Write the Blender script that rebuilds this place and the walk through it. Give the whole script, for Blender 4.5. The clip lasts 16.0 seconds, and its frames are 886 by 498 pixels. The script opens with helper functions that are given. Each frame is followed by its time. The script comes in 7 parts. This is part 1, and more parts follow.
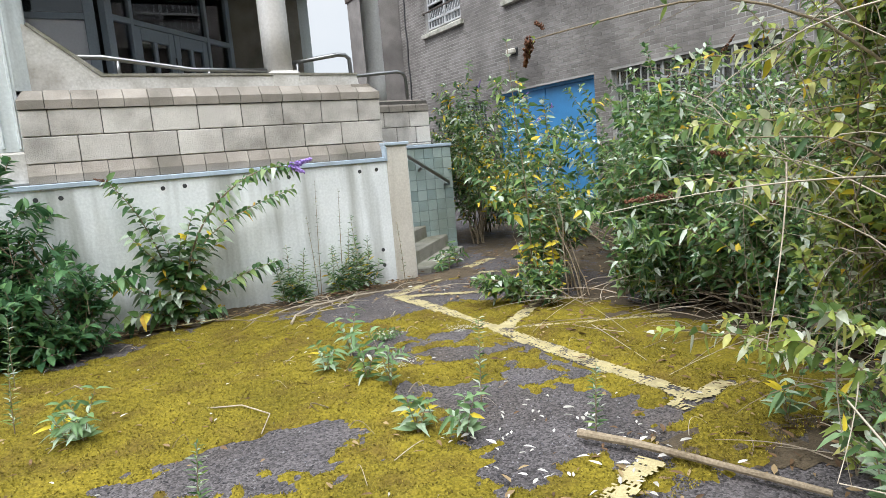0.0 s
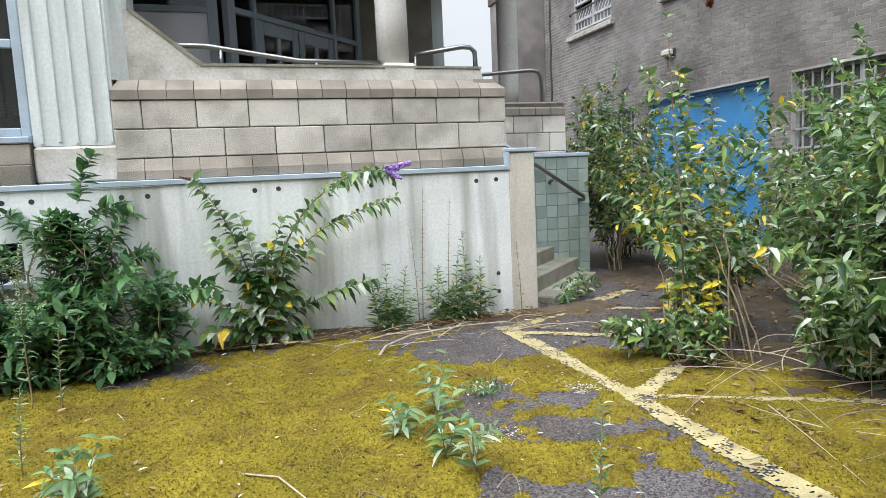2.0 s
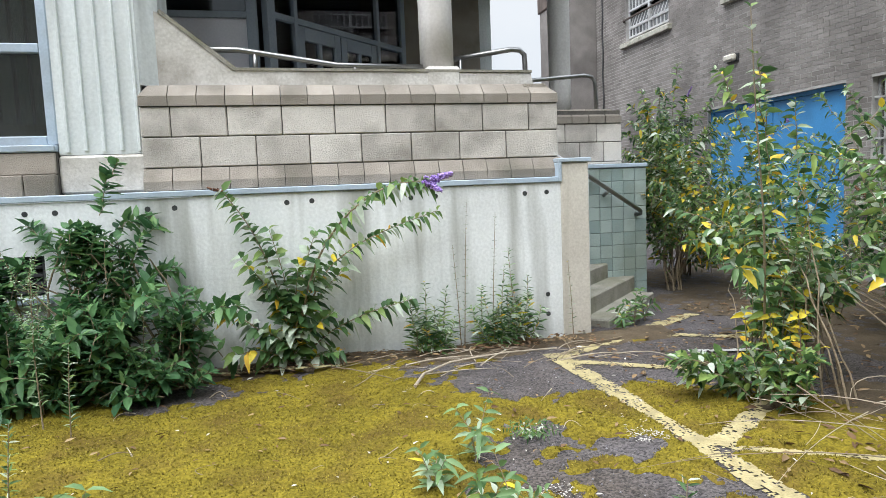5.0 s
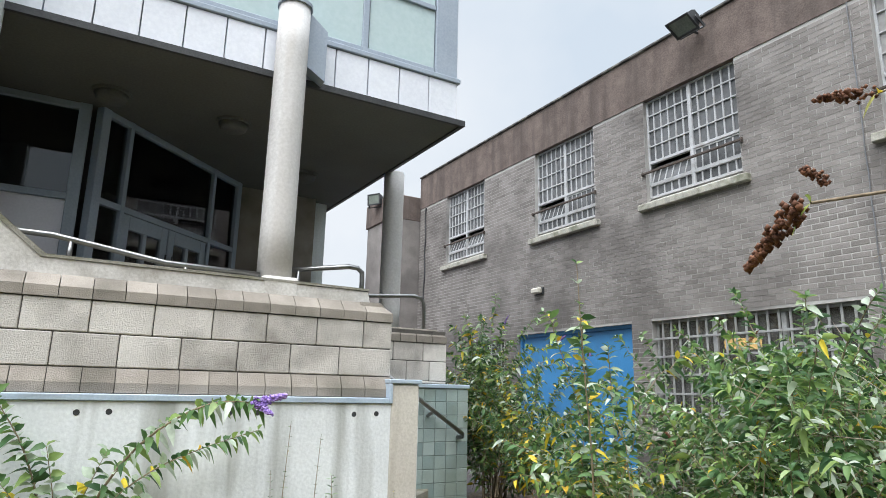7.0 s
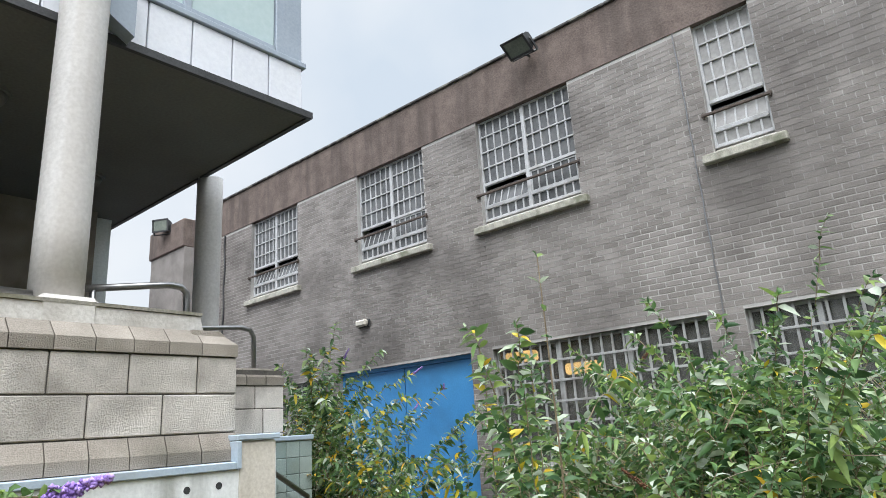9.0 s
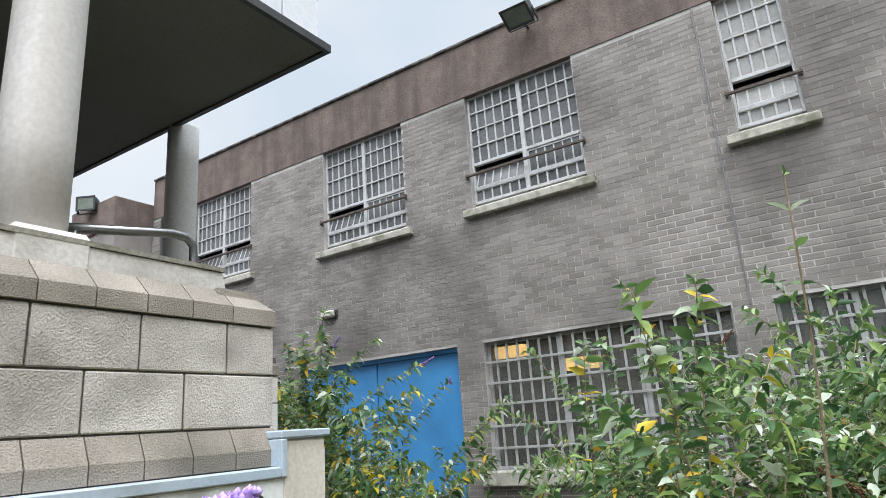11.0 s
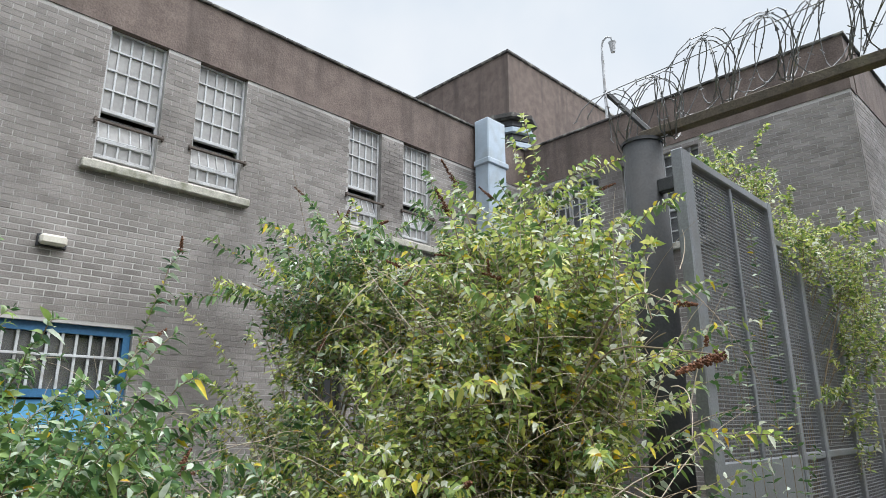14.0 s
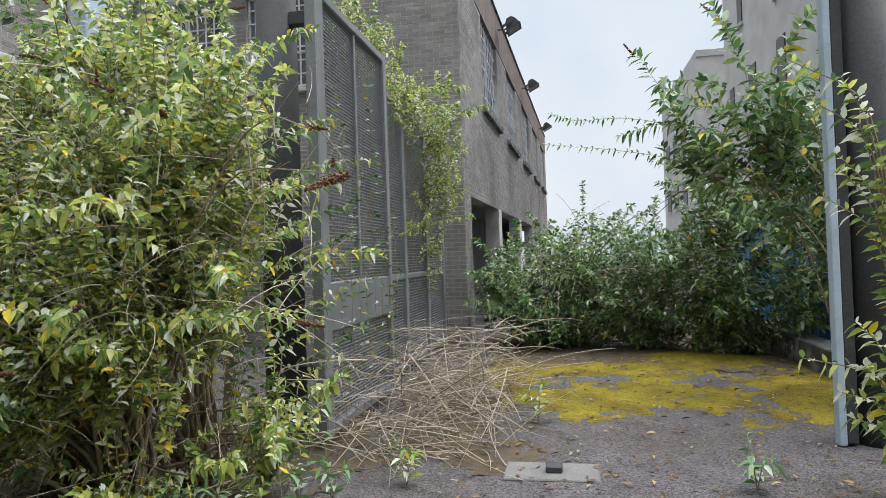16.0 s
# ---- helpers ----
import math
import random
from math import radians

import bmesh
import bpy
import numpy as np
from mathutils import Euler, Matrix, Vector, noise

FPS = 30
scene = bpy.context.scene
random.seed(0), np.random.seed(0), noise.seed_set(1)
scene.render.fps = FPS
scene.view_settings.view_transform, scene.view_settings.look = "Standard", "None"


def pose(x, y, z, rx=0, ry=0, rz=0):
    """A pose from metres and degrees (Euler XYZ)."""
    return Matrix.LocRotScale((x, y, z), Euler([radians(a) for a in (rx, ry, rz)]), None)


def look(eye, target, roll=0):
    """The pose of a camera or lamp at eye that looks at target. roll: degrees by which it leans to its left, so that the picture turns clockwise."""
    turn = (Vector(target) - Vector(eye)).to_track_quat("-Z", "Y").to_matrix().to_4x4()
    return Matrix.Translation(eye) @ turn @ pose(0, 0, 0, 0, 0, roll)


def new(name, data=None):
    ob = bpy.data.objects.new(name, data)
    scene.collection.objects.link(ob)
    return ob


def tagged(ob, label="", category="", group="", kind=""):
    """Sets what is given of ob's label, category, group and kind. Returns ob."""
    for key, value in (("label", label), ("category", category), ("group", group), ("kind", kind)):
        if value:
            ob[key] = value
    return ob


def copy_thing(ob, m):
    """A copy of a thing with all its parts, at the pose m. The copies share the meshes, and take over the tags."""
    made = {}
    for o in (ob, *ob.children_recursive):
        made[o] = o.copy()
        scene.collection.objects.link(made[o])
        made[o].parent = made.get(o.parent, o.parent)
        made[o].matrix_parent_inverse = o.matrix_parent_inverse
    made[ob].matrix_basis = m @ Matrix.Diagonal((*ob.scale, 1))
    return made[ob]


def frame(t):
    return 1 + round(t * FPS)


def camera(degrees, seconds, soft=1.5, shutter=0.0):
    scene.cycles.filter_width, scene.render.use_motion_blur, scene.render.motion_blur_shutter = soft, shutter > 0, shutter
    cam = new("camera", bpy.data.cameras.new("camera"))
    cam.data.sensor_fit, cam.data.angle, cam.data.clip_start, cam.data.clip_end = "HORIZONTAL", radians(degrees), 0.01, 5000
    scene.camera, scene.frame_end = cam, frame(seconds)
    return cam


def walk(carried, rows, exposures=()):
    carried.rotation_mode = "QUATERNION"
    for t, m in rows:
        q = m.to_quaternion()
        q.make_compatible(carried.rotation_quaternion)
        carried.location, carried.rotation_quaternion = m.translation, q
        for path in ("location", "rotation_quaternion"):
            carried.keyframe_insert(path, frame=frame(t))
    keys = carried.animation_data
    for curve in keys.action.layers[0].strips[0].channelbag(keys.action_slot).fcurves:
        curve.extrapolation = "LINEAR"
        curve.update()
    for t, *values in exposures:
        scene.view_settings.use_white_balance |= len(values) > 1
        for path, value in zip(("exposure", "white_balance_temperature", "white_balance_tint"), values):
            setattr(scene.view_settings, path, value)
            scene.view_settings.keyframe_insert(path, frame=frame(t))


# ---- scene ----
cam = camera(69.59, 16.0, soft=0.8)
ROWS = [
    (0.0, -0.034, -0.008, 1.404, 81.66, 4.71, -29.82),
    (0.5, 0.116, 0.222, 1.401, 79.96, 3.98, -32.27),
    (1.0, 0.330, 0.443, 1.375, 78.35, 4.54, -35.52),
    (1.5, 0.486, 0.680, 1.390, 83.23, 2.61, -18.74),
    (2.0, 0.570, 0.894, 1.364, 83.47, 2.62, -17.33),
    (2.5, 0.700, 1.113, 1.355, 84.02, 3.86, -21.01),
    (3.0, 0.795, 1.309, 1.334, 85.57, 2.93, -10.60),
    (5.5, 0.686, 1.340, 1.409, 84.55, 1.80, -15.54),
    (6.0, 0.646, 1.373, 1.493, 93.82, 1.24, -21.60),
    (6.5, 0.588, 1.382, 1.523, 100.95, -0.44, -27.42),
    (7.0, 0.587, 1.489, 1.512, 102.52, -1.25, -29.93),
    (7.5, 0.655, 1.746, 1.509, 102.98, 0.65, -31.23),
    (8.0, 0.652, 2.106, 1.529, 104.00, 0.86, -34.42),
    (8.5, 0.694, 2.464, 1.545, 105.56, 2.41, -43.30),
    (11.0, 0.878, 4.225, 1.549, 105.82, 4.00, -55.80),
    (11.5, 0.980, 4.408, 1.564, 108.77, -1.05, -65.50),
    (12.0, 1.000, 4.596, 1.571, 109.37, -1.83, -82.38),
    (12.5, 0.984, 4.613, 1.587, 109.77, -1.18, -98.40),
    (13.0, 0.932, 4.555, 1.586, 108.47, -1.14, -113.70),
    (13.5, 0.738, 4.513, 1.564, 106.79, -0.77, -124.99),
    (14.0, 0.621, 4.536, 1.581, 105.28, 0.17, -134.92),
    (14.5, 0.618, 4.571, 1.589, 104.38, 0.28, -147.63),
    (15.0, 0.653, 4.603, 1.562, 100.90, 0.12, -156.68),
    (15.5, 0.664, 4.613, 1.507, 96.25, 0.62, -162.42),
    (16.0, 0.678, 4.626, 1.461, 90.88, 1.94, -168.70),
]
walk(cam, [(t, pose(x, y, z, rx, ry, rz)) for t, x, y, z, rx, ry, rz in ROWS], exposures=[(0.0, 1.88, 6370, 9), (16.0, 1.88, 6370, 9)])

# ---- light ----
world = bpy.data.worlds.new("overcast_sky")
scene.world = world
world.use_nodes = True
wn, wl = world.node_tree.nodes, world.node_tree.links
wn.clear()
w_out = wn.new("ShaderNodeOutputWorld")
w_bg = wn.new("ShaderNodeBackground")
w_sky = wn.new("ShaderNodeTexSky")
w_sky.sky_type = "NISHITA"
w_sky.sun_disc = False
w_sky.sun_elevation = radians(63)
w_sky.sun_rotation = radians(238)
w_sky.dust_density = 6.0
w_sky.air_density = 1.2
w_dim = wn.new("ShaderNodeVectorMath")
w_dim.operation = "SCALE"
w_dim.inputs["Scale"].default_value = 0.045
w_tc = wn.new("ShaderNodeTexCoord")
w_noise = wn.new("ShaderNodeTexNoise")
w_noise.inputs["Scale"].default_value = 2.2
w_noise.inputs["Detail"].default_value = 5
w_ramp = wn.new("ShaderNodeValToRGB")
w_ramp.color_ramp.elements[0].position, w_ramp.color_ramp.elements[0].color = 0.36, (0.66, 0.74, 0.83, 1)
w_ramp.color_ramp.elements[1].position, w_ramp.color_ramp.elements[1].color = 0.62, (0.84, 0.87, 0.91, 1)
w_mix = wn.new("ShaderNodeMix")
w_mix.data_type = "RGBA"
w_mix.inputs["Factor"].default_value = 0.86
wl.new(w_tc.outputs["Generated"], w_noise.inputs["Vector"])
wl.new(w_noise.outputs["Fac"], w_ramp.inputs["Fac"])
wl.new(w_sky.outputs["Color"], w_dim.inputs[0])
wl.new(w_dim.outputs["Vector"], w_mix.inputs["A"])
wl.new(w_ramp.outputs["Color"], w_mix.inputs["B"])
w_sep = wn.new("ShaderNodeSeparateXYZ")
wl.new(w_tc.outputs["Generated"], w_sep.inputs["Vector"])
w_up = wn.new("ShaderNodeMapRange")
w_up.inputs["From Min"].default_value, w_up.inputs["From Max"].default_value = 0.62, 1.0
w_up.inputs["To Min"].default_value, w_up.inputs["To Max"].default_value = 1.0, 3.9
wl.new(w_sep.outputs["Z"], w_up.inputs["Value"])
w_mul = wn.new("ShaderNodeVectorMath")
w_mul.operation = "SCALE"
wl.new(w_mix.outputs["Result"], w_mul.inputs[0])
wl.new(w_up.outputs["Result"], w_mul.inputs["Scale"])
wl.new(w_mul.outputs["Vector"], w_bg.inputs["Color"])
wl.new(w_bg.outputs["Background"], w_out.inputs["Surface"])
w_bg.inputs["Strength"].default_value = 0.32
sun = new("sun", bpy.data.lights.new("sun", "SUN"))
sun.data.energy, sun.data.angle, sun.data.color = 1.55, radians(75), (0.985, 0.985, 1.0)
sun.matrix_world = look((0, 0, 30), (13, 8, 0))


# ---- materials ----
def material(name, dark, light, rough=0.8, scale=6.0, grain=60.0, bump=0.3, metal=0.0, stain=None, stain_scale=1.2, stain_amount=0.5, island=0.0, per_object=0.0, spec=0.4, streak=False, translucent=0.0, stretch=None):
    """A surface of two tones at two scales, with fine relief and optional stains."""
    m = bpy.data.materials.new(name)
    m.use_nodes = True
    n, l = m.node_tree.nodes, m.node_tree.links
    p = n["Principled BSDF"]
    tc = n.new("ShaderNodeTexCoord")
    geo = n.new("ShaderNodeNewGeometry")
    vec = geo.outputs["Position"]
    if stretch:
        mp = n.new("ShaderNodeMapping")
        mp.inputs["Scale"].default_value = stretch
        l.new(vec, mp.inputs["Vector"])
        vec = mp.outputs["Vector"]
    big = n.new("ShaderNodeTexNoise")
    big.inputs["Scale"].default_value, big.inputs["Detail"].default_value = scale, 5
    fine = n.new("ShaderNodeTexNoise")
    fine.inputs["Scale"].default_value, fine.inputs["Detail"].default_value = grain, 3
    l.new(vec, big.inputs["Vector"])
    l.new(vec, fine.inputs["Vector"])
    add = n.new("ShaderNodeMath")
    add.operation = "MULTIPLY_ADD"
    add.inputs[1].default_value, add.inputs[2].default_value = 0.5, 0.0
    l.new(fine.outputs["Fac"], add.inputs[0])
    tot = n.new("ShaderNodeMath")
    tot.operation = "MULTIPLY_ADD"
    tot.inputs[1].default_value = 0.5
    l.new(big.outputs["Fac"], tot.inputs[0])
    l.new(add.outputs[0], tot.inputs[2])
    fac = tot.outputs[0]
    if island or per_object:
        rnd = geo.outputs["Random Per Island"]
        if per_object:
            oi = n.new("ShaderNodeObjectInfo")
            rnd = oi.outputs["Random"]
        k = island or per_object
        r2 = n.new("ShaderNodeMath")
        r2.operation = "MULTIPLY_ADD"
        r2.inputs[1].default_value, r2.inputs[2].default_value = k, -0.5 * k
        l.new(rnd, r2.inputs[0])
        r3 = n.new("ShaderNodeMath")
        r3.operation = "ADD"
        l.new(fac, r3.inputs[0])
        l.new(r2.outputs[0], r3.inputs[1])
        fac = r3.outputs[0]
    ramp = n.new("ShaderNodeValToRGB")
    e = ramp.color_ramp.elements
    e[0].position, e[0].color = 0.32, (*dark, 1)
    e[1].position, e[1].color = 0.68, (*light, 1)
    l.new(fac, ramp.inputs["Fac"])
    col = ramp.outputs["Color"]
    if stain:
        sn = n.new("ShaderNodeTexNoise")
        sn.inputs["Scale"].default_value, sn.inputs["Detail"].default_value = stain_scale, 7
        sv = geo.outputs["Position"]
        if streak:
            mp2 = n.new("ShaderNodeMapping")
            mp2.inputs["Scale"].default_value = (4.0, 4.0, 0.35)
            l.new(sv, mp2.inputs["Vector"])
            sv = mp2.outputs["Vector"]
        l.new(sv, sn.inputs["Vector"])
        sr = n.new("ShaderNodeValToRGB")
        sr.color_ramp.elements[0].position, sr.color_ramp.elements[1].position = 0.48, 0.68
        l.new(sn.outputs["Fac"], sr.inputs["Fac"])
        am = n.new("ShaderNodeMath")
        am.operation = "MULTIPLY"
        am.inputs[1].default_value = stain_amount
        l.new(sr.outputs["Color"], am.inputs[0])
        mx = n.new("ShaderNodeMix")
        mx.data_type = "RGBA"
        mx.inputs["B"].default_value = (*stain, 1)
        l.new(am.outputs[0], mx.inputs["Factor"])
        l.new(col, mx.inputs["A"])
        col = mx.outputs["Result"]
    l.new(col, p.inputs["Base Color"])
    p.inputs["Roughness"].default_value = rough
    p.inputs["Metallic"].default_value = metal
    p.inputs["Specular IOR Level"].default_value = spec
    if bump:
        b = n.new("ShaderNodeBump")
        b.inputs["Strength"].default_value, b.inputs["Distance"].default_value = bump, 0.01
        l.new(fine.outputs["Fac"], b.inputs["Height"])
        l.new(b.outputs["Normal"], p.inputs["Normal"])
    if translucent:
        tr = n.new("ShaderNodeBsdfTranslucent")
        l.new(col, tr.inputs["Color"])
        ms = n.new("ShaderNodeMixShader")
        ms.inputs["Fac"].default_value = translucent
        l.new(p.outputs["BSDF"], ms.inputs[1])
        l.new(tr.outputs["BSDF"], ms.inputs[2])
        l.new(ms.outputs["Shader"], n["Material Output"].inputs["Surface"])
    return m


def leaf_material(name, tones, rough=0.5, translucent=0.25):
    """Leaves that differ one by one among several tones: (position, colour)."""
    m = bpy.data.materials.new(name)
    m.use_nodes = True
    n, l = m.node_tree.nodes, m.node_tree.links
    p = n["Principled BSDF"]
    geo = n.new("ShaderNodeNewGeometry")
    ramp = n.new("ShaderNodeValToRGB")
    e = ramp.color_ramp.elements
    e[0].position, e[0].color = tones[0][0], (*tones[0][1], 1)
    e[1].position, e[1].color = tones[-1][0], (*tones[-1][1], 1)
    for pos, c in tones[1:-1]:
        k = e.new(pos)
        k.color = (*c, 1)
    l.new(geo.outputs["Random Per Island"], ramp.inputs["Fac"])
    nz = n.new("ShaderNodeTexNoise")
    nz.inputs["Scale"].default_value, nz.inputs["Detail"].default_value = 35, 3
    l.new(geo.outputs["Position"], nz.inputs["Vector"])
    mr = n.new("ShaderNodeMapRange")
    mr.inputs["To Min"].default_value, mr.inputs["To Max"].default_value = 0.7, 1.3
    l.new(nz.outputs["Fac"], mr.inputs["Value"])
    sc = n.new("ShaderNodeVectorMath")
    sc.operation = "SCALE"
    l.new(ramp.outputs["Color"], sc.inputs[0])
    l.new(mr.outputs["Result"], sc.inputs["Scale"])
    l.new(sc.outputs["Vector"], p.inputs["Base Color"])
    p.inputs["Roughness"].default_value = rough
    p.inputs["Specular IOR Level"].default_value = 0.35
    tr = n.new("ShaderNodeBsdfTranslucent")
    l.new(sc.outputs["Vector"], tr.inputs["Color"])
    ms = n.new("ShaderNodeMixShader")
    ms.inputs["Fac"].default_value = translucent
    l.new(p.outputs["BSDF"], ms.inputs[1])
    l.new(tr.outputs["BSDF"], ms.inputs[2])
    l.new(ms.outputs["Shader"], n["Material Output"].inputs["Surface"])
    return m


def glass_material(name, tint, dust=0.0):
    m = bpy.data.materials.new(name)
    m.use_nodes = True
    n, l = m.node_tree.nodes, m.node_tree.links
    n.remove(n["Principled BSDF"])
    t = n.new("ShaderNodeBsdfTransparent")
    t.inputs["Color"].default_value = (*tint, 1)
    g = n.new("ShaderNodeBsdfGlossy")
    g.inputs["Roughness"].default_value = 0.02
    fr = n.new("ShaderNodeFresnel")
    fr.inputs["IOR"].default_value = 1.6
    ms = n.new("ShaderNodeMixShader")
    l.new(fr.outputs["Fac"], ms.inputs["Fac"])
    l.new(t.outputs["BSDF"], ms.inputs[1])
    l.new(g.outputs["BSDF"], ms.inputs[2])
    out = ms.outputs["Shader"]
    if dust:
        geo = n.new("ShaderNodeNewGeometry")
        nz = n.new("ShaderNodeTexNoise")
        nz.inputs["Scale"].default_value, nz.inputs["Detail"].default_value = 3.0, 6
        l.new(geo.outputs["Position"], nz.inputs["Vector"])
        mr = n.new("ShaderNodeMapRange")
        mr.inputs["From Min"].default_value, mr.inputs["From Max"].default_value = 0.3, 0.7
        mr.inputs["To Min"].default_value, mr.inputs["To Max"].default_value = dust * 0.5, dust * 1.4
        l.new(nz.outputs["Fac"], mr.inputs["Value"])
        df = n.new("ShaderNodeBsdfDiffuse")
        df.inputs["Color"].default_value = (0.36, 0.36, 0.34, 1)
        m2 = n.new("ShaderNodeMixShader")
        l.new(mr.outputs["Result"], m2.inputs["Fac"])
        l.new(out, m2.inputs[1])
        l.new(df.outputs["BSDF"], m2.inputs[2])
        out = m2.outputs["Shader"]
    l.new(out, n["Material Output"].inputs["Surface"])
    return m


M_BRICK = material("grey_brown_brick", (0.158, 0.143, 0.132), (0.300, 0.277, 0.260), 0.85, 3.0, 70, 0.5, island=0.22, stain=(0.070, 0.062, 0.058), stain_scale=0.6, stain_amount=0.55)
M_BRICK_PIECE = material("grey_brown_brick_piece", (0.158, 0.143, 0.132), (0.300, 0.277, 0.260), 0.85, 3.0, 70, 0.5, per_object=0.22, stain=(0.070, 0.062, 0.058), stain_scale=0.6, stain_amount=0.55)
M_MORTAR = material("pale_mortar", (0.36, 0.35, 0.335), (0.52, 0.505, 0.485), 0.95, 5, 90, 0.4, stain=(0.11, 0.10, 0.09), stain_scale=0.6, stain_amount=0.8)
M_FASCIA = material("weathered_brown_render", (0.098, 0.074, 0.064), (0.200, 0.158, 0.138), 0.9, 4.5, 38, 0.6, stain=(0.06, 0.05, 0.045), stain_scale=0.9, stain_amount=0.6, streak=True)
M_COPING = material("dark_roof_edge", (0.03, 0.03, 0.03), (0.09, 0.085, 0.08), 0.8, 8, 60, 0.3, stain=(0.42, 0.42, 0.36), stain_scale=4.5, stain_amount=0.55)
M_CONCRETE = material("whitewashed_concrete", (0.62, 0.64, 0.64), (0.84, 0.86, 0.86), 0.8, 1.8, 40, 0.3, stain=(0.24, 0.245, 0.21), stain_scale=1.1, stain_amount=0.7, streak=True)
M_PIER = material("cream_concrete", (0.47, 0.43, 0.37), (0.66, 0.62, 0.55), 0.85, 2.5, 50, 0.3, stain=(0.25, 0.22, 0.16), stain_scale=1.3, stain_amount=0.45, streak=True)
M_BLOCK = material("pale_aggregate_block", (0.48, 0.445, 0.405), (0.74, 0.70, 0.645), 0.95, 3.0, 130, 0.9, per_object=0.25, stain=(0.17, 0.155, 0.13), stain_scale=2.2, stain_amount=0.62)
# Weathered courses; the entrance side wall borrows it as painted shade.
M_BLOCK_DARK = material("weathered_and_shaded_block", (0.22, 0.195, 0.165), (0.42, 0.375, 0.325), 0.95, 3.0, 130, 0.9, per_object=0.25, stain=(0.11, 0.105, 0.08), stain_scale=1.8, stain_amount=0.6)
M_JOINT = material("dark_joint", (0.07, 0.065, 0.058), (0.14, 0.13, 0.115), 0.95, 6, 60, 0.3)
M_RENDER = material("peeling_white_render", (0.42, 0.40, 0.36), (0.66, 0.64, 0.60), 0.85, 4.0, 50, 0.4, stain=(0.22, 0.19, 0.15), stain_scale=2.2, stain_amount=0.6)
M_CORRUGATED = material("pale_ribbed_panel", (0.56, 0.60, 0.60), (0.76, 0.80, 0.80), 0.6, 2.0, 40, 0.1, stain=(0.28, 0.29, 0.27), stain_scale=1.2, stain_amount=0.5, streak=True)
M_COLUMN = material("off_white_column", (0.50, 0.485, 0.47), (0.68, 0.665, 0.65), 0.6, 1.5, 40, 0.1, stain=(0.40, 0.35, 0.30), stain_scale=1.0, stain_amount=0.4, streak=True)
# One even dark grey for the overhang's underside and its ceiling lamps.
M_SOFFIT = material("dark_grey_soffit", (0.11, 0.108, 0.10), (0.16, 0.155, 0.145), 0.85, 1.0, 40, 0.1)
M_WHITE_PANEL = material("white_cladding_panel", (0.68, 0.70, 0.75), (0.80, 0.82, 0.86), 0.45, 1.2, 30, 0.05)
M_GREY_METAL = material("blue_grey_frame", (0.27, 0.32, 0.38), (0.36, 0.41, 0.47), 0.45, 2.0, 40, 0.05, metal=0.0)
M_STRIP = material("pale_blue_metal_strip", (0.34, 0.42, 0.50), (0.46, 0.54, 0.62), 0.4, 4.0, 60, 0.05, stain=(0.25, 0.25, 0.24), stain_scale=3, stain_amount=0.4)
M_STEEL = material("brushed_steel", (0.24, 0.24, 0.24), (0.36, 0.36, 0.355), 0.34, 6.0, 90, 0.05, metal=1.0)
M_BAR = material("white_painted_bar", (0.38, 0.39, 0.40), (0.58, 0.59, 0.60), 0.55, 5.0, 70, 0.1, stain=(0.25, 0.23, 0.21), stain_scale=6, stain_amount=0.5)
M_DARK_METAL = material("dark_grey_metal", (0.025, 0.026, 0.028), (0.06, 0.062, 0.064), 0.5, 5.0, 70, 0.1)
M_BAR_GREY = material("dull_grey_bar", (0.26, 0.265, 0.265), (0.42, 0.425, 0.42), 0.6, 5.0, 70, 0.1, stain=(0.16, 0.14, 0.12), stain_scale=6, stain_amount=0.5)
M_SILL = material("lichened_sill", (0.26, 0.25, 0.22), (0.55, 0.53, 0.46), 0.9, 9.0, 60, 0.6, stain=(0.10, 0.11, 0.06), stain_scale=6, stain_amount=0.7)
M_BLUE = material("blue_painted_door", (0.045, 0.23, 0.52), (0.07, 0.30, 0.62), 0.5, 1.5, 40, 0.06, stain=(0.04, 0.13, 0.28), stain_scale=1.4, stain_amount=0.5)
M_PANE = material("frosted_pane", (0.075, 0.078, 0.08), (0.165, 0.17, 0.175), 0.25, 1.5, 20, 0.0, spec=0.3, stain=(0.20, 0.205, 0.21), stain_scale=1.5, stain_amount=0.5)
# Reflected sky is painted into this pale tone, along with curtain behind.
M_PANE_PALE = material("pale_sky_and_curtain_pane", (0.24, 0.236, 0.232), (0.38, 0.375, 0.365), 0.4, 1.5, 20, 0.0, spec=0.25)
M_HATCH = material("worn_grey_cover", (0.10, 0.096, 0.09), (0.20, 0.19, 0.18), 0.9, 5, 70, 0.5)
M_TEAL_PANE = material("pale_green_glass_panel", (0.42, 0.53, 0.53), (0.50, 0.60, 0.60), 0.15, 0.8, 20, 0.0, spec=0.5)
M_GLASS = glass_material("window_glass", (0.55, 0.6, 0.62))
M_DUSTY = glass_material("dusty_glass", (0.6, 0.62, 0.6), 0.28)
M_THIN_DUST = glass_material("lightly_dusty_glass", (0.62, 0.68, 0.64), 0.06)
# Indoor dimness is put into this dark grey.
M_ROOM = material("painted_dim_interior", (0.10, 0.10, 0.10), (0.20, 0.20, 0.19), 0.9, 2.0, 20, 0.0)
# Pale lilac stands in for sky and buildings mirrored in the glass.
M_PAINTED_REFLECTION = material("painted_reflection_pane", (0.66, 0.645, 0.70), (0.76, 0.745, 0.80), 0.12, 2.0, 40, 0.0)
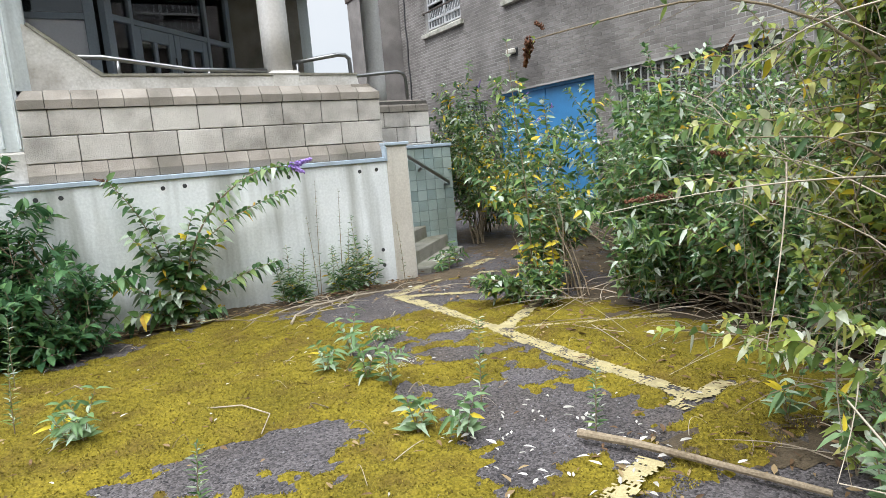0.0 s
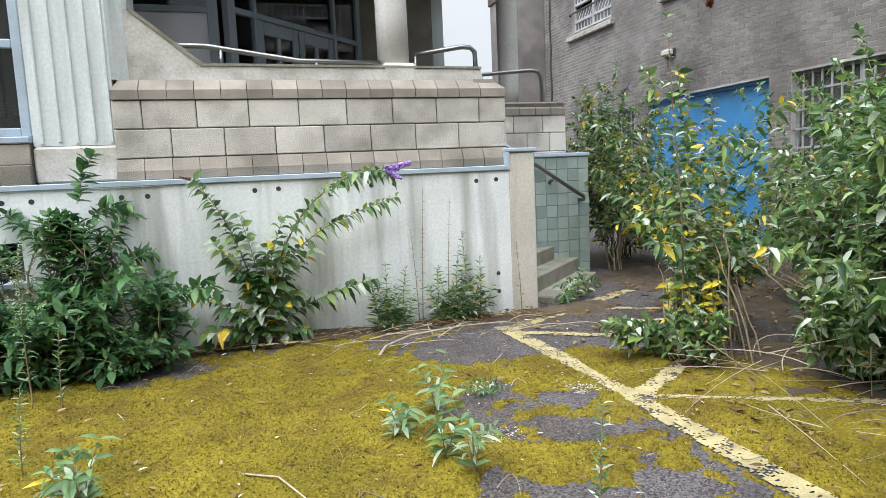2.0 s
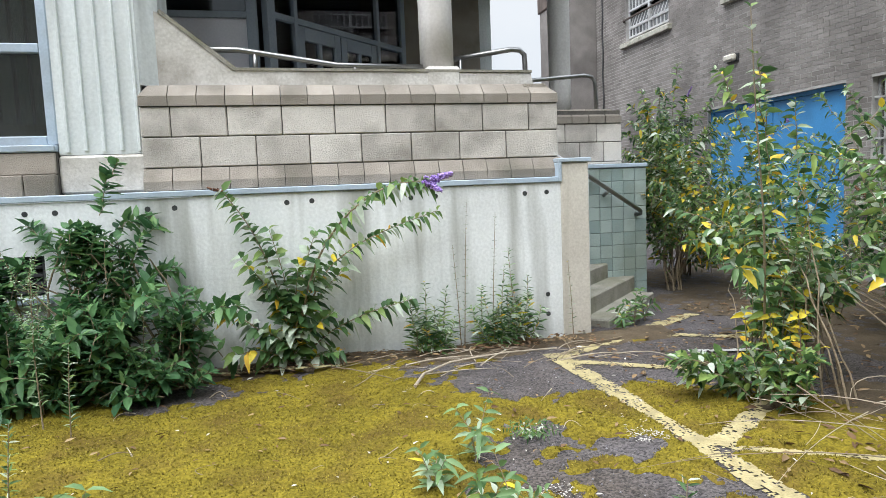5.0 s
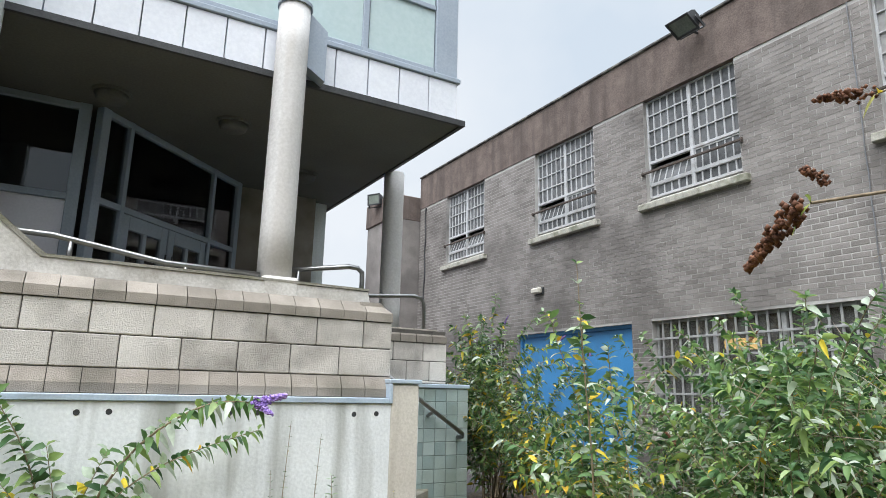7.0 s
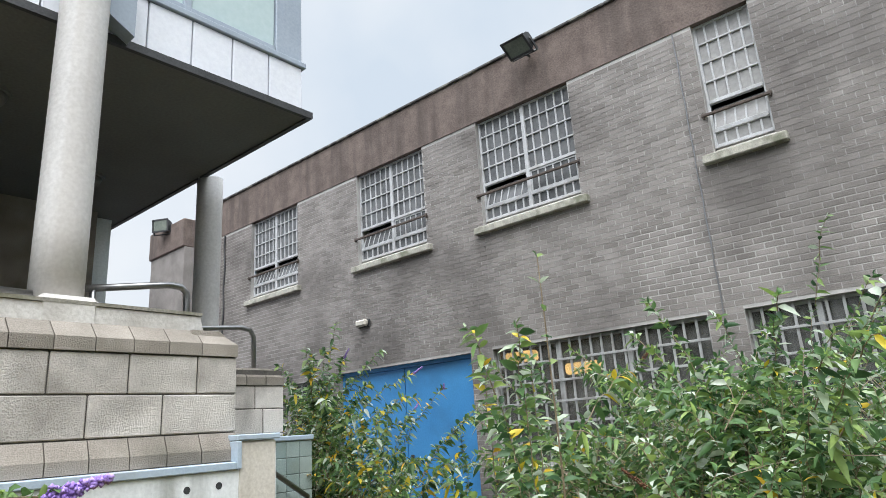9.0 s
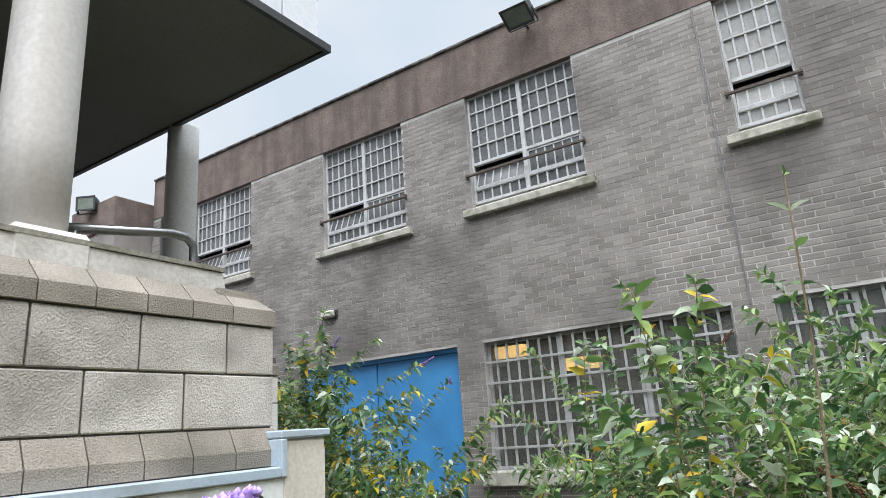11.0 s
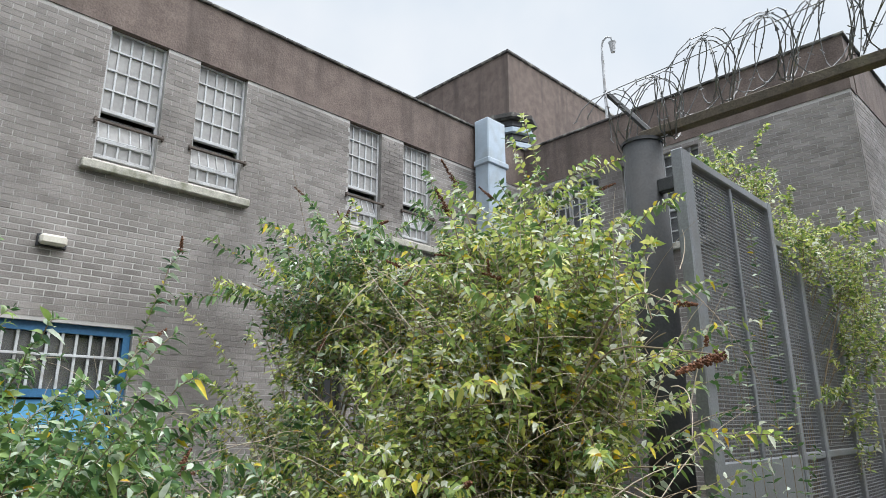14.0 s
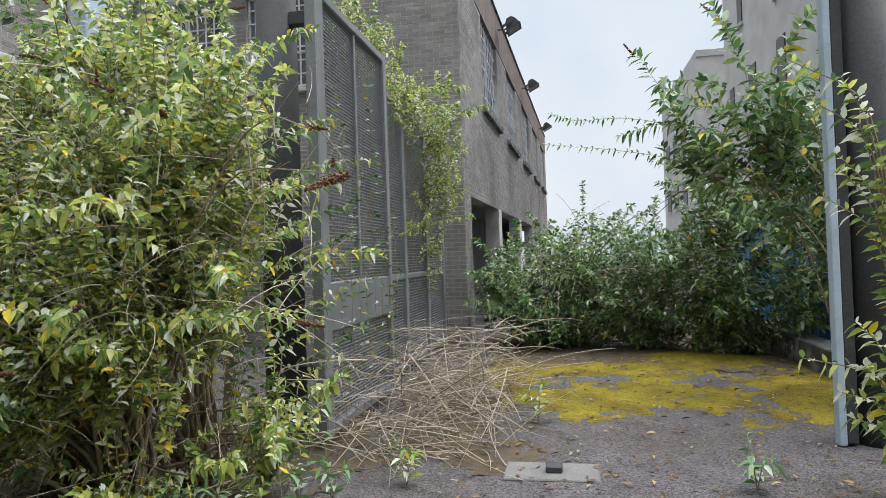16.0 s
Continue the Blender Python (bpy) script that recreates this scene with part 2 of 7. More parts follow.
M_TILE = material("grey_green_tile", (0.24, 0.31, 0.30), (0.36, 0.43, 0.41), 0.3, 3.0, 60, 0.05, per_object=0.5, stain=(0.18, 0.20, 0.14), stain_scale=2.0, stain_amount=0.5)
M_STEP = material("mossy_concrete_step", (0.16, 0.155, 0.13), (0.34, 0.32, 0.27), 0.9, 5, 70, 0.5, stain=(0.12, 0.12, 0.05), stain_scale=3, stain_amount=0.5)
M_ASPHALT = material("old_asphalt", (0.036, 0.032, 0.033), (0.100, 0.089, 0.090), 0.9, 3.0, 170, 1.0, stain=(0.055, 0.042, 0.03), stain_scale=0.8, stain_amount=0.6)


def speckle(mat, scale, dark, light):
    """Multiplies a surface's colour by the tone of small stones, with their relief."""
    n, l = mat.node_tree.nodes, mat.node_tree.links
    p = n["Principled BSDF"]
    src = p.inputs["Base Color"].links[0].from_socket
    geo = n.new("ShaderNodeNewGeometry")
    vo = n.new("ShaderNodeTexVoronoi")
    vo.inputs["Scale"].default_value = scale
    l.new(geo.outputs["Position"], vo.inputs["Vector"])
    sx = n.new("ShaderNodeSeparateColor")
    l.new(vo.outputs["Color"], sx.inputs["Color"])
    mr = n.new("ShaderNodeMapRange")
    mr.inputs["To Min"].default_value, mr.inputs["To Max"].default_value = dark, light
    l.new(sx.outputs["Red"], mr.inputs["Value"])
    mx = n.new("ShaderNodeVectorMath")
    mx.operation = "SCALE"
    l.new(src, mx.inputs[0])
    l.new(mr.outputs["Result"], mx.inputs["Scale"])
    l.new(mx.outputs["Vector"], p.inputs["Base Color"])
    b = n.new("ShaderNodeBump")
    b.invert = True
    b.inputs["Strength"].default_value, b.inputs["Distance"].default_value = 0.8, 0.006
    l.new(vo.outputs["Distance"], b.inputs["Height"])
    l.new(b.outputs["Normal"], p.inputs["Normal"])


speckle(M_ASPHALT, 95, 0.35, 1.9)
M_MOSS = material("yellow_green_moss", (0.080, 0.066, 0.009), (0.245, 0.192, 0.022), 0.95, 2.0, 75, 0.8, stain=(0.085, 0.052, 0.018), stain_scale=2.6, stain_amount=0.65, spec=0.1)
speckle(M_MOSS, 75, 0.75, 1.25)
M_YELLOW = material("worn_yellow_paint", (0.27, 0.225, 0.105), (0.48, 0.41, 0.22), 0.8, 9.0, 90, 0.4, stain=(0.20, 0.17, 0.10), stain_scale=7, stain_amount=0.6)
M_WHITE_LINE = material("worn_white_paint", (0.35, 0.35, 0.34), (0.55, 0.55, 0.53), 0.8, 9.0, 90, 0.4)
M_SOIL = material("leaf_litter_soil", (0.040, 0.028, 0.016), (0.12, 0.09, 0.055), 0.95, 6.0, 90, 0.8)
M_GATE = material("galvanised_grey_gate", (0.16, 0.168, 0.178), (0.26, 0.27, 0.285), 0.5, 3.0, 60, 0.1, metal=0.3, stain=(0.10, 0.085, 0.07), stain_scale=3, stain_amount=0.4)
M_POST = material("dark_grey_post", (0.045, 0.047, 0.050), (0.080, 0.082, 0.086), 0.7, 2.0, 50, 0.1, spec=0.2, stain=(0.10, 0.09, 0.08), stain_scale=2.5, stain_amount=0.4)
M_BEAM = material("rusty_beam", (0.045, 0.038, 0.030), (0.14, 0.115, 0.085), 0.8, 5.0, 60, 0.4, stain=(0.16, 0.15, 0.09), stain_scale=4, stain_amount=0.5)
M_WIRE = material("galvanised_wire", (0.12, 0.12, 0.12), (0.22, 0.22, 0.215), 0.5, 5.0, 60, 0.0, metal=0.6)
M_TOWER = material("grey_render", (0.36, 0.35, 0.33), (0.50, 0.485, 0.46), 0.9, 1.0, 30, 0.2, stain=(0.22, 0.21, 0.20), stain_scale=0.7, stain_amount=0.3)
M_LAMP_GLASS = material("lamp_lens", (0.12, 0.14, 0.12), (0.20, 0.225, 0.19), 0.12, 5, 40, 0.0)
M_GROUT = material("pale_grey_grout", (0.16, 0.19, 0.18), (0.26, 0.29, 0.28), 0.9, 6, 60, 0.2)
M_DARK_BLUE = material("dark_blue_frame_paint", (0.025, 0.10, 0.21), (0.05, 0.17, 0.33), 0.5, 3, 40, 0.08)
M_CREAM = material("cream_plastic", (0.50, 0.47, 0.40), (0.66, 0.63, 0.55), 0.5, 5, 50, 0.05)
M_STEM = material("shrub_stem", (0.14, 0.105, 0.065), (0.36, 0.29, 0.20), 0.9, 9, 80, 0.3)
M_DEAD = material("dry_pale_stem", (0.22, 0.175, 0.125), (0.46, 0.395, 0.31), 0.85, 8, 80, 0.3, island=0.5)
M_FLOWER = material("purple_blossom", (0.22, 0.13, 0.42), (0.42, 0.30, 0.66), 0.8, 30, 120, 0.2, island=0.5)
M_SEED = material("brown_seed_head", (0.07, 0.028, 0.014), (0.19, 0.085, 0.045), 0.9, 30, 120, 0.3, island=0.5)
M_LEAF = leaf_material("buddleia_leaf", [(0.0, (0.034, 0.085, 0.034)), (0.32, (0.085, 0.170, 0.058)), (0.58, (0.150, 0.255, 0.078)), (0.80, (0.26, 0.36, 0.095)), (0.88, (0.40, 0.48, 0.36)), (1.0, (0.58, 0.64, 0.54))], 0.42, 0.34)
M_LEAF_LIGHT = leaf_material("yellowing_buddleia_leaf", [(0.0, (0.075, 0.14, 0.048)), (0.22, (0.16, 0.25, 0.070)), (0.42, (0.32, 0.41, 0.10)), (0.62, (0.50, 0.56, 0.14)), (0.76, (0.62, 0.60, 0.20)), (0.85, (0.60, 0.64, 0.50)), (1.0, (0.74, 0.76, 0.66))], 0.42, 0.45)
M_LEAF_DARK = leaf_material("dark_broad_leaf", [(0.0, (0.036, 0.10, 0.044)), (0.5, (0.080, 0.185, 0.072)), (0.85, (0.13, 0.26, 0.095)), (1.0, (0.21, 0.34, 0.13))], 0.42, 0.3)
M_LEAF_SILVER = leaf_material("silvery_young_leaf", [(0.0, (0.09, 0.18, 0.07)), (0.5, (0.19, 0.31, 0.13)), (1.0, (0.40, 0.49, 0.36))])
M_LEAF_YELLOW = leaf_material("yellow_leaf", [(0.0, (0.46, 0.38, 0.03)), (0.6, (0.66, 0.52, 0.04)), (1.0, (0.66, 0.40, 0.04))])


# ---- builders ----
class Shape:
    """Collects plain geometry, to become one mesh object."""

    def __init__(self):
        self.v, self.f = [], []

    def hexa(self, pts):
        b = len(self.v)
        self.v += [tuple(p) for p in pts]
        self.f += [(b, b + 3, b + 2, b + 1), (b + 4, b + 5, b + 6, b + 7), (b, b + 1, b + 5, b + 4), (b + 1, b + 2, b + 6, b + 5), (b + 2, b + 3, b + 7, b + 6), (b + 3, b, b + 4, b + 7)]
        return self

    def box(self, x0, x1, y0, y1, z0, z1):
        return self.hexa([(x0, y0, z0), (x1, y0, z0), (x1, y1, z0), (x0, y1, z0), (x0, y0, z1), (x1, y0, z1), (x1, y1, z1), (x0, y1, z1)])

    def soft(self, x0, x1, y0, y1, z0, z1, c=0.008):
        """A box with chamfered edges."""
        xs, ys, zs = (x0, x1), (y0, y1), (z0, z1)
        b, idx = len(self.v), {}
        for i in (0, 1):
            for j in (0, 1):
                for k in (0, 1):
                    sx, sy, sz = (1 - 2 * i) * c, (1 - 2 * j) * c, (1 - 2 * k) * c
                    x, y, z = xs[i], ys[j], zs[k]
                    idx[i, j, k] = len(self.v)
                    self.v += [(x, y + sy, z + sz), (x + sx, y, z + sz), (x + sx, y + sy, z)]
        g = lambda i, j, k, a: idx[i, j, k] + a
        for s in (0, 1):
            self.f.append((g(s, 0, 0, 0), g(s, 1, 0, 0), g(s, 1, 1, 0), g(s, 0, 1, 0)) if s else (g(s, 0, 0, 0), g(s, 0, 1, 0), g(s, 1, 1, 0), g(s, 1, 0, 0)))
            self.f.append((g(0, s, 0, 1), g(0, s, 1, 1), g(1, s, 1, 1), g(1, s, 0, 1)) if s else (g(0, s, 0, 1), g(1, s, 0, 1), g(1, s, 1, 1), g(0, s, 1, 1)))
            self.f.append((g(0, 0, s, 2), g(1, 0, s, 2), g(1, 1, s, 2), g(0, 1, s, 2)) if s else (g(0, 0, s, 2), g(0, 1, s, 2), g(1, 1, s, 2), g(1, 0, s, 2)))
        for a in (0, 1):
            for d in (0, 1):
                self.f.append((g(a, d, 0, 0), g(a, d, 1, 0), g(a, d, 1, 1), g(a, d, 0, 1)))
                self.f.append((g(a, 0, d, 0), g(a, 1, d, 0), g(a, 1, d, 2), g(a, 0, d, 2)))
                self.f.append((g(0, a, d, 1), g(1, a, d, 1), g(1, a, d, 2), g(0, a, d, 2)))
        for key in idx:
            k = idx[key]
            self.f.append((k, k + 1, k + 2))
        return self

    def prism(self, outline, axis, a, b):
        """An outline in the plane across an axis, drawn out along it from a to b."""
        put = {"x": lambda p, q, s: (s, p, q), "y": lambda p, q, s: (p, s, q), "z": lambda p, q, s: (p, q, s)}[axis]
        n, k = len(outline), len(self.v)
        self.v += [put(p, q, a) for p, q in outline] + [put(p, q, b) for p, q in outline]
        self.f += [tuple(range(k, k + n)), tuple(range(k + 2 * n - 1, k + n - 1, -1))]
        self.f += [(k + i, k + n + i, k + n + (i + 1) % n, k + (i + 1) % n) for i in range(n)]
        return self

    def tube(self, pts, r, sides=6, r_end=None, caps=True):
        pts = [Vector(p) for p in pts]
        n, k = len(pts), len(self.v)
        for i, p in enumerate(pts):
            d = (pts[min(i + 1, n - 1)] - pts[max(i - 1, 0)]).normalized()
            u = d.cross(Vector((0, 0, 1)) if abs(d.z) < 0.95 else Vector((1, 0, 0))).normalized()
            w = d.cross(u)
            rr = r if r_end is None else r + (r_end - r) * i / max(n - 1, 1)
            for s in range(sides):
                a = 2 * math.pi * s / sides
                self.v.append(tuple(p + u * (rr * math.cos(a)) + w * (rr * math.sin(a))))
        for i in range(n - 1):
            for s in range(sides):
                a, b = k + i * sides + s, k + i * sides + (s + 1) % sides
                self.f.append((a, b, b + sides, a + sides))
        if caps:
            self.f += [tuple(range(k + sides - 1, k - 1, -1)), tuple(range(k + (n - 1) * sides, k + n * sides))]
        return self

    def turned(self, m):
        self.v = [tuple(m @ Vector(p)) for p in self.v]
        return self

    def mesh(self, name, mat, smooth=False):
        me = bpy.data.meshes.new(name)
        me.from_pydata(self.v, [], self.f)
        me.materials.append(mat)
        if smooth:
            me.polygons.foreach_set("use_smooth", [True] * len(me.polygons))
        me.update()
        return me


def fix(me):
    bm = bmesh.new()
    bm.from_mesh(me)
    bmesh.ops.recalc_face_normals(bm, faces=bm.faces)
    bm.to_mesh(me)
    bm.free()
    return me


def part(name, shape, mat, parent=None, label="", smooth=False, at=None):
    """Links a shape as one mesh object under a thing or under a part."""
    ob = new(name, fix(shape.mesh(name, mat, smooth)))
    if parent:
        ob.parent = parent
        ob.matrix_parent_inverse = parent.matrix_world.inverted()
    if at:
        ob.matrix_world = at
    if label:
        tagged(ob, label)
    return ob


def thing(name, label, category, x=0, y=0, z=0, group="", kind=""):
    ob = new(name)
    ob.empty_display_size = 0.1
    ob.matrix_world = pose(x, y, z)
    bpy.context.view_layer.update()
    return tagged(ob, label, category, group, kind)


def structure(name, shape, mat, label, category, smooth=False):
    return tagged(part(name, shape, mat, None, "", smooth), label, category, "", "structure")


def slab_with_holes(u0, u1, z0, z1, holes, put):
    """A wall's core as blocks round its openings; put(shape, u0, u1, z0, z1) adds one block."""
    us = sorted({u0, u1, *[h[0] for h in holes], *[h[1] for h in holes]})
    zs = sorted({z0, z1, *[h[2] for h in holes], *[h[3] for h in holes]})
    us, zs = [u for u in us if u0 <= u <= u1], [z for z in zs if z0 <= z <= z1]
    s = Shape()
    for a, b in zip(us, us[1:]):
        run = None
        for c, d in zip(zs, zs[1:]):
            um, zm = (a + b) / 2, (c + d) / 2
            solid = not any(h[0] < um < h[1] and h[2] < zm < h[3] for h in holes)
            if solid:
                run = (run[0], d) if run else (c, d)
            if run and (not solid or d == zs[-1]):
                put(s, a, b, *run)
                run = None
    return s


BRICK_L, BRICK_H, GAP = 0.220, 0.0750, 0.0105


def brick_spans(u0, u1, z0, z1, holes):
    """Running bond: the spans (u0, u1, z0, z1) of all bricks, cut at the openings."""
    out, row, z = [], 0, z0
    while z + BRICK_H <= z1 + 0.02:
        a = u0 - (BRICK_L / 2 if row % 2 else 0)
        cuts = [h for h in holes if h[2] < z + BRICK_H * 0.6 and h[3] > z + BRICK_H * 0.4]
        while a < u1:
            spans = [(max(a, u0), min(a + BRICK_L, u1))]
            for h in cuts:
                nxt = []
                for p, q in spans:
                    if q <= h[0] or p >= h[1]:
                        nxt.append((p, q))
                    else:
                        if p < h[0]:
                            nxt.append((p, h[0]))
                        if q > h[1]:
                            nxt.append((h[1], q))
                spans = nxt
            out += [(p + GAP / 2, q - GAP / 2, z + GAP / 2, min(z + BRICK_H, z1) - GAP / 2) for p, q in spans if q - p > 0.03]
            a += BRICK_L
        z += BRICK_H
        row += 1
    return out


LATER = []  # pieces of walls, made last


# ---- setting: ground ----
gr = Shape()
def hump(x, y):
    return 0.012 * noise.noise((x * 0.6, y * 0.6, 3.0)) + 0.004 * noise.noise((x * 4, y * 4, 1.0))

NX, NY, GX0, GX1, GY0, GY1 = 110, 200, -5.0, 8.6, -14.0, 10.5
for j in range(NY + 1):
    for i in range(NX + 1):
        x, y = GX0 + (GX1 - GX0) * i / NX, GY0 + (GY1 - GY0) * j / NY
        gr.v.append((x, y, hump(x, y) if 0 < i < NX and 0 < j < NY else 0.0))
gr.f = [(j * (NX + 1) + i, j * (NX + 1) + i + 1, (j + 1) * (NX + 1) + i + 1, (j + 1) * (NX + 1) + i) for j in range(NY) for i in range(NX)]
k = len(gr.v)
S = 900
for x in (-S, GX0, GX1, S):
    for y in (-S, GY0, GY1, S):
        gr.v.append((x, y, 0.0))
for i in range(3):
    for j in range(3):
        if (i, j) != (1, 1):
            a = k + i * 4 + j
            gr.f.append((a, a + 4, a + 5, a + 1))
structure("ground", gr, M_ASPHALT, "cracked dark grey asphalt yard with scattered litter", "ground", True)

# ---- setting: main brick building ----
WX = 8.53
UPPER = [(13.53, 15.28), (9.86, 11.62), (6.87, 8.63), (4.29, 5.0), (1.80, 2.52), (0.65, 1.36), (-1.88, -1.20), (-3.05, -2.38)]
ZS, ZT, ZL = 4.60, 6.43, 2.66
holes = [(a, b, ZS, ZT) for a, b in UPPER]
holes += [(12.72, 13.86, 1.7, 2.61), (9.09, 12.25, 0.0, ZL), (5.44, 8.66, 0.98, ZL), (3.52, 5.01, 0.98, ZL), (1.81, 3.52, 0.0, ZL), (-1.30, -0.59, 0.0, 2.65)]
WY0, WY1 = -5.9, 16.76
structure("wall_east", slab_with_holes(WY0, WY1, 0.0, ZT, holes, lambda s, a, b, c, d: s.box(WX + 0.0025, WX + 0.30, a, b, c, d)), M_MORTAR, "long two-storey wall of sooty grey-brown brick", "wall")
LATER.append(("x", WX, WY0, WY1, 0.0, ZT, holes, "wall_east", (1.2, 6.4, 2.9, 4.3)))
fa = Shape()
fa.box(WX - 0.012, WX + 0.30, WY0, WY1, ZT, 7.33)
structure("fascia_east", fa, M_FASCIA, "weathered brown rendered parapet band along the roof", "parapet")
cp = Shape()
yy = WY0
while yy < WY1:
    cp.soft(WX - 0.05, WX + 0.36, yy + 0.004, min(yy + 1.2, WY1) - 0.004, 7.332, 7.38, 0.01)
    yy += 1.2
structure("coping_east", cp, M_COPING, "thin dark coping along the parapet edge", "coping")
structure("wall_north_return", Shape().box(WX + 0.009, WX + 7, WY1 - 0.3, WY1, 0, 7.33), M_FASCIA, "brick end wall of the long building", "wall")
structure("roof_east", Shape().box(WX + 0.3, WX + 7, WY0, WY1 - 0.3, 6.95, 7.1), M_COPING, "flat dark roof behind the parapet", "roof")
# Added backing closes the rooms; its dark colour stands for unlit space.
structure("room_wall_back", Shape().box(WX + 1.6, WX + 1.7, WY0, WY1, 0, 6.9), M_ROOM, "added back wall of the empty building, dimness put into its colour", "wall")
structure("room_floor", Shape().box(WX + 0.3, WX + 1.6, WY0, WY1, 3.2, 3.35), M_ROOM, "added upper floor of the empty building, dimness put into its colour", "floor")


def sill(y0, y1):
    return Shape().soft(WX - 0.10, WX + 0.10, y0 - 0.13, y1 + 0.13, ZS - 0.125, ZS - 0.012, 0.012)


def inner_sill(y0, y1):
    """The sloped white inner sill below the glazing."""
    return Shape().prism([(WX + 0.0, ZS - 0.011), (WX + 0.16, ZS - 0.011), (WX + 0.16, ZS + 0.10), (WX + 0.13, ZS + 0.10)], "y", y0 + 0.003, y1 - 0.003)


def prison_window(number, y0, y1, cols, halves, pane, open_halves, own_sill=True):
    """A tall steel window: four glazed rows, a hopper row that tilts in, a bottom row, and a dark security bar."""
    w = thing("window_%d" % number, "tall white steel window with close glazing bars and stained sill", "window", WX, (y0 + y1) / 2, ZS, "", "structure")
    b0, b1 = WX + 0.085, WX + 0.118
    z_lo, z_h0, z_h1 = ZS + 0.09, 4.94, 5.29
    f = Shape()
    for a, b in ((y0, y0 + 0.035), (y1 - 0.035, y1)):
        f.soft(b0 - 0.01, b1 + 0.01, a, b, z_lo, ZT, 0.006)
    f.soft(b0 - 0.01, b1 + 0.01, y0 + 0.035, y1 - 0.035, ZT - 0.03, ZT, 0.006)
    f.soft(b0 - 0.01, b1 + 0.01, y0 + 0.035, y1 - 0.035, z_lo, z_lo + 0.045, 0.006)
    f.soft(b0 - 0.016, b1 + 0.01, y0 + 0.035, y1 - 0.035, z_h1, z_h1 + 0.05, 0.006)
    f.soft(b0 - 0.014, b1 + 0.01, y0 + 0.035, y1 - 0.035, z_h0 - 0.045, z_h0, 0.006)
    if halves == 2:
        m = (y0 + y1) / 2
        f.soft(b0 - 0.02, b1 + 0.012, m - 0.033, m + 0.033, z_lo, ZT - 0.03, 0.006)
    part("window_frame", f, M_BAR, w)
    gl = Shape().box(b1 - 0.012, b1 - 0.006, y0 + 0.035, y1 - 0.035, z_h1 + 0.05, ZT - 0.03)
    part("pane", gl, pane, w)
    part("pane", Shape().box(b1 - 0.012, b1 - 0.006, y0 + 0.035, y1 - 0.035, z_lo + 0.045, z_h0 - 0.045), pane, w)
    span = (y1 - y0) / cols
    for i in range(1, cols):
        if halves == 2 and i == cols // 2:
            continue
        y = y0 + span * i
        part("bar", Shape().soft(b0, b1, y - 0.0125, y + 0.0125, z_h1 + 0.05, ZT - 0.03, 0.003), M_BAR, w)
        part("bar", Shape().soft(b0, b1, y - 0.0125, y + 0.0125, z_lo + 0.045, z_h0 - 0.045, 0.003), M_BAR, w)
    for k in (1, 2, 3):
        z = ZT - 0.275 * k
        part("cross_bar", Shape().soft(b0 - 0.006, b1 - 0.013, y0 + 0.035, y1 - 0.035, z - 0.012, z + 0.012, 0.003), M_BAR, w)
    for h in range(halves):
        a = y0 + 0.037 + h * (y1 - y0) / 2 if halves == 2 else y0 + 0.037
        b = a + ((y1 - y0) / 2 - 0.072 if halves == 2 else (y1 - y0) - 0.074)
        tilt = 20 if h in open_halves else 0
        m = Matrix.Translation((b0 + 0.012, 0, z_h0 + 0.002)) @ Matrix.Rotation(math.radians(tilt), 4, "Y")
        hgt = z_h1 - z_h0 - 0.006
        s = Shape().soft(-0.014, 0.014, a, a + 0.022, 0, hgt, 0.003).soft(-0.014, 0.014, b - 0.022, b, 0, hgt, 0.003)
        s.soft(-0.014, 0.014, a + 0.022, b - 0.022, 0, 0.022, 0.003).soft(-0.014, 0.014, a + 0.022, b - 0.022, hgt - 0.024, hgt, 0.003)
        hp = part("hopper", s.turned(m), M_BAR, w, "hopper tilted inwards" if tilt else "closed hopper")
        part("pane", Shape().box(0.0, 0.004, a + 0.022, b - 0.022, 0.022, hgt - 0.024).turned(m), pane, hp)
        n = cols // halves
        for i in range(1, n):
            y = a + (b - a) * i / n
            part("bar", Shape().soft(-0.012, -0.001, y - 0.011, y + 0.011, 0.022, hgt - 0.024, 0.002).turned(m), M_BAR, hp)
    part("security_bar", Shape().soft(WX - 0.055, WX - 0.02, y0 - 0.06, y1 + 0.06, 5.10, 5.135, 0.006), M_RUST, w, "rusty dark security bar")
    for y in (y0 - 0.05, y1 + 0.03):
        part("bracket", Shape().soft(WX - 0.05, WX + 0.006, y, y + 0.02, 5.08, 5.155, 0.004), M_RUST, w)
    part("inner_sill", inner_sill(y0, y1), M_RENDER, w, "white stained inner sill")
    if own_sill:
        part("window_sill", sill(y0, y1), M_SILL, w, "lichen-stained concrete sill")
    return w


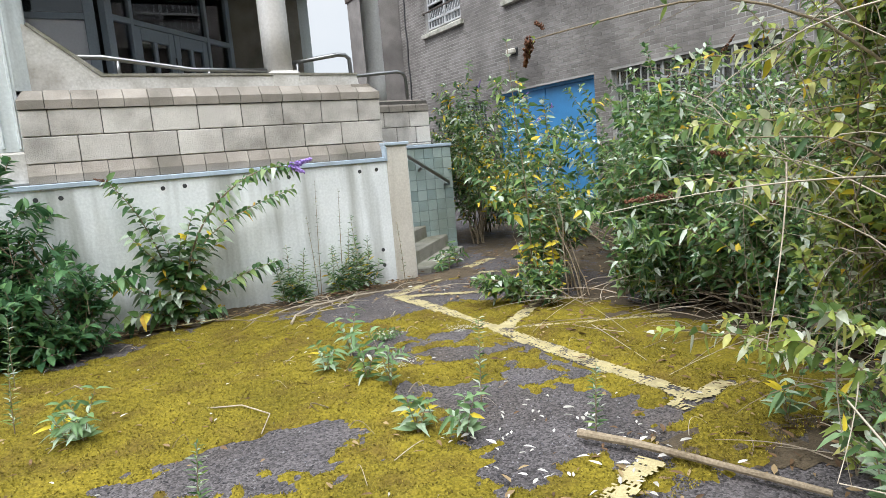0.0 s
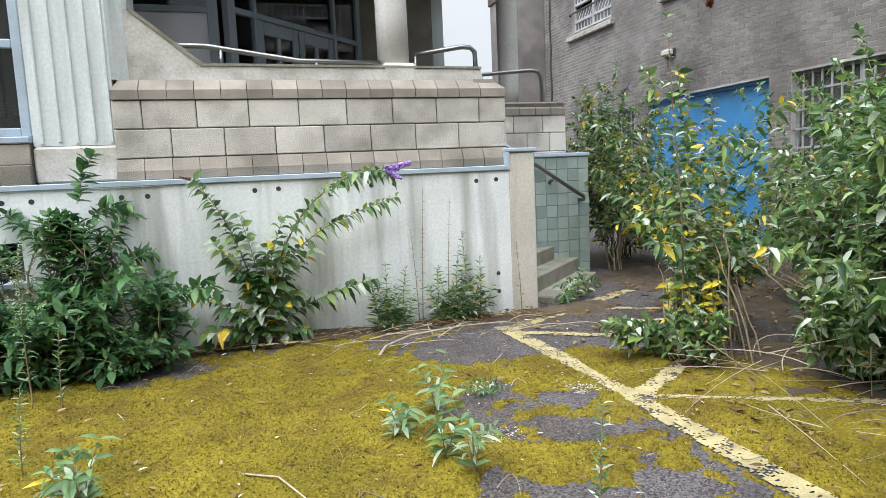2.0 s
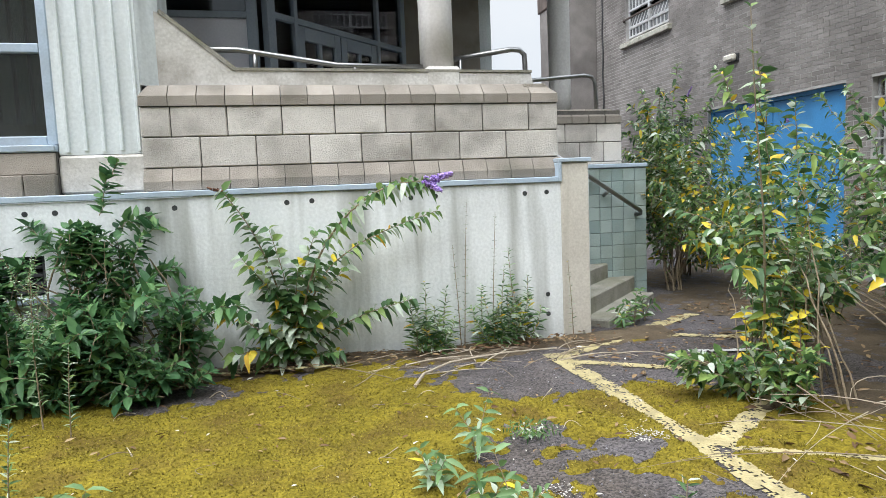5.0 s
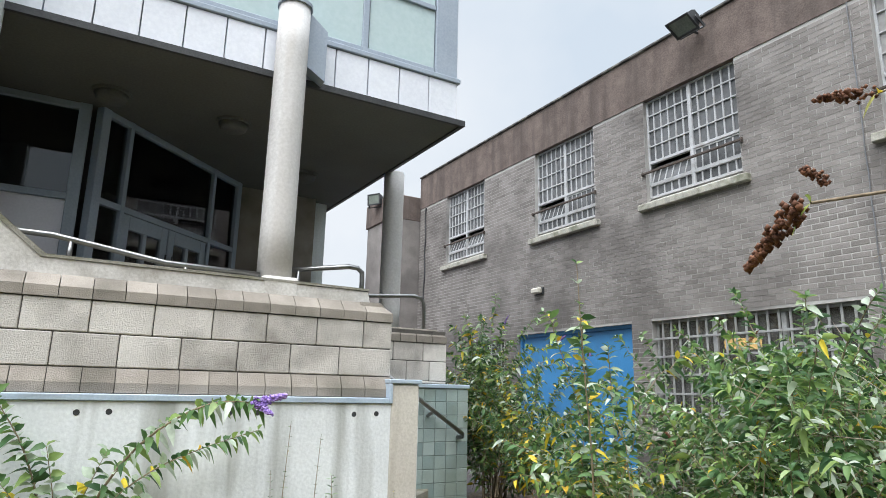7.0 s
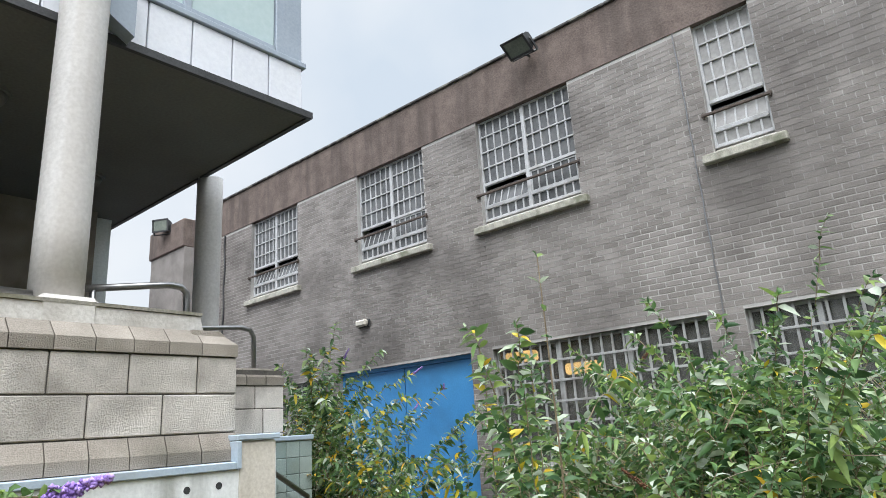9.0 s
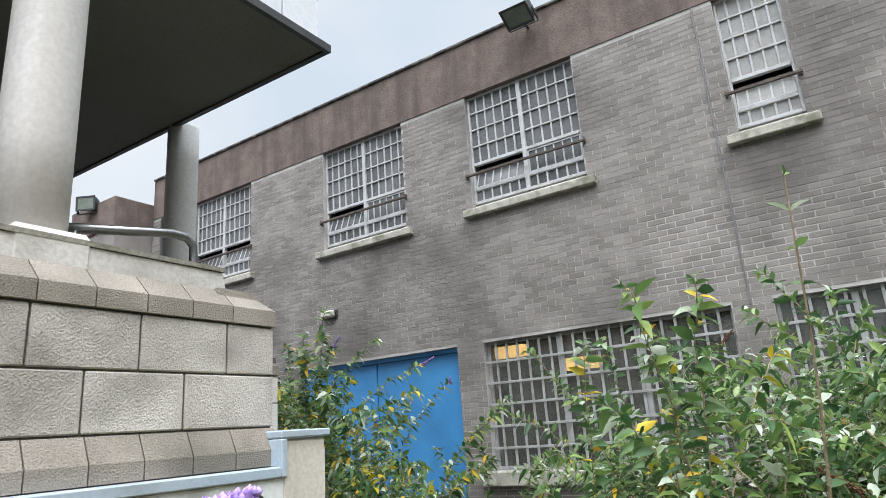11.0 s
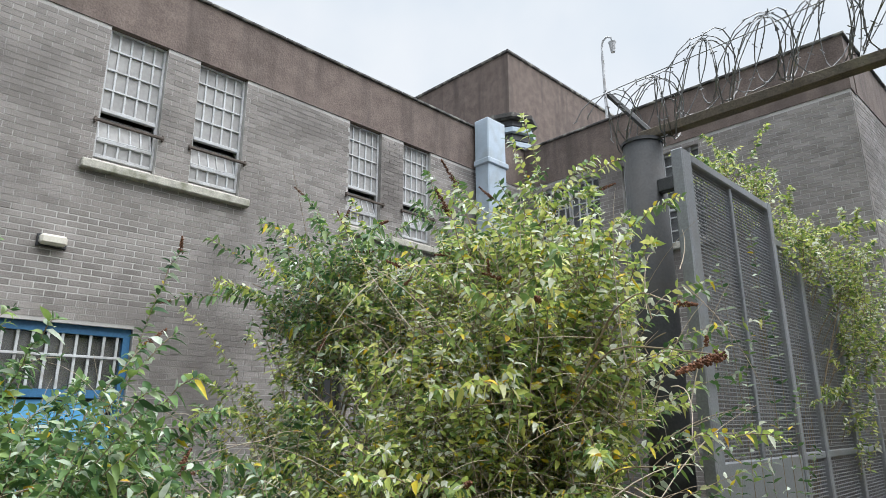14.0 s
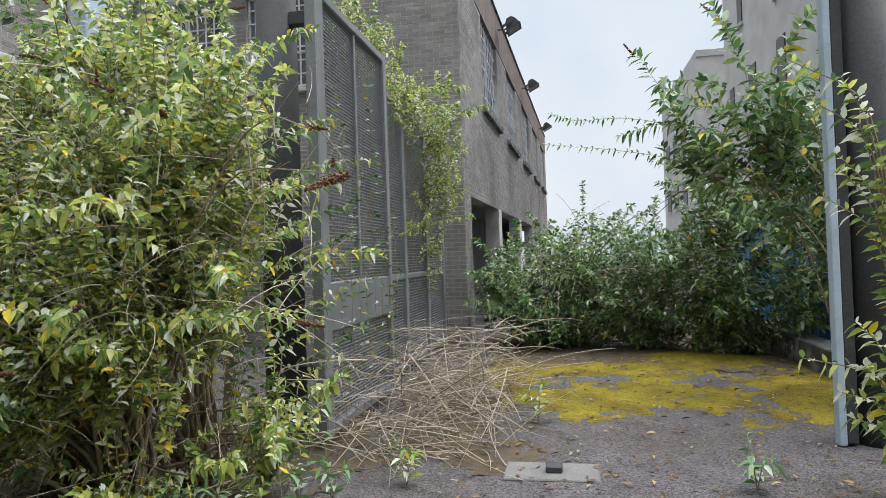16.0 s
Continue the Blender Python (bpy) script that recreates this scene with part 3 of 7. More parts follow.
def barred_window(number, y0, y1, z0, z1, cols, rows, thick):
    """A ground-floor window behind flat grey bars, set back in the brickwork."""
    w = thing("window_%d" % number, "wide dusty window behind close-set dull grey bars", "window", WX, (y0 + y1) / 2, z0, "", "structure")
    d0, d1 = WX + 0.10, WX + 0.15
    f = Shape()
    for a, b in ((y0, y0 + 0.04), (y1 - 0.04, y1)):
        f.soft(d0, d1, a, b, z0, z1, 0.006)
    f.soft(d0, d1, y0 + 0.04, y1 - 0.04, z1 - 0.04, z1, 0.006)
    f.soft(d0, d1, y0 + 0.04, y1 - 0.04, z0, z0 + 0.05, 0.006)
    for m in thick:
        f.soft(d0 - 0.015, d1, m - 0.035, m + 0.035, z0 + 0.05, z1 - 0.04, 0.006)
    part("window_frame", f, M_BAR_GREY, w)
    part("pane", Shape().box(d1 - 0.02, d1 - 0.012, y0 + 0.04, y1 - 0.04, z0 + 0.05, z1 - 0.04), M_DUSTY, w)
    for i in range(1, cols):
        y = y0 + (y1 - y0) * i / cols
        part("bar", Shape().soft(WX + 0.055, WX + 0.075, y - 0.016, y + 0.016, z0, z1, 0.003), M_BAR_GREY, w)
    for i in range(1, rows):
        z = z1 - (z1 - z0) * i / rows
        part("cross_bar", Shape().soft(WX + 0.04, WX + 0.054, y0, y1, z - 0.016, z + 0.016, 0.003), M_BAR_GREY, w)
    return w


M_RUST = material("rusty_flat_bar", (0.045, 0.035, 0.030), (0.12, 0.095, 0.080), 0.8, 8, 60, 0.3)
PAIRED = ((1.80, 2.52), (0.65, 1.36), (-1.88, -1.20), (-3.05, -2.38))
n_win = 1
for a, b in UPPER:
    wide = b - a > 1.2
    prison_window(n_win, a, b, 12 if wide else 5, 2 if wide else 1, M_PANE if wide else M_PANE_PALE, ((0, 1) if n_win == 1 else (1,)) if wide else (0,), (a, b) not in PAIRED)
    n_win += 1
for a, b in ((0.65, 2.52), (-3.05, -1.20)):
    structure("sill", sill(a, b), M_SILL, "long lichen-stained concrete sill under two windows", "sill")
barred_window(n_win, 5.44, 8.66, 0.98, ZL, 20, 6, [6.52, 7.58])
barred_window(n_win + 1, 3.53, 5.01, 0.98, ZL, 9, 6, [4.27])
barred_window(n_win + 2, 12.72, 13.86, 1.7, 2.61, 6, 3, [])
structure("sill", Shape().soft(WX - 0.12, WX + 0.08, 5.32, 8.78, 0.80, 0.975, 0.012), M_SILL, "heavy stained sill of the ground-floor window", "sill")
structure("sill", Shape().soft(WX - 0.12, WX + 0.08, 3.56, 5.04, 0.80, 0.975, 0.012), M_SILL, "heavy stained sill of the ground-floor window", "sill")

# warm lamps seen through the ground-floor window
def glow(name, color, strength):
    m = bpy.data.materials.new(name)
    m.use_nodes = True
    p = m.node_tree.nodes["Principled BSDF"]
    p.inputs["Emission Color"].default_value = (*color, 1)
    p.inputs["Emission Strength"].default_value = strength
    p.inputs["Base Color"].default_value = (*color, 1)
    return m


M_WARM = glow("warm_tube", (1.0, 0.60, 0.22), 1.1)
for y, z in ((8.55, 2.56), (7.5, 2.28)):
    l = thing("ceiling_light", "warm glowing box light inside the empty ground floor", "light", WX + 0.55, y, z, "indoor lights")
    part("diffuser", Shape().soft(WX + 0.50, WX + 0.70, y - 0.26, y + 0.26, z - 0.08, z + 0.08, 0.03), M_WARM, l)
    part("hanger", Shape().tube([(WX + 0.6, y, z + 0.08), (WX + 0.6, y, 3.2)], 0.01), M_DARK_METAL, l)

# blue double door
d1 = thing("door_1", "tall blue painted steel double door, closed", "door", WX + 0.1, 10.66, 0, "", "structure")
for a, b in ((9.15, 10.66), (10.68, 12.19)):
    leaf = part("door_leaf", Shape().soft(WX + 0.12, WX + 0.17, a, b, 0.02, ZL - 0.06, 0.008), M_BLUE, d1)
    part("handle", Shape().soft(WX + 0.09, WX + 0.118, (10.52 if a < 10 else 10.76), (10.58 if a < 10 else 10.82), 1.0, 1.18, 0.006), M_DARK_METAL, leaf, "dark door handle")
fr = Shape().box(WX + 0.08, WX + 0.2, 9.09, 9.148, 0, ZL).box(WX + 0.08, WX + 0.2, 12.192, 12.25, 0, ZL).box(WX + 0.08, WX + 0.2, 9.148, 12.192, ZL - 0.058, ZL)
part("door_frame", fr, M_BLUE, d1)

# blue door with barred fanlight
d2 = thing("door_2", "sky-blue painted door under a barred fanlight, paint chipped", "door", WX + 0.1, 2.66, 0, "", "structure")
part("door_leaf", Shape().soft(WX + 0.10, WX + 0.15, 1.90, 3.42, 0.02, 1.84, 0.008), material("sky_blue_paint", (0.10, 0.34, 0.62), (0.15, 0.42, 0.70), 0.5, 2, 40, 0.05), d2, "sky-blue chipped leaf")
fr = Shape().box(WX + 0.06, WX + 0.18, 1.815, 1.895, 0, ZL).box(WX + 0.06, WX + 0.18, 3.425, 3.515, 0, ZL).box(WX + 0.06, WX + 0.18, 1.895, 3.425, ZL - 0.10, ZL).box(WX + 0.06, WX + 0.18, 1.895, 3.425, 1.86, 1.95)
part("door_frame", fr, M_DARK_BLUE, d2)
part("pane", Shape().box(WX + 0.13, WX + 0.138, 1.895, 3.425, 1.95, ZL - 0.10), M_DUSTY, d2)
for i in range(11):
    y = 1.95 + i * 0.143
    part("bar", Shape().soft(WX + 0.075, WX + 0.095, y - 0.015, y + 0.015, 1.95, 2.56, 0.003), M_BAR, d2)
part("cross_bar", Shape().soft(WX + 0.06, WX + 0.074, 1.895, 3.425, 2.30, 2.33, 0.004), M_BAR, d2)
for a, b, c in ((2.0, 2.5, 1.80), (2.9, 3.2, 1.81), (1.92, 1.99, 1.55)):
    part("chip", Shape().prism([(a, 1.842), (b, 1.838), (b - 0.08, c + 0.015), ((a + b) / 2, c + 0.03), (a + 0.03, c)], "x", WX + 0.0965, WX + 0.0995), M_DARK_METAL, d2, "dark patch where the paint has gone")

# boarded doorway by the corner
d3 = thing("door_3", "narrow dark doorway half hidden by shrubs", "door", WX + 0.2, -0.95, 0, "", "structure")
part("door_leaf", Shape().soft(WX + 0.2, WX + 0.25, -1.26, -0.63, 0.0, 2.61, 0.008), M_DARK_METAL, d3)
part("door_frame", Shape().box(WX + 0.1, WX + 0.28, -1.298, -1.262, 0, 2.645).box(WX + 0.1, WX + 0.28, -0.628, -0.592, 0, 2.645), M_COPING, d3)


def floodlight(x, y, z, face, tilt=35, size=1.0, label="weathered grey floodlight on a bracket at the roof edge"):
    """A rectangular floodlight whose lens looks along the heading face (degrees), tilted down."""
    t = thing("floodlight", label, "floodlight", x, y, z, "roof floodlights")
    m = pose(x, y, z, 0, 0, face) @ pose(0, 0.30 * size, 0.08, -tilt, 0, 0) @ Matrix.Scale(size, 4)
    s = Shape()
    s.prism([(-0.11, -0.05), (-0.04, -0.11), (0.085, -0.15), (0.085, 0.15), (-0.04, 0.11), (-0.11, 0.06)], "x", -0.20, 0.20)
    part("housing", s.turned(m), M_DARK_METAL, t)
    part("rim", Shape().soft(-0.215, 0.215, 0.086, 0.108, -0.165, -0.125, 0.004).soft(-0.215, 0.215, 0.086, 0.108, 0.125, 0.165, 0.004).soft(-0.215, -0.178, 0.086, 0.108, -0.125, 0.125, 0.004).soft(0.178, 0.215, 0.086, 0.108, -0.125, 0.125, 0.004).turned(m), M_DARK_METAL, t)
    part("lens", Shape().soft(-0.177, 0.177, 0.087, 0.099, -0.124, 0.124, 0.003).turned(m), M_LAMP_GLASS, t, "grey-green glass lens")
    part("yoke", Shape().soft(-0.235, -0.218, -0.03, 0.03, -0.20, 0.02, 0.004).soft(0.218, 0.235, -0.03, 0.03, -0.20, 0.02, 0.004).soft(-0.235, 0.235, -0.03, 0.03, -0.218, -0.201, 0.004).turned(m), M_DARK_METAL, t)
    part("bracket", Shape().tube([(x, y, z), Vector((x, y, z)) + (m.translation - Vector((x, y, z))) * 0.5 + Vector((0, 0, -0.05)), m.translation], 0.022), M_DARK_METAL, t)
    return t


floodlight(WX - 0.02, 7.43, 7.12, 90, 58)
floodlight(WX - 0.02, 3.35, 7.2, 90, 12)


def bulkhead(y, z):
    t = thing("bulkhead_lamp", "small cream bulkhead lamp fixed to the brick wall", "lamp", WX, y, z, "wall lamps")
    part("back_plate", Shape().soft(WX - 0.03, WX + 0.004, y - 0.15, y + 0.15, z - 0.07, z + 0.07, 0.006), M_DARK_METAL, t)
    part("cover", Shape().soft(WX - 0.13, WX - 0.03, y - 0.135, y + 0.135, z - 0.055, z + 0.06, 0.025), M_CREAM, t)


bulkhead(2.80, 3.54)
bulkhead(11.5, 3.49)
cb = thing("conduit", "thin grey cable running down the brick wall", "cable", WX, 5.4, 2.75)
part("cable", Shape().tube([(WX - 0.02, 5.235 + 0.004 * math.sin(i * 1.3), 6.42 - i * 0.126) for i in range(31)], 0.009), M_GATE, cb)
part("cable", Shape().tube([(WX - 0.02, 16.4 + 0.02 * math.sin(i * 0.9), 6.4 - i * 0.15) for i in range(30)], 0.018), M_DARK_METAL, cb)

# pale blue duct in the inner corner
du = thing("duct", "pale blue painted metal duct climbing over the parapet", "duct", WX - 0.2, -4.55, 0)
part("casing", Shape().soft(WX - 0.42, WX - 0.06, -4.74, -4.20, 0.0, 7.44, 0.02), M_STRIP, du)
part("collar", Shape().soft(WX - 0.46, WX - 0.054, -4.78, -4.16, 6.45, 6.57, 0.02), M_STRIP, du)

# ---- setting: brick wing across the yard's end ----
WGY = -5.9
SLANT = 0.030


def side_x(y):
    return 2.38 + SLANT * (y - WGY)


whole = [(6.75, 8.25, ZS, 6.30), (4.75, 6.25, ZS, 6.30)]
structure("wall_south", slab_with_holes(2.39, WX, 0.0, ZT, whole, lambda s, a, b, c, d: s.box(a, b, WGY - 0.30, WGY - 0.0025, c, d)), M_MORTAR, "dark brick wall of the wing facing the yard", "wall")
LATER.append(("y", WGY, 2.39, WX, 0.0, ZT, whole, "wall_south", None))
structure("fascia_south", Shape().box(2.37, WX - 0.013, WGY - 0.30, WGY + 0.012, ZT, 7.33), M_FASCIA, "weathered brown parapet band of the wing", "parapet")
structure("coping_south", Shape().soft(2.33, WX - 0.06, WGY - 0.36, WGY + 0.05, 7.332, 7.38, 0.01), M_COPING, "thin dark coping of the wing", "coping")


def wing_window(number, x0, x1):
    w = thing("window_%d" % number, "barred metal window high on the dark wing wall", "window", (x0 + x1) / 2, WGY, ZS, "", "structure")
    part("pane", Shape().box(x0, x1, WGY - 0.14, WGY - 0.13, ZS, 6.30), M_PANE, w)
    f = Shape()
    for a in (x0, x1 - 0.04, (x0 + x1) / 2 - 0.02):
        f.soft(a, a + 0.04, WGY - 0.15, WGY - 0.09, ZS, 6.45, 0.006)
    for c in (ZS, 5.21, 6.25):
        f.soft(x0, x1, WGY - 0.145, WGY - 0.085, c, c + 0.05, 0.006)
    part("window_frame", f, M_BAR, w)
    for i in range(1, 9):
        x = x0 + (x1 - x0) * i / 9
        part("bar", Shape().soft(x - 0.014, x + 0.014, WGY - 0.07, WGY - 0.048, ZS, 6.30, 0.003), M_BAR, w)
    for i in range(1, 7):
        z = ZS + (6.30 - ZS) * i / 7
        part("cross_bar", Shape().soft(x0, x1, WGY - 0.085, WGY - 0.071, z - 0.013, z + 0.013, 0.003), M_BAR, w)
    part("window_sill", Shape().soft(x0 - 0.1, x1 + 0.1, WGY - 0.1, WGY + 0.09, ZS - 0.125, ZS - 0.01, 0.012), M_SILL, w)


wing_window(12, 6.75, 8.25)
wing_window(13, 4.75, 6.25)

# long side of the wing, in its own frame: u runs along the wall, away from the yard
SIDE = Matrix.Translation((2.38, WGY, 0)) @ Matrix.Rotation(math.atan(SLANT) * -1.0, 4, "Z")
SIDE_LEN = 21.5
side_wins = [(2.35 + 4.0 * i, 4.6 + 4.0 * i, 4.55, 6.43) for i in range(5)]
side_holes = side_wins + [(0.62, 4.0, 0.0, 2.55), (4.45, 8.4, 0.0, 2.55), (8.85, 12.8, 0.0, 2.55)]


def side_put(s, a, b, c, d):
    s.box(0.0025, 0.30, -b, -a, c, d)


sw = slab_with_holes(0.31, SIDE_LEN, 0.0, ZT, side_holes, side_put).turned(SIDE)
structure("wall_west_wing", sw, M_MORTAR, "long pale brick side wall of the wing", "wall")
LATER.append(("side", 0.0, 0.0, SIDE_LEN, 0.0, ZT, side_holes, "wall_west_wing", None))
structure("fascia_west_wing", Shape().box(-0.012, 0.30, -SIDE_LEN, -0.31, ZT, 7.33).turned(SIDE), M_FASCIA, "brown parapet band of the wing's side", "parapet")
structure("coping_west_wing", Shape().soft(-0.05, 0.36, -SIDE_LEN, -0.37, 7.332, 7.38, 0.01).turned(SIDE), M_COPING, "thin dark coping of the wing's side", "coping")
# Added wall and floor, coloured dark for the wing's unlit inside.
structure("wing_back_wall", Shape().box(1.5, 1.6, -SIDE_LEN, -0.4, 0, 6.9).turned(SIDE), M_ROOM, "added inner wall of the wing, dimness put into its colour", "wall")
structure("wing_floor", Shape().box(0.3, 1.5, -SIDE_LEN, -0.4, 2.7, 3.2).turned(SIDE), M_ROOM, "added upper floor of the wing, dimness put into its colour", "floor")
for i, (a, b, c, d) in enumerate(side_wins):
    w = thing("window_%d" % (14 + i), "barred window with a dark sill in the wing's side", "window", 2.3, WGY - (a + b) / 2, c, "", "structure")
    part("pane", Shape().box(0.13, 0.14, -b, -a, c, d).turned(SIDE), M_PANE, w)
    f = Shape()
    for u in (a, (a + b) / 2 - 0.025, b - 0.05):
        f.soft(0.09, 0.15, -u - 0.05, -u, c, d, 0.006)
    for z in (c, 5.15, d - 0.05):
        f.soft(0.085, 0.145, -b, -a, z, z + 0.05, 0.006)
    part("window_frame", f.turned(SIDE), M_BAR, w)
    for j in range(1, 9):
        u = a + (b - a) * j / 9
        part("bar", Shape().tube([(0.06, -u, c), (0.06, -u, d)], 0.0105, 5).turned(SIDE), M_BAR, w)
    for j in range(1, 6):
        z = c + (d - c) * j / 6
        part("cross_bar", Shape().soft(0.05, 0.075, -b, -a, z - 0.011, z + 0.011, 0.003).turned(SIDE), M_BAR, w)
    part("window_sill", Shape().soft(-0.10, 0.10, -b - 0.12, -a + 0.12, c - 0.15, c - 0.01, 0.012).turned(SIDE), M_COPING, w)
for u, z in ((4.9, 6.98), (10.5, 6.98), (17.5, 6.98)):
    q = SIDE @ Vector((-0.02, -u, z))
    floodlight(q.x, q.y, q.z, 90, 62, 1.15)
for u0, u1 in ((4.0, 4.45), (8.4, 8.85)):
    structure("garage_pillar", Shape().soft(-0.02, 0.004, -u1, -u0, 0, 2.55, 0.008).turned(SIDE), M_RENDER, "white painted pillar between garage openings", "pillar")

# tower block behind the corner
tw = thing("stair_tower", "blank brown rendered stair tower behind the parapet", "tower", 14.5, -12, 0)
part("wall", Shape().box(11.05, 16, -17, -8.6, 0, 12.15), M_FASCIA, tw)
part("roof_edge", Shape().soft(11.0, 16.05, -17.05, -8.55, 12.152, 12.25, 0.02), M_COPING, tw)
# striped octagonal roof vent
structure("roof_south", Shape().box(2.8, 14, -17, WGY - 0.31, 6.95, 7.1), M_COPING, "flat dark roof of the wing", "roof")
VX, VY = 9.78, -6.98
ve = thing("roof_vent", "octagonal roof vent with pale blue bands", "vent", VX, VY, 7.1)
for i in range(7):
    z = 7.38 + i * 0.19
    r = 0.64 if i % 2 else 0.56
    part("band", Shape().tube([(VX, VY, z), (VX, VY, z + 0.12)], r, 8), M_STRIP if i % 2 else M_DARK_METAL, ve)
part("cap", Shape().tube([(VX, VY, 8.70), (VX, VY, 8.80)], 0.70, 8), M_COPING, ve)
part("core", Shape().tube([(VX, VY, 7.09), (VX, VY, 8.70)], 0.5, 8), M_DARK_METAL, ve)
ms = thing("camera_mast", "slim grey mast with a dome camera on a hook", "mast", 7.6, -7.95, 7.1)
part("pole", Shape().tube([(7.6, -7.95, 7.09), (7.6, -7.95, 10.2)], 0.035), M_BAR, ms)
part("hook", Shape().tube([(7.6, -7.95, 10.2), (7.6, -7.95, 10.45), (7.56, -7.95, 10.6), (7.45, -7.95, 10.66), (7.34, -7.95, 10.6), (7.31, -7.95, 10.45)], 0.025), M_BAR, ms)
part("dome", Shape().tube([(7.31, -7.95, 10.45), (7.31, -7.95, 10.40), (7.31, -7.95, 10.27), (7.31, -7.95, 10.18)], 0.1, 10, 0.05), M_BAR, ms)
# lower brick range beyond the far corner
far = thing("annexe", "lower brick annexe beyond the corner", "building", 8.5, 21, 0)
part("wall", Shape().box(7.7, 14, 16.8, 18.5, 0, 6.1), M_BRICK, far)
part("roof_edge", Shape().soft(7.65, 14, 16.8, 18.55, 6.102, 6.8, 0.02), M_FASCIA, far)
floodlight(7.8, 17.8, 6.7, 120, 5)

# far buildings beyond the gate
def far_block(name, label, x0, x1, y0, y1, h, wins, band=0.5):
    b = thing(name, label, "building", (x0 + x1) / 2, (y0 + y1) / 2, 0)
    part("wall", Shape().box(x0, x1, y0, y1, 0, h - band), M_TOWER, b)
    part("parapet", Shape().soft(x0 - 0.08, x1, y0, y1 + 0.08, h - band + 0.002, h, 0.02), M_TOWER, b)
    for (a, c, z0, z1, face) in wins:
        w = part("window", Shape().box(a, c, y1 - 0.02, y1 + 0.05, z0, z1) if face == "y" else Shape().box(x1 - 0.02, x1 + 0.05, a, c, z0, z1), M_DARK_METAL, b, "dark window")
        part("sill", Shape().box(a - 0.1, c + 0.1, y1, y1 + 0.12, z0 - 0.15, z0) if face == "y" else Shape().box(x1, x1 + 0.12, a - 0.1, c + 0.1, z0 - 0.15, z0), M_TOWER, w)
    return b


far_block("apartment_building", "tall pale grey rendered block with small dark windows", -20, -7.0, -28.3, -9, 14.5, [(-24.2, -23.2, 7.95, 9.05, "x"), (-27.4, -26.7, 7.95, 8.9, "x"), (-20.5, -19.6, 10.6, 12.4, "x"), (-25.6, -24.9, 11.3, 12.6, "x"), (-17.2, -16.3, 10.6, 12.4, "x"), (-20.5, -19.6, 7.2, 9.0, "x")])
far_block("office_building", "lower grey flat-roofed block beyond the yard", -24, -8.5, -60, -43, 15.6, [(-58, -56, 9.0, 11.0, "x"), (-54, -52, 9.0, 11.0, "x"), (-50, -48, 9.0, 11.0, "x"), (-46.5, -44.5, 9.0, 11.0, "x"), (-58, -56, 5, 7, "x"), (-54, -52, 5, 7, "x"), (-50, -48, 5, 7, "x")])
# blue container and low dark kerb wall beside the lane
bc = thing("container", "blue corrugated steel container behind the lane's shrubs", "container", -3.6, -6.2, 0)
part("body", Shape().soft(-5.0, -2.62, -9.0, -3.4, 0.12, 2.3, 0.02), M_BLUE, bc)
for i in range(18):
    part("rib", Shape().soft(-2.62, -2.585, -8.9 + i * 0.30, -8.75 + i * 0.30, 0.2, 2.2, 0.01), M_BLUE, bc)
part("skid", Shape().soft(-4.9, -2.7, -8.9, -3.5, 0.0, 0.12, 0.01), M_DARK_METAL, bc)
structure("low_wall", Shape().soft(-2.35, -2.05, -9.0, -2.7, -0.02, 0.33, 0.02), M_COPING, "low dark kerb wall beside the lane", "wall")

# ---- setting: terrace building ----
CY, CX1, CTOP = 6.55, 3.26, 1.39
VENT = (-1.52, -1.10, 0.70, 1.00)
structure("plinth_wall", slab_with_holes(-6.0, 2.99, 0.0, CTOP, [VENT], lambda s, a, b, c, d: s.box(a, b, CY, CY + 0.3, c, d)).box(2.99, CX1, CY + 0.003, CY + 0.3, 0, 1.51), M_CONCRETE, "whitewashed concrete plinth wall, streaked and stained", "wall")
structure("pier", Shape().soft(2.985, CX1 + 0.004, CY - 0.004, CY + 0.42, -0.02, 1.56, 0.015), M_PIER, "cream end pier of the plinth wall, grimy at the foot", "pier")
vo_ = thing("vent_opening", "dark vent opening with a grey frame and pale sill in the plinth", "vent", -1.31, CY, 0.7, "", "structure")
# Added panel whose dark colour stands for the shade inside the opening.
part("back", Shape().box(-1.54, -1.08, CY + 0.26, CY + 0.31, 0.68, 1.02), M_DARK_METAL, vo_)
part("frame", Shape().soft(-1.52, -1.49, CY + 0.03, CY + 0.07, 0.70, 1.0, 0.005).soft(-1.13, -1.10, CY + 0.03, CY + 0.07, 0.70, 1.0, 0.005).soft(-1.49, -1.13, CY + 0.03, CY + 0.07, 0.965, 1.0, 0.005), M_DARK_METAL, vo_)
part("sill", Shape().soft(-1.58, -1.06, CY - 0.045, CY + 0.02, 0.645, 0.695, 0.008), M_STRIP, vo_, "pale grey metal sill")
for i in range(4):
    part("louvre", Shape().hexa([(-1.49, CY + 0.05, 0.72 + 0.062 * i), (-1.13, CY + 0.05, 0.72 + 0.062 * i), (-1.13, CY + 0.12, 0.755 + 0.062 * i), (-1.49, CY + 0.12, 0.755 + 0.062 * i), (-1.49, CY + 0.05, 0.727 + 0.062 * i), (-1.13, CY + 0.05, 0.727 + 0.062 * i), (-1.13, CY + 0.12, 0.762 + 0.062 * i), (-1.49, CY + 0.12, 0.762 + 0.062 * i)]), M_DARK_METAL, vo_)
pp_ = thing("drain_pipe", "grey downpipe fixed to the plinth wall", "pipe", -1.76, CY - 0.05, 0)
part("pipe", Shape().tube([(-1.76, CY - 0.05, 0.0), (-1.76, CY - 0.05, 0.7), (-1.76, CY - 0.05, 1.36)], 0.035, 12), M_GREY_METAL, pp_, "", True)
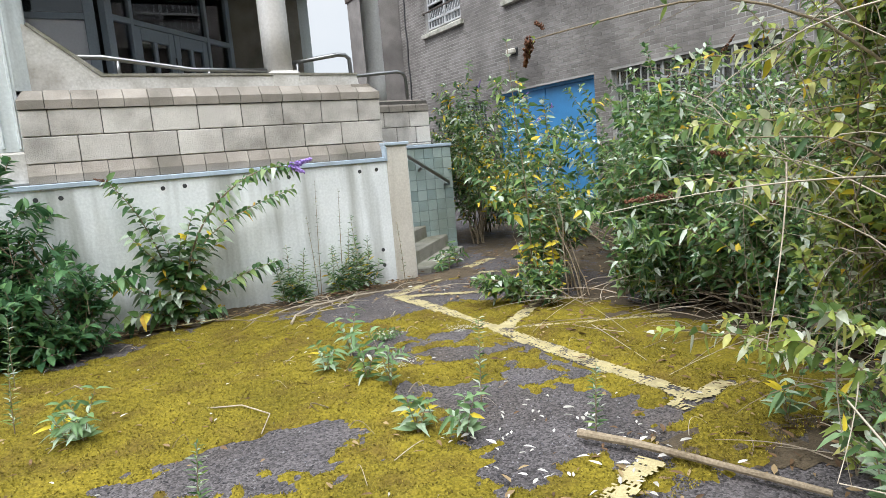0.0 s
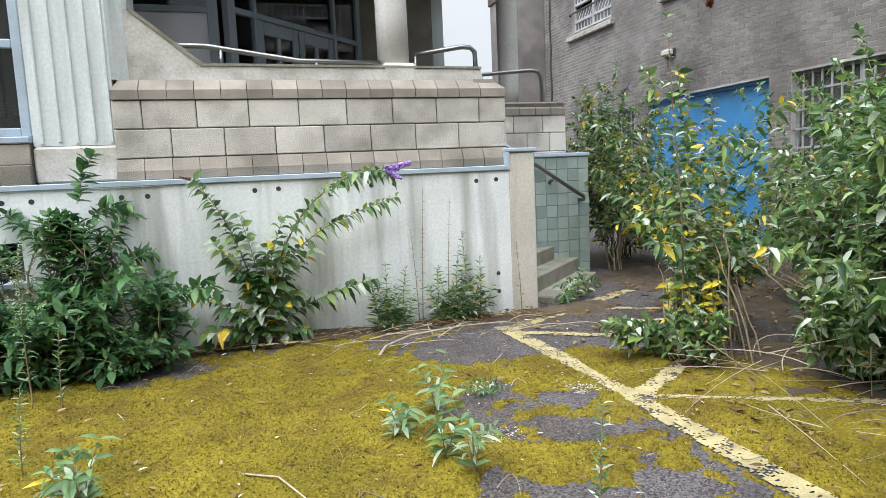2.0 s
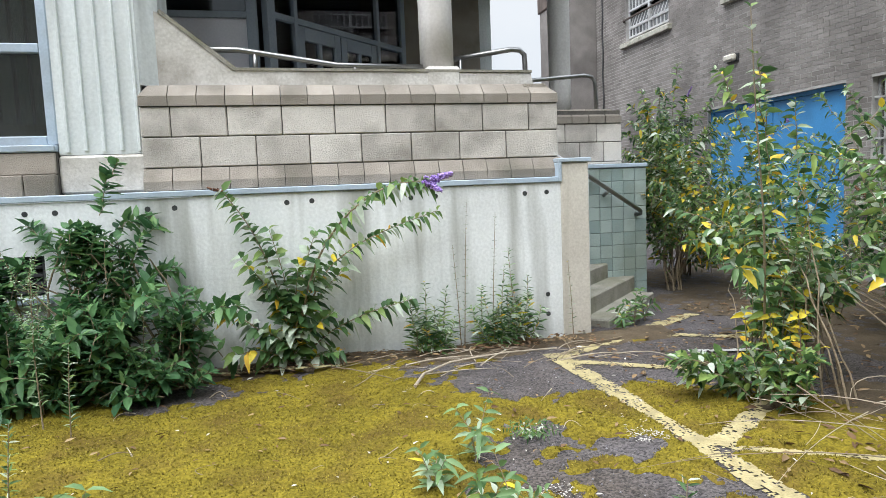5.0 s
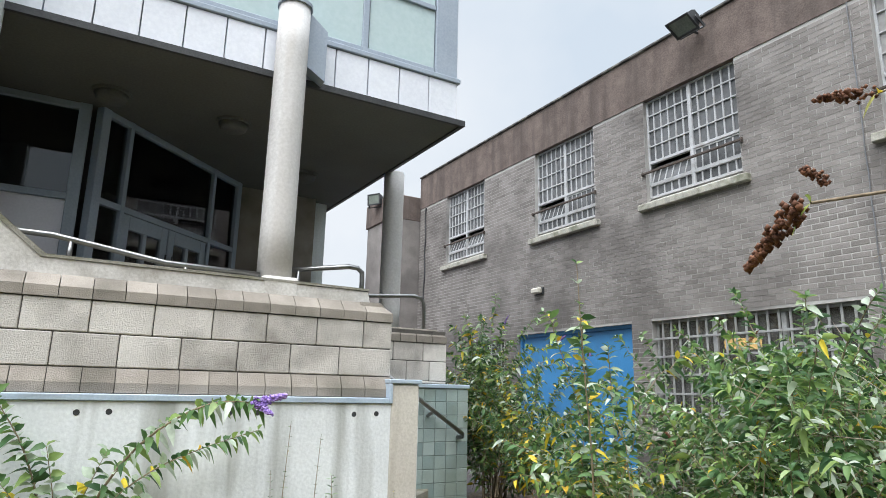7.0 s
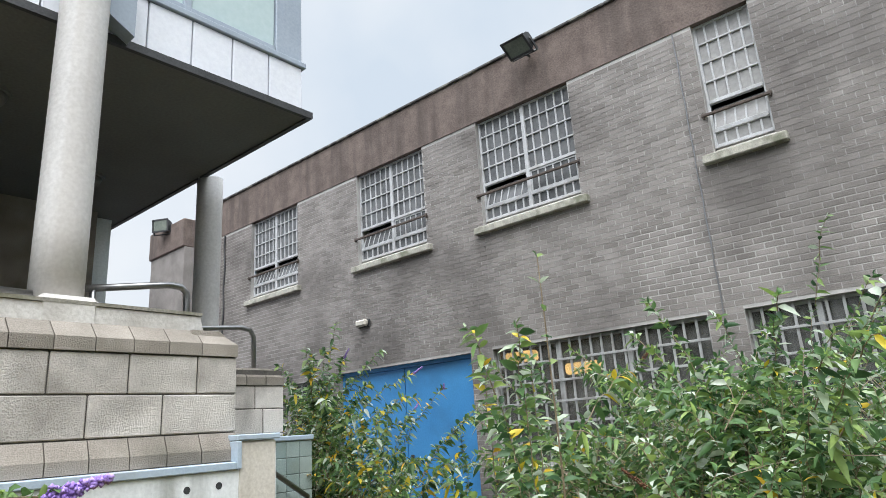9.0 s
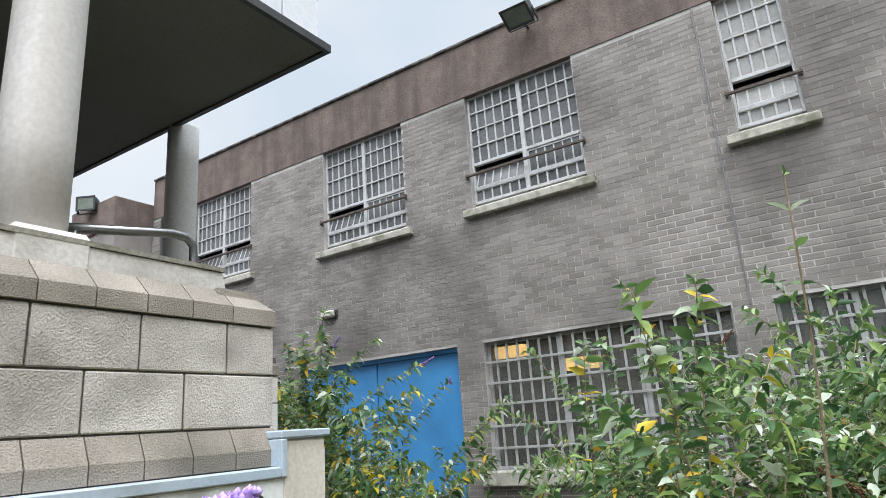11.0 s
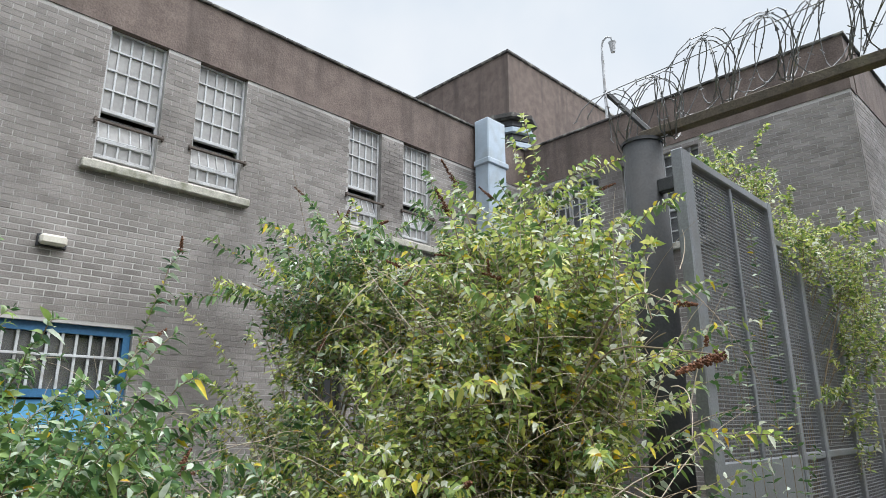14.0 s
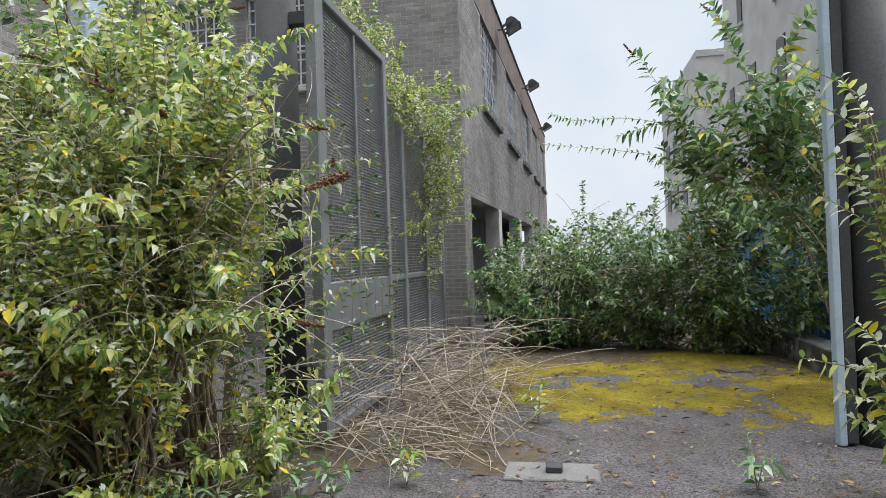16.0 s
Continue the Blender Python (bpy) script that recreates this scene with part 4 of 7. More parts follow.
for z in (0.35, 1.0):
    part("clip", Shape().soft(-1.81, -1.71, CY - 0.09, CY + 0.002, z, z + 0.03, 0.005), M_GREY_METAL, pp_)
# No hollows are cut: dark discs give the tie holes their shade.
hs = Shape()
for x, z in ((2.86, 1.31), (2.66, 1.305), (1.87, 1.315), (1.66, 1.31), (0.855, 1.32), (0.66, 1.315), (-0.175, 1.31), (-0.367, 1.31), (2.85, 0.41), (2.85, 0.235), (2.68, 0.40), (2.68, 0.23), (-1.0, 1.31), (-1.2, 1.31), (-0.175, 0.41), (-0.175, 0.235), (0.66, 0.235)):
    hs.tube([(x, CY - 0.002, z), (x, CY + 0.02, z)], 0.021, 12)
structure("tie_holes", hs, M_DARK_METAL, "round formwork tie holes drawn as dark discs on the plinth", "trim")
structure("ledge_strip", Shape().soft(-6.0, 2.965, CY - 0.02, CY + 0.12, CTOP + 0.003, CTOP + 0.05, 0.006).soft(2.965, 3.0, CY - 0.022, CY + 0.12, CTOP + 0.003, 1.56, 0.006).soft(2.965, CX1 + 0.02, CY - 0.021, CY + 0.44, 1.562, 1.598, 0.006), M_STRIP, "pale blue metal flashing along the plinth's top", "trim")

# terrace floor and masonry core
TZ = 2.0
structure("terrace_floor", Shape().box(-3.5, 2.9, 6.95, 12.5, 1.85, TZ).box(2.9, 4.0, 8.4, 12.5, 1.85, TZ), M_STEP, "grey terrace slab behind the parapet", "floor")
BX0, BX1, BY = -0.395, 3.025, 6.65
structure("terrace_wall", Shape().box(BX0 + 0.02, BX1 - 0.012, BY + 0.012, 6.94, CTOP + 0.052, 2.15).box(BX1 - 0.28, BX1 - 0.012, 6.94, 8.36, CTOP + 0.052, 2.15), M_JOINT, "terrace parapet wall of pale aggregate blocks", "wall")
up = Shape()
up.prism([(-0.42, 2.257), (2.88, 2.257), (2.85, 2.375), (0.33, 2.39), (-0.22, 2.84), (-0.42, 2.86)], "y", 6.83, 6.97)
structure("upstand", up, M_RENDER, "peeling white rendered kerb with a sloping end on the parapet", "kerb")
structure("upstand_cap", Shape().prism([(0.30, 2.392), (2.86, 2.379), (2.86, 2.40), (0.33, 2.415), (-0.22, 2.865), (-0.235, 2.84)], "y", 6.82, 6.985), M_STEP, "grimy top edge of the rendered kerb", "trim")
structure("column_foot", Shape().soft(1.885, 2.215, 6.822, 7.25, 2.2, 2.435, 0.03), M_RENDER, "white rendered foot of the column", "plinth")

# ribbed panel, window and dark blocks of the terrace building
rp = thing("ribbed_panel", "pale ribbed cladding panel, streaked with dirt", "cladding", -0.7, 6.72, 1.7, "", "structure")
part("sheet", Shape().box(-0.98, -0.38, 6.70, 6.78, 1.74, 6.0), M_CORRUGATED, rp)
for i in range(5):
    x = -0.93 + i * 0.125
    part("rib", Shape().prism([(x, 6.7005), (x + 0.008, 6.680), (x + 0.024, 6.680), (x + 0.032, 6.7005)], "z", 1.76 + 0.01 * (i % 2), 6.0), M_CORRUGATED, rp)
part("return_sheet", Shape().prism([(-0.379, 6.702), (-0.24, 6.86), (-0.24, 7.3), (-0.379, 7.3)], "z", 2.26, 6.0), M_CORRUGATED, rp)
structure("panel_base", Shape().soft(-0.985, -0.375, 6.672, 6.80, CTOP + 0.052, 1.735, 0.02), M_RENDER, "rendered foot below the ribbed panel", "plinth")
w = thing("window_19", "blue-grey framed window of the terrace building", "window", -1.9, 6.8, 1.85, "", "structure")
fr = Shape()
for a, b in ((-1.06, -0.99), (-2.6, -2.53), (-4.2, -4.13)):
    fr.soft(a, b, 6.72, 6.80, 1.82, 4.4, 0.008)
for z in (1.82, 2.50, 3.5):
    fr.soft(-6, -1.06, 6.725, 6.795, z, z + 0.07, 0.008)
part("window_frame", fr, M_STRIP, w)
part("pane", Shape().box(-6, -1.06, 6.76, 6.768, 1.89, 4.4), M_THIN_DUST, w)
part("window_sill", Shape().soft(-6, -0.99, 6.64, 6.84, 1.765, 1.818, 0.008), M_STRIP, w)
M_CURTAIN = material("grey_green_curtain", (0.16, 0.19, 0.165), (0.30, 0.33, 0.29), 0.85, 2.0, 40, 0.1, island=0.4)
cu = thing("curtain", "grey-green vertical blind hanging behind the window", "blind", -2.4, 7.0, 1.6)
for i in range(26):
    x = -1.12 - 0.115 * i
    part("slat", Shape().hexa([(x, 6.98, 1.56), (x - 0.10, 7.02 + 0.02 * math.sin(i * 1.9), 1.56), (x - 0.10, 7.024 + 0.02 * math.sin(i * 1.9), 1.56), (x, 6.984, 1.56), (x, 6.98, 4.38), (x - 0.10, 7.02 + 0.02 * math.sin(i * 1.9), 4.38), (x - 0.10, 7.024 + 0.02 * math.sin(i * 1.9), 4.38), (x, 6.984, 4.38)]), M_CURTAIN, cu)
part("head_rail", Shape().soft(-4.2, -1.08, 6.97, 7.05, 4.38, 4.40, 0.006), M_GREY_METAL, cu)
# Added box behind the window, its gloom painted in.
structure("room_side", Shape().box(-6, -1.0, 8.4, 8.5, 1.4, 4.4).box(-6, -1.0, 6.85, 8.4, 1.4, 1.5), M_ROOM, "added room behind the window, dimness put into its colour", "wall")
structure("side_upper_wall", Shape().box(-6, -0.38, 6.79, 7.2, 4.4, 6.0), M_CORRUGATED, "pale wall above the window", "wall")
structure("under_window_core", Shape().box(-6, -0.99, 6.68, 6.84, CTOP + 0.052, 1.764), M_JOINT, "core of the low block wall under the window", "wall")

# canopy and upper storey
CZ = 4.45
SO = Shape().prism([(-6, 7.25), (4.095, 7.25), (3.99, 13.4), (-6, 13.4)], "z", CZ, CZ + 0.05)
structure("ceiling_canopy", SO, M_SOFFIT, "dark grey underside of the overhanging storey", "ceiling")
structure("canopy_lip", Shape().prism([(-6, 7.235), (4.11, 7.235), (4.0, 13.4), (3.96, 13.4), (4.065, 7.275), (-6, 7.275)], "z", CZ - 0.02, CZ + 0.045), M_DARK_METAL, "thin dark drip edge of the overhang", "trim")
structure("upper_core", Shape().prism([(-6, 7.36), (3.98, 7.36), (3.88, 13.5), (-6, 13.5)], "z", CZ + 0.05, 6.9), M_GREY_METAL, "upper storey of the terrace building", "wall")
x = 4.025
pw = 0.365
pl = []
while x > -5.5:
    pl.append((x - pw, x))
    x -= pw
cl = thing("cladding_band", "band of white metal cladding panels under the upper windows", "cladding", 0, 7.38, 4.6, "", "structure")
for a, b in pl:
    part("panel", Shape().soft(a + 0.006, b - 0.006, 7.285, 7.345, CZ + 0.055, 4.945, 0.005), M_WHITE_PANEL, cl)
for i in range(16):
    y = 7.36 + i * 0.38
    xe = 4.04 - 0.0166 * (y - 7.37)
    part("panel", Shape().soft(xe - 0.06, xe, y + 0.006, y + 0.374, CZ + 0.055, 4.945, 0.005), M_WHITE_PANEL, cl)
structure("band_rail", Shape().soft(-6, 4.06, 7.26, 7.35, 4.95, 5.01, 0.008), M_GREY_METAL, "blue-grey rail above the cladding", "trim")
structure("band_rail_side", Shape().prism([(3.96, 7.352), (4.06, 7.352), (3.95, 13.5), (3.86, 13.5)], "z", 4.95, 5.01), M_GREY_METAL, "blue-grey rail above the side cladding", "trim")
uw = thing("window_20", "band of pale green glazing in blue-grey frames", "window", 1, 7.4, 5.0, "", "structure")
fr = Shape()
fr.soft(3.74, 4.03, 7.29, 7.352, 5.012, 6.9, 0.008)
for x in (2.88, 2.02, 1.16, 0.30, -0.56, -1.42, -2.3, -3.2):
    fr.soft(x - 0.035, x + 0.035, 7.29, 7.352, 5.012, 6.9, 0.006)
for z in (5.012, 5.80, 6.5):
    fr.soft(-6, 3.73, 7.292, 7.351, z, z + 0.06, 0.006)
part("window_frame", fr, M_GREY_METAL, uw)
for i, x in enumerate((3.73, 2.845, 1.985, 1.125, 0.265, -0.595, -1.455, -2.335)):
    part("pane", Shape().box(x - 0.80, x, 7.32, 7.33, 5.07, 5.80), M_TEAL_PANE, uw)
    part("pane", Shape().box(x - 0.80, x, 7.32, 7.33, 5.86, 6.5), M_TEAL_PANE, uw)
structure("roof_terrace_building", Shape().box(-6, 4.1, 7.3, 13.5, 6.902, 7.1), M_COPING, "flat roof edge of the terrace building", "roof")


def column(x, y, r, z0, z1, label):
    c = thing("column", label, "column", x, y, z0, "terrace columns")
    part("shaft", Shape().tube([(x, y, z0 + (z1 - z0) * i / 6) for i in range(7)], r, 28), M_COLUMN, c, "", True)
    return c


c1 = column(2.05, 7.08, 0.152, 2.43, 5.12, "round off-white column rising past the overhang, cracked paint")
part("cap_plate", Shape().prism([(2.085, 4.64), (2.40, 4.45), (2.40, 4.99), (2.20, 5.15), (2.0, 5.16), (1.95, 5.12), (1.95, 4.64)], "y", 7.10, 7.25), M_GREY_METAL, c1, "grey folded metal cheek")
part("cap", Shape().tube([(2.05, 7.08, 5.12), (2.05, 7.08, 5.155)], 0.17, 24), M_GREY_METAL, c1, "thin grey cap")
column(4.17, 9.2, 0.14, 2.2, 4.45, "round off-white column at the overhang's edge")

# glazed entrance: a straight bay and a diagonal screen with double doors
def screen(name, label, a, b, posts, transoms, infill):
    """A framed screen from a to b in plan; posts by distance, transoms by height."""
    ax, ay, bx, by = *a, *b
    ln = math.hypot(bx - ax, by - ay)
    m = Matrix.Translation((ax, ay, 0)) @ Matrix.Rotation(math.atan2(by - ay, bx - ax), 4, "Z")
    t = thing(name, label, "window", ax, ay, TZ, "", "structure")
    f = Shape()
    for p, wd in posts:
        f.soft(p - wd / 2, p + wd / 2, -0.05, 0.05, TZ, CZ, 0.006)
    for z, p0, p1 in transoms:
        f.soft(p0, p1, -0.045, 0.045, z - 0.035, z + 0.035, 0.005)
    part("window_frame", f.turned(m), M_GREY_METAL, t)
    for p0, p1, z0, z1, mat in infill:
        part("pane", Shape().box(p0, p1, 0.0, 0.01, z0, z1).turned(m), mat, t)
    return t, m


# The bay's lilac panes carry a painted reflection, nothing hangs behind them.
screen("window_21", "glazed bay with a pale reflection painted into its panes", (-0.9, 9.0), (0.45, 9.0), [(0.03, 0.06), (1.28, 0.12)], [(2.55, 0, 1.3), (3.40, 0, 1.3), (CZ - 0.04, 0, 1.3), (TZ + 0.04, 0, 1.3)],
       [(0.06, 0.40, 2.58, 3.37, M_GLASS), (0.404, 1.22, 2.58, 3.37, M_PAINTED_REFLECTION), (0.06, 1.22, 3.43, 4.38, M_GLASS), (0.06, 1.22, TZ + 0.07, 2.52, M_PAINTED_REFLECTION)])
DL = math.hypot(1.91, 1.91)
ds, dm = screen("window_22", "diagonal glazed entrance screen with dark glass", (0.52, 8.97), (2.43, 10.88), [(0.06, 0.12), (0.45, 0.06), (2.05, 0.06), (DL - 0.05, 0.1)],
                [(2.55, 0.1, 0.45), (3.42, 0.1, DL), (CZ - 0.04, 0, DL), (TZ + 0.04, 0, 0.45)], [(0.12, 0.42, TZ + 0.07, 4.38, M_GLASS), (0.48, 2.02, 3.46, 4.38, M_GLASS), (2.08, DL - 0.1, TZ + 0.05, 4.38, M_GLASS)])
for p0, p1 in ((0.49, 1.25), (1.27, 2.01)):
    dr = thing("entrance_door", "grey framed glass entrance door, closed", "door", 1.2, 9.9, TZ, "entrance doors")
    f = Shape()
    f.soft(p0, p0 + 0.11, -0.03, 0.03, TZ + 0.01, 3.38, 0.006).soft(p1 - 0.11, p1, -0.03, 0.03, TZ + 0.01, 3.38, 0.006)
    f.soft(p0 + 0.11, p1 - 0.11, -0.03, 0.03, 3.22, 3.38, 0.006).soft(p0 + 0.11, p1 - 0.11, -0.03, 0.03, TZ + 0.01, TZ + 0.25, 0.006)
    f.soft((p0 + p1) / 2 - 0.03, (p0 + p1) / 2 + 0.03, -0.03, 0.03, TZ + 0.25, 3.22, 0.006)
    part("door_frame", f.turned(dm), M_GREY_METAL, dr)
    part("pane", Shape().box(p0 + 0.11, p1 - 0.11, 0.0, 0.008, TZ + 0.25, 3.22).turned(dm), M_GLASS, dr)
    part("handle", Shape().tube([(p1 - 0.05 if p0 < 1 else p0 + 0.05, -0.07, 2.9), (p1 - 0.05 if p0 < 1 else p0 + 0.05, -0.07, 3.05)], 0.012).turned(dm), M_DARK_METAL, dr)
# Added backing; the lobby's dimness comes from its dark grey.
structure("entrance_back", Shape().box(-1.2, 3.6, 13.3, 13.4, 1.85, CZ).box(-1.25, -1.0, 9.0, 13.3, 1.85, CZ), M_ROOM, "added lobby wall behind the glass, dimness put into its colour", "wall")
# Porch shade is put into this wall by the darker block colour.
structure("entrance_side_wall", Shape().box(2.45, 3.65, 11.0, 11.2, 1.85, CZ), M_BLOCK_DARK, "block wall beside the entrance, shade put into its colour", "wall")
structure("bay_side_wall", Shape().box(-1.0, -0.9, 7.2, 9.1, 1.85, CZ), M_CORRUGATED, "pale side wall of the porch", "wall")
rs = Shape()
for i in range(8):
    rs.box(3.62 + 0.004 * (i % 2), 3.9 - 0.006 * (i % 2), 11.2 + i * 0.3, 11.2 + i * 0.3 + 0.29, 0, CZ)
structure("ribbed_return", rs, M_CORRUGATED, "ribbed cladding under the overhang's far end", "cladding")


def soffit_lamp(x, y):
    t = thing("soffit_lamp", "round dusty ceiling lamp under the overhang", "lamp", x, y, CZ, "soffit lamps")
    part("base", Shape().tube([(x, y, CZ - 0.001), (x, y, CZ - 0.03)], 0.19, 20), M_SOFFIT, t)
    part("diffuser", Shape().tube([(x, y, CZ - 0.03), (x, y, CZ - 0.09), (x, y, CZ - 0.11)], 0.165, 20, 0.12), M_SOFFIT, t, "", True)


for x, y in ((0.6, 8.5), (1.85, 8.6), (3.1, 9.9)):
    soffit_lamp(x, y)

# steel handrails
def handrail(pts, posts, label):
    t = thing("handrail", label, "handrail", pts[0][0], pts[0][1], pts[0][2])
    part("rail", Shape().tube(pts, 0.024, 10), M_STEEL, t, "", True)
    for a, b in posts:
        part("post", Shape().tube([a, b], 0.02, 8), M_STEEL, t, "", True)
    return t


handrail([(-0.1, 7.0, 2.60), (0.35, 7.0, 2.59), (0.55, 7.0, 2.56), (1.15, 7.0, 2.47), (1.9, 7.0, 2.455)], [((0.47, 7.0, 2.36), (0.47, 7.0, 2.57)), ((1.3, 7.0, 2.36), (1.3, 7.0, 2.46))], "brushed steel rail along the terrace kerb")
handrail([(2.2, 7.2, 2.56), (2.80, 7.2, 2.66), (2.89, 7.2, 2.655), (2.935, 7.2, 2.615), (2.94, 7.2, 2.53), (2.94, 7.2, 2.24)], [((2.3, 7.2, 2.30), (2.3, 7.2, 2.57))], "bent steel rail at the terrace corner")
handrail([(3.0, 8.5, 2.55), (3.58, 8.5, 2.60), (4.18, 8.5, 2.65), (4.28, 8.5, 2.63), (4.32, 8.5, 2.56), (4.325, 8.5, 2.2)], [((3.3, 8.5, 1.95), (3.3, 8.5, 2.56))], "bent steel rail beside the stairs")
handrail([(3.35, 8.1, 1.86), (4.033, 8.1, 1.439), (4.675, 8.1, 1.02), (4.69, 8.13, 0.99), (4.65, 8.19, 0.98)], [((4.25, 8.1, 1.26), (4.25, 8.2, 1.22))], "steel stair rail fixed to the tiled wall")
handrail([(3.255, 7.02, 1.20), (3.27, 6.95, 1.25), (3.285, 6.84, 1.25), (3.30, 6.76, 1.18), (3.285, 6.80, 1.08), (3.255, 6.9, 1.05)], [], "curled steel rail end at the stair pier")

# diagonal stairs between pier and tiled wall
st = thing("stairs", "mossy concrete steps climbing beside the plinth", "stairs", 3.8, 7.4, 0, "", "structure")
SM = Matrix.Rotation(math.radians(45), 4, "Z")
for i in range(11):
    n0, z = 2.27 + 0.245 * i, 0.075 + 0.173 * i
    # clip each step's run between the plinth and the tiled wall
    u0 = max((6.97 - n0 * 0.7071) / 0.7071, (3.25 + n0 * 0.7071) / 0.7071 if i == 0 else 0)
    u1 = (8.19 - n0 * 0.7071) / 0.7071 - (0.33 if i == 0 else 0.0)
    if u1 - u0 > 0.1:
        part("step", Shape().soft(u0 - 0.3, u1, n0, n0 + 0.262, -0.02, z, 0.014).turned(SM), M_STEP, st)
TX0, TX1, TY = 3.3, 4.805, 8.2
structure("tiled_wall", Shape().box(TX0, TX1 - 0.01, TY + 0.01, TY + 0.2, 0, 1.535), M_GROUT, "stair wall faced with grey-green square tiles", "wall")
structure("tiled_wall_cap", Shape().soft(TX0, TX1 + 0.015, TY - 0.015, TY + 0.22, 1.537, 1.585, 0.008), M_STRIP, "pale metal capping on the tiled wall", "trim")
structure("stair_pier_core", Shape().box(3.3, 4.56, 8.362, 8.78, 0, 2.22).box(3.3, 4.0, 8.75, 12.4, 0, 1.85), M_JOINT, "block pier at the head of the stairs", "wall")
structure("south_terrace_core", Shape().box(2.7, 3.2, 6.98, 8.3, 0, 1.45), M_CONCRETE, "concrete side of the terrace by the stairs", "wall")

# ---- gate ----
GXP, GYP = 3.07, -0.42
gp = thing("gate_post", "massive dark grey round steel gate post", "gate post", GXP, GYP, 0, "gate posts")
part("shaft", Shape().tube([(GXP, GYP, 0), (GXP, GYP, 2), (GXP, GYP, 3.95)], 0.17, 28), M_POST, gp, "", True)
part("cap", Shape().tube([(GXP, GYP, 3.95), (GXP, GYP, 3.98)], 0.18, 28), M_POST, gp)
for z in (0.5, 3.45):
    part("hinge", Shape().soft(GXP - 0.33, GXP - 0.15, GYP + 0.02, GYP + 0.10, z, z + 0.12, 0.01), M_DARK_METAL, gp, "dark hinge block")
gq = copy_thing(gp, pose(-1.51, -0.62, 0))
for o in list(gq.children):
    if o.name.startswith("hinge"):
        bpy.data.objects.remove(o)
tagged(gq, "massive dark grey round steel gate post beside a blue-grey leaf edge")


def gate_leaf(x, y0, y1, label):
    """A leaf in the plane across x, from y0 (hinge) to y1, with meshed panels over and under a plate."""
    t = thing("gate_leaf", label, "gate", x, y0, 0, "yard gate")
    a, b = min(y0, y1), max(y0, y1)
    part("gate_frame", Shape().soft(x - 0.05, x + 0.05, b - 0.16, b, 0.08, 3.68, 0.01).soft(x - 0.05, x + 0.05, a, a + 0.09, 0.08, 3.68, 0.01).soft(x - 0.048, x + 0.048, a + 0.09, b - 0.16, 3.59, 3.67, 0.01).soft(x - 0.048, x + 0.048, a + 0.09, b - 0.16, 0.09, 0.17, 0.01).soft(x - 0.03, x + 0.03, (a + b) / 2 - 0.02, (a + b) / 2 + 0.02, 1.30, 3.59, 0.006), M_GATE, t)
    part("plate", Shape().soft(x - 0.035, x + 0.035, a + 0.09, b - 0.16, 0.90, 1.30, 0.01), M_GATE, t, "flat steel plate")
    for z0, z1, name in ((1.30, 3.59, "mesh"), (0.17, 0.90, "mesh")):
        s = Shape()
        z = z0 + 0.02
        while z < z1:
            s.box(x - 0.006, x + 0.006, a + 0.09, b - 0.16, z, z + 0.0075)
            z += 0.030
        y = a + 0.1
        while y < b - 0.16:
            s.box(x + 0.006, x + 0.012, y, y + 0.008, z0, z1)
            y += 0.075
        part(name, s, M_GATE, t, "fine steel mesh")
    return t


gate_leaf(2.62, -0.07, -2.03, "open tall grey steel gate leaf with fine mesh")
# fixed mesh screen behind the leaf
fs = thing("mesh_fence", "grey mesh fence running from the gate to the wing", "fence", 2.6, -4, 0)
for y in (-2.2, -3.25, -4.5, -5.7):
    part("post", Shape().soft(2.72, 2.82, y - 0.05, y + 0.05, 0, 3.5, 0.01), M_GATE, fs)
for z in (0.1, 1.22, 3.40):
    part("rail", Shape().soft(2.74, 2.80, -5.7, -2.4, z, z + 0.07, 0.008), M_GATE, fs)
s = Shape()
z = 0.17
while z < 3.4:
    s.box(2.765, 2.775, -5.75, -2.35, z, z + 0.0075)
    z += 0.036
y = -5.7
while y < -2.35:
    s.box(2.776, 2.784, y, y + 0.008, 0.17, 3.4)
    y += 0.075
part("mesh", s, M_GATE, fs)
# edge of the other leaf
ge = thing("gate_leaf", "edge of the folded-back blue-grey gate leaf", "gate", -1.2, -0.5, 0, "yard gate")
part("gate_frame", Shape().soft(-1.235, -1.18, -0.55, -0.46, 0.01, 4.2, 0.008), M_STRIP, ge)
part("channel", Shape().soft(-1.32, -1.237, -0.62, -0.48, 0.02, 4.2, 0.01), M_DARK_METAL, ge)

bm_ = thing("gate_beam", "rusty steel beam spanning the gate, carrying wire", "beam", 0.8, -0.4, 3.95)
part("beam", Shape().soft(-1.6, 3.07, -0.46, -0.36, 3.982, 4.07, 0.008), M_BEAM, bm_)
for x in (0.80, -1.0):
    part("upright", Shape().soft(x - 0.025, x + 0.025, -0.43, -0.39, 4.07, 4.75, 0.005), M_DARK_METAL, bm_)
part("upright", Shape().tube([(2.98, -0.41, 4.06), (3.36, -0.41, 4.58)], 0.03, 6), M_DARK_METAL, bm_)

rz = thing("razor_wire", "loose coils of galvanised razor wire over the gate beam", "wire", 1, -0.4, 4.15)
rnd = random.Random(5)
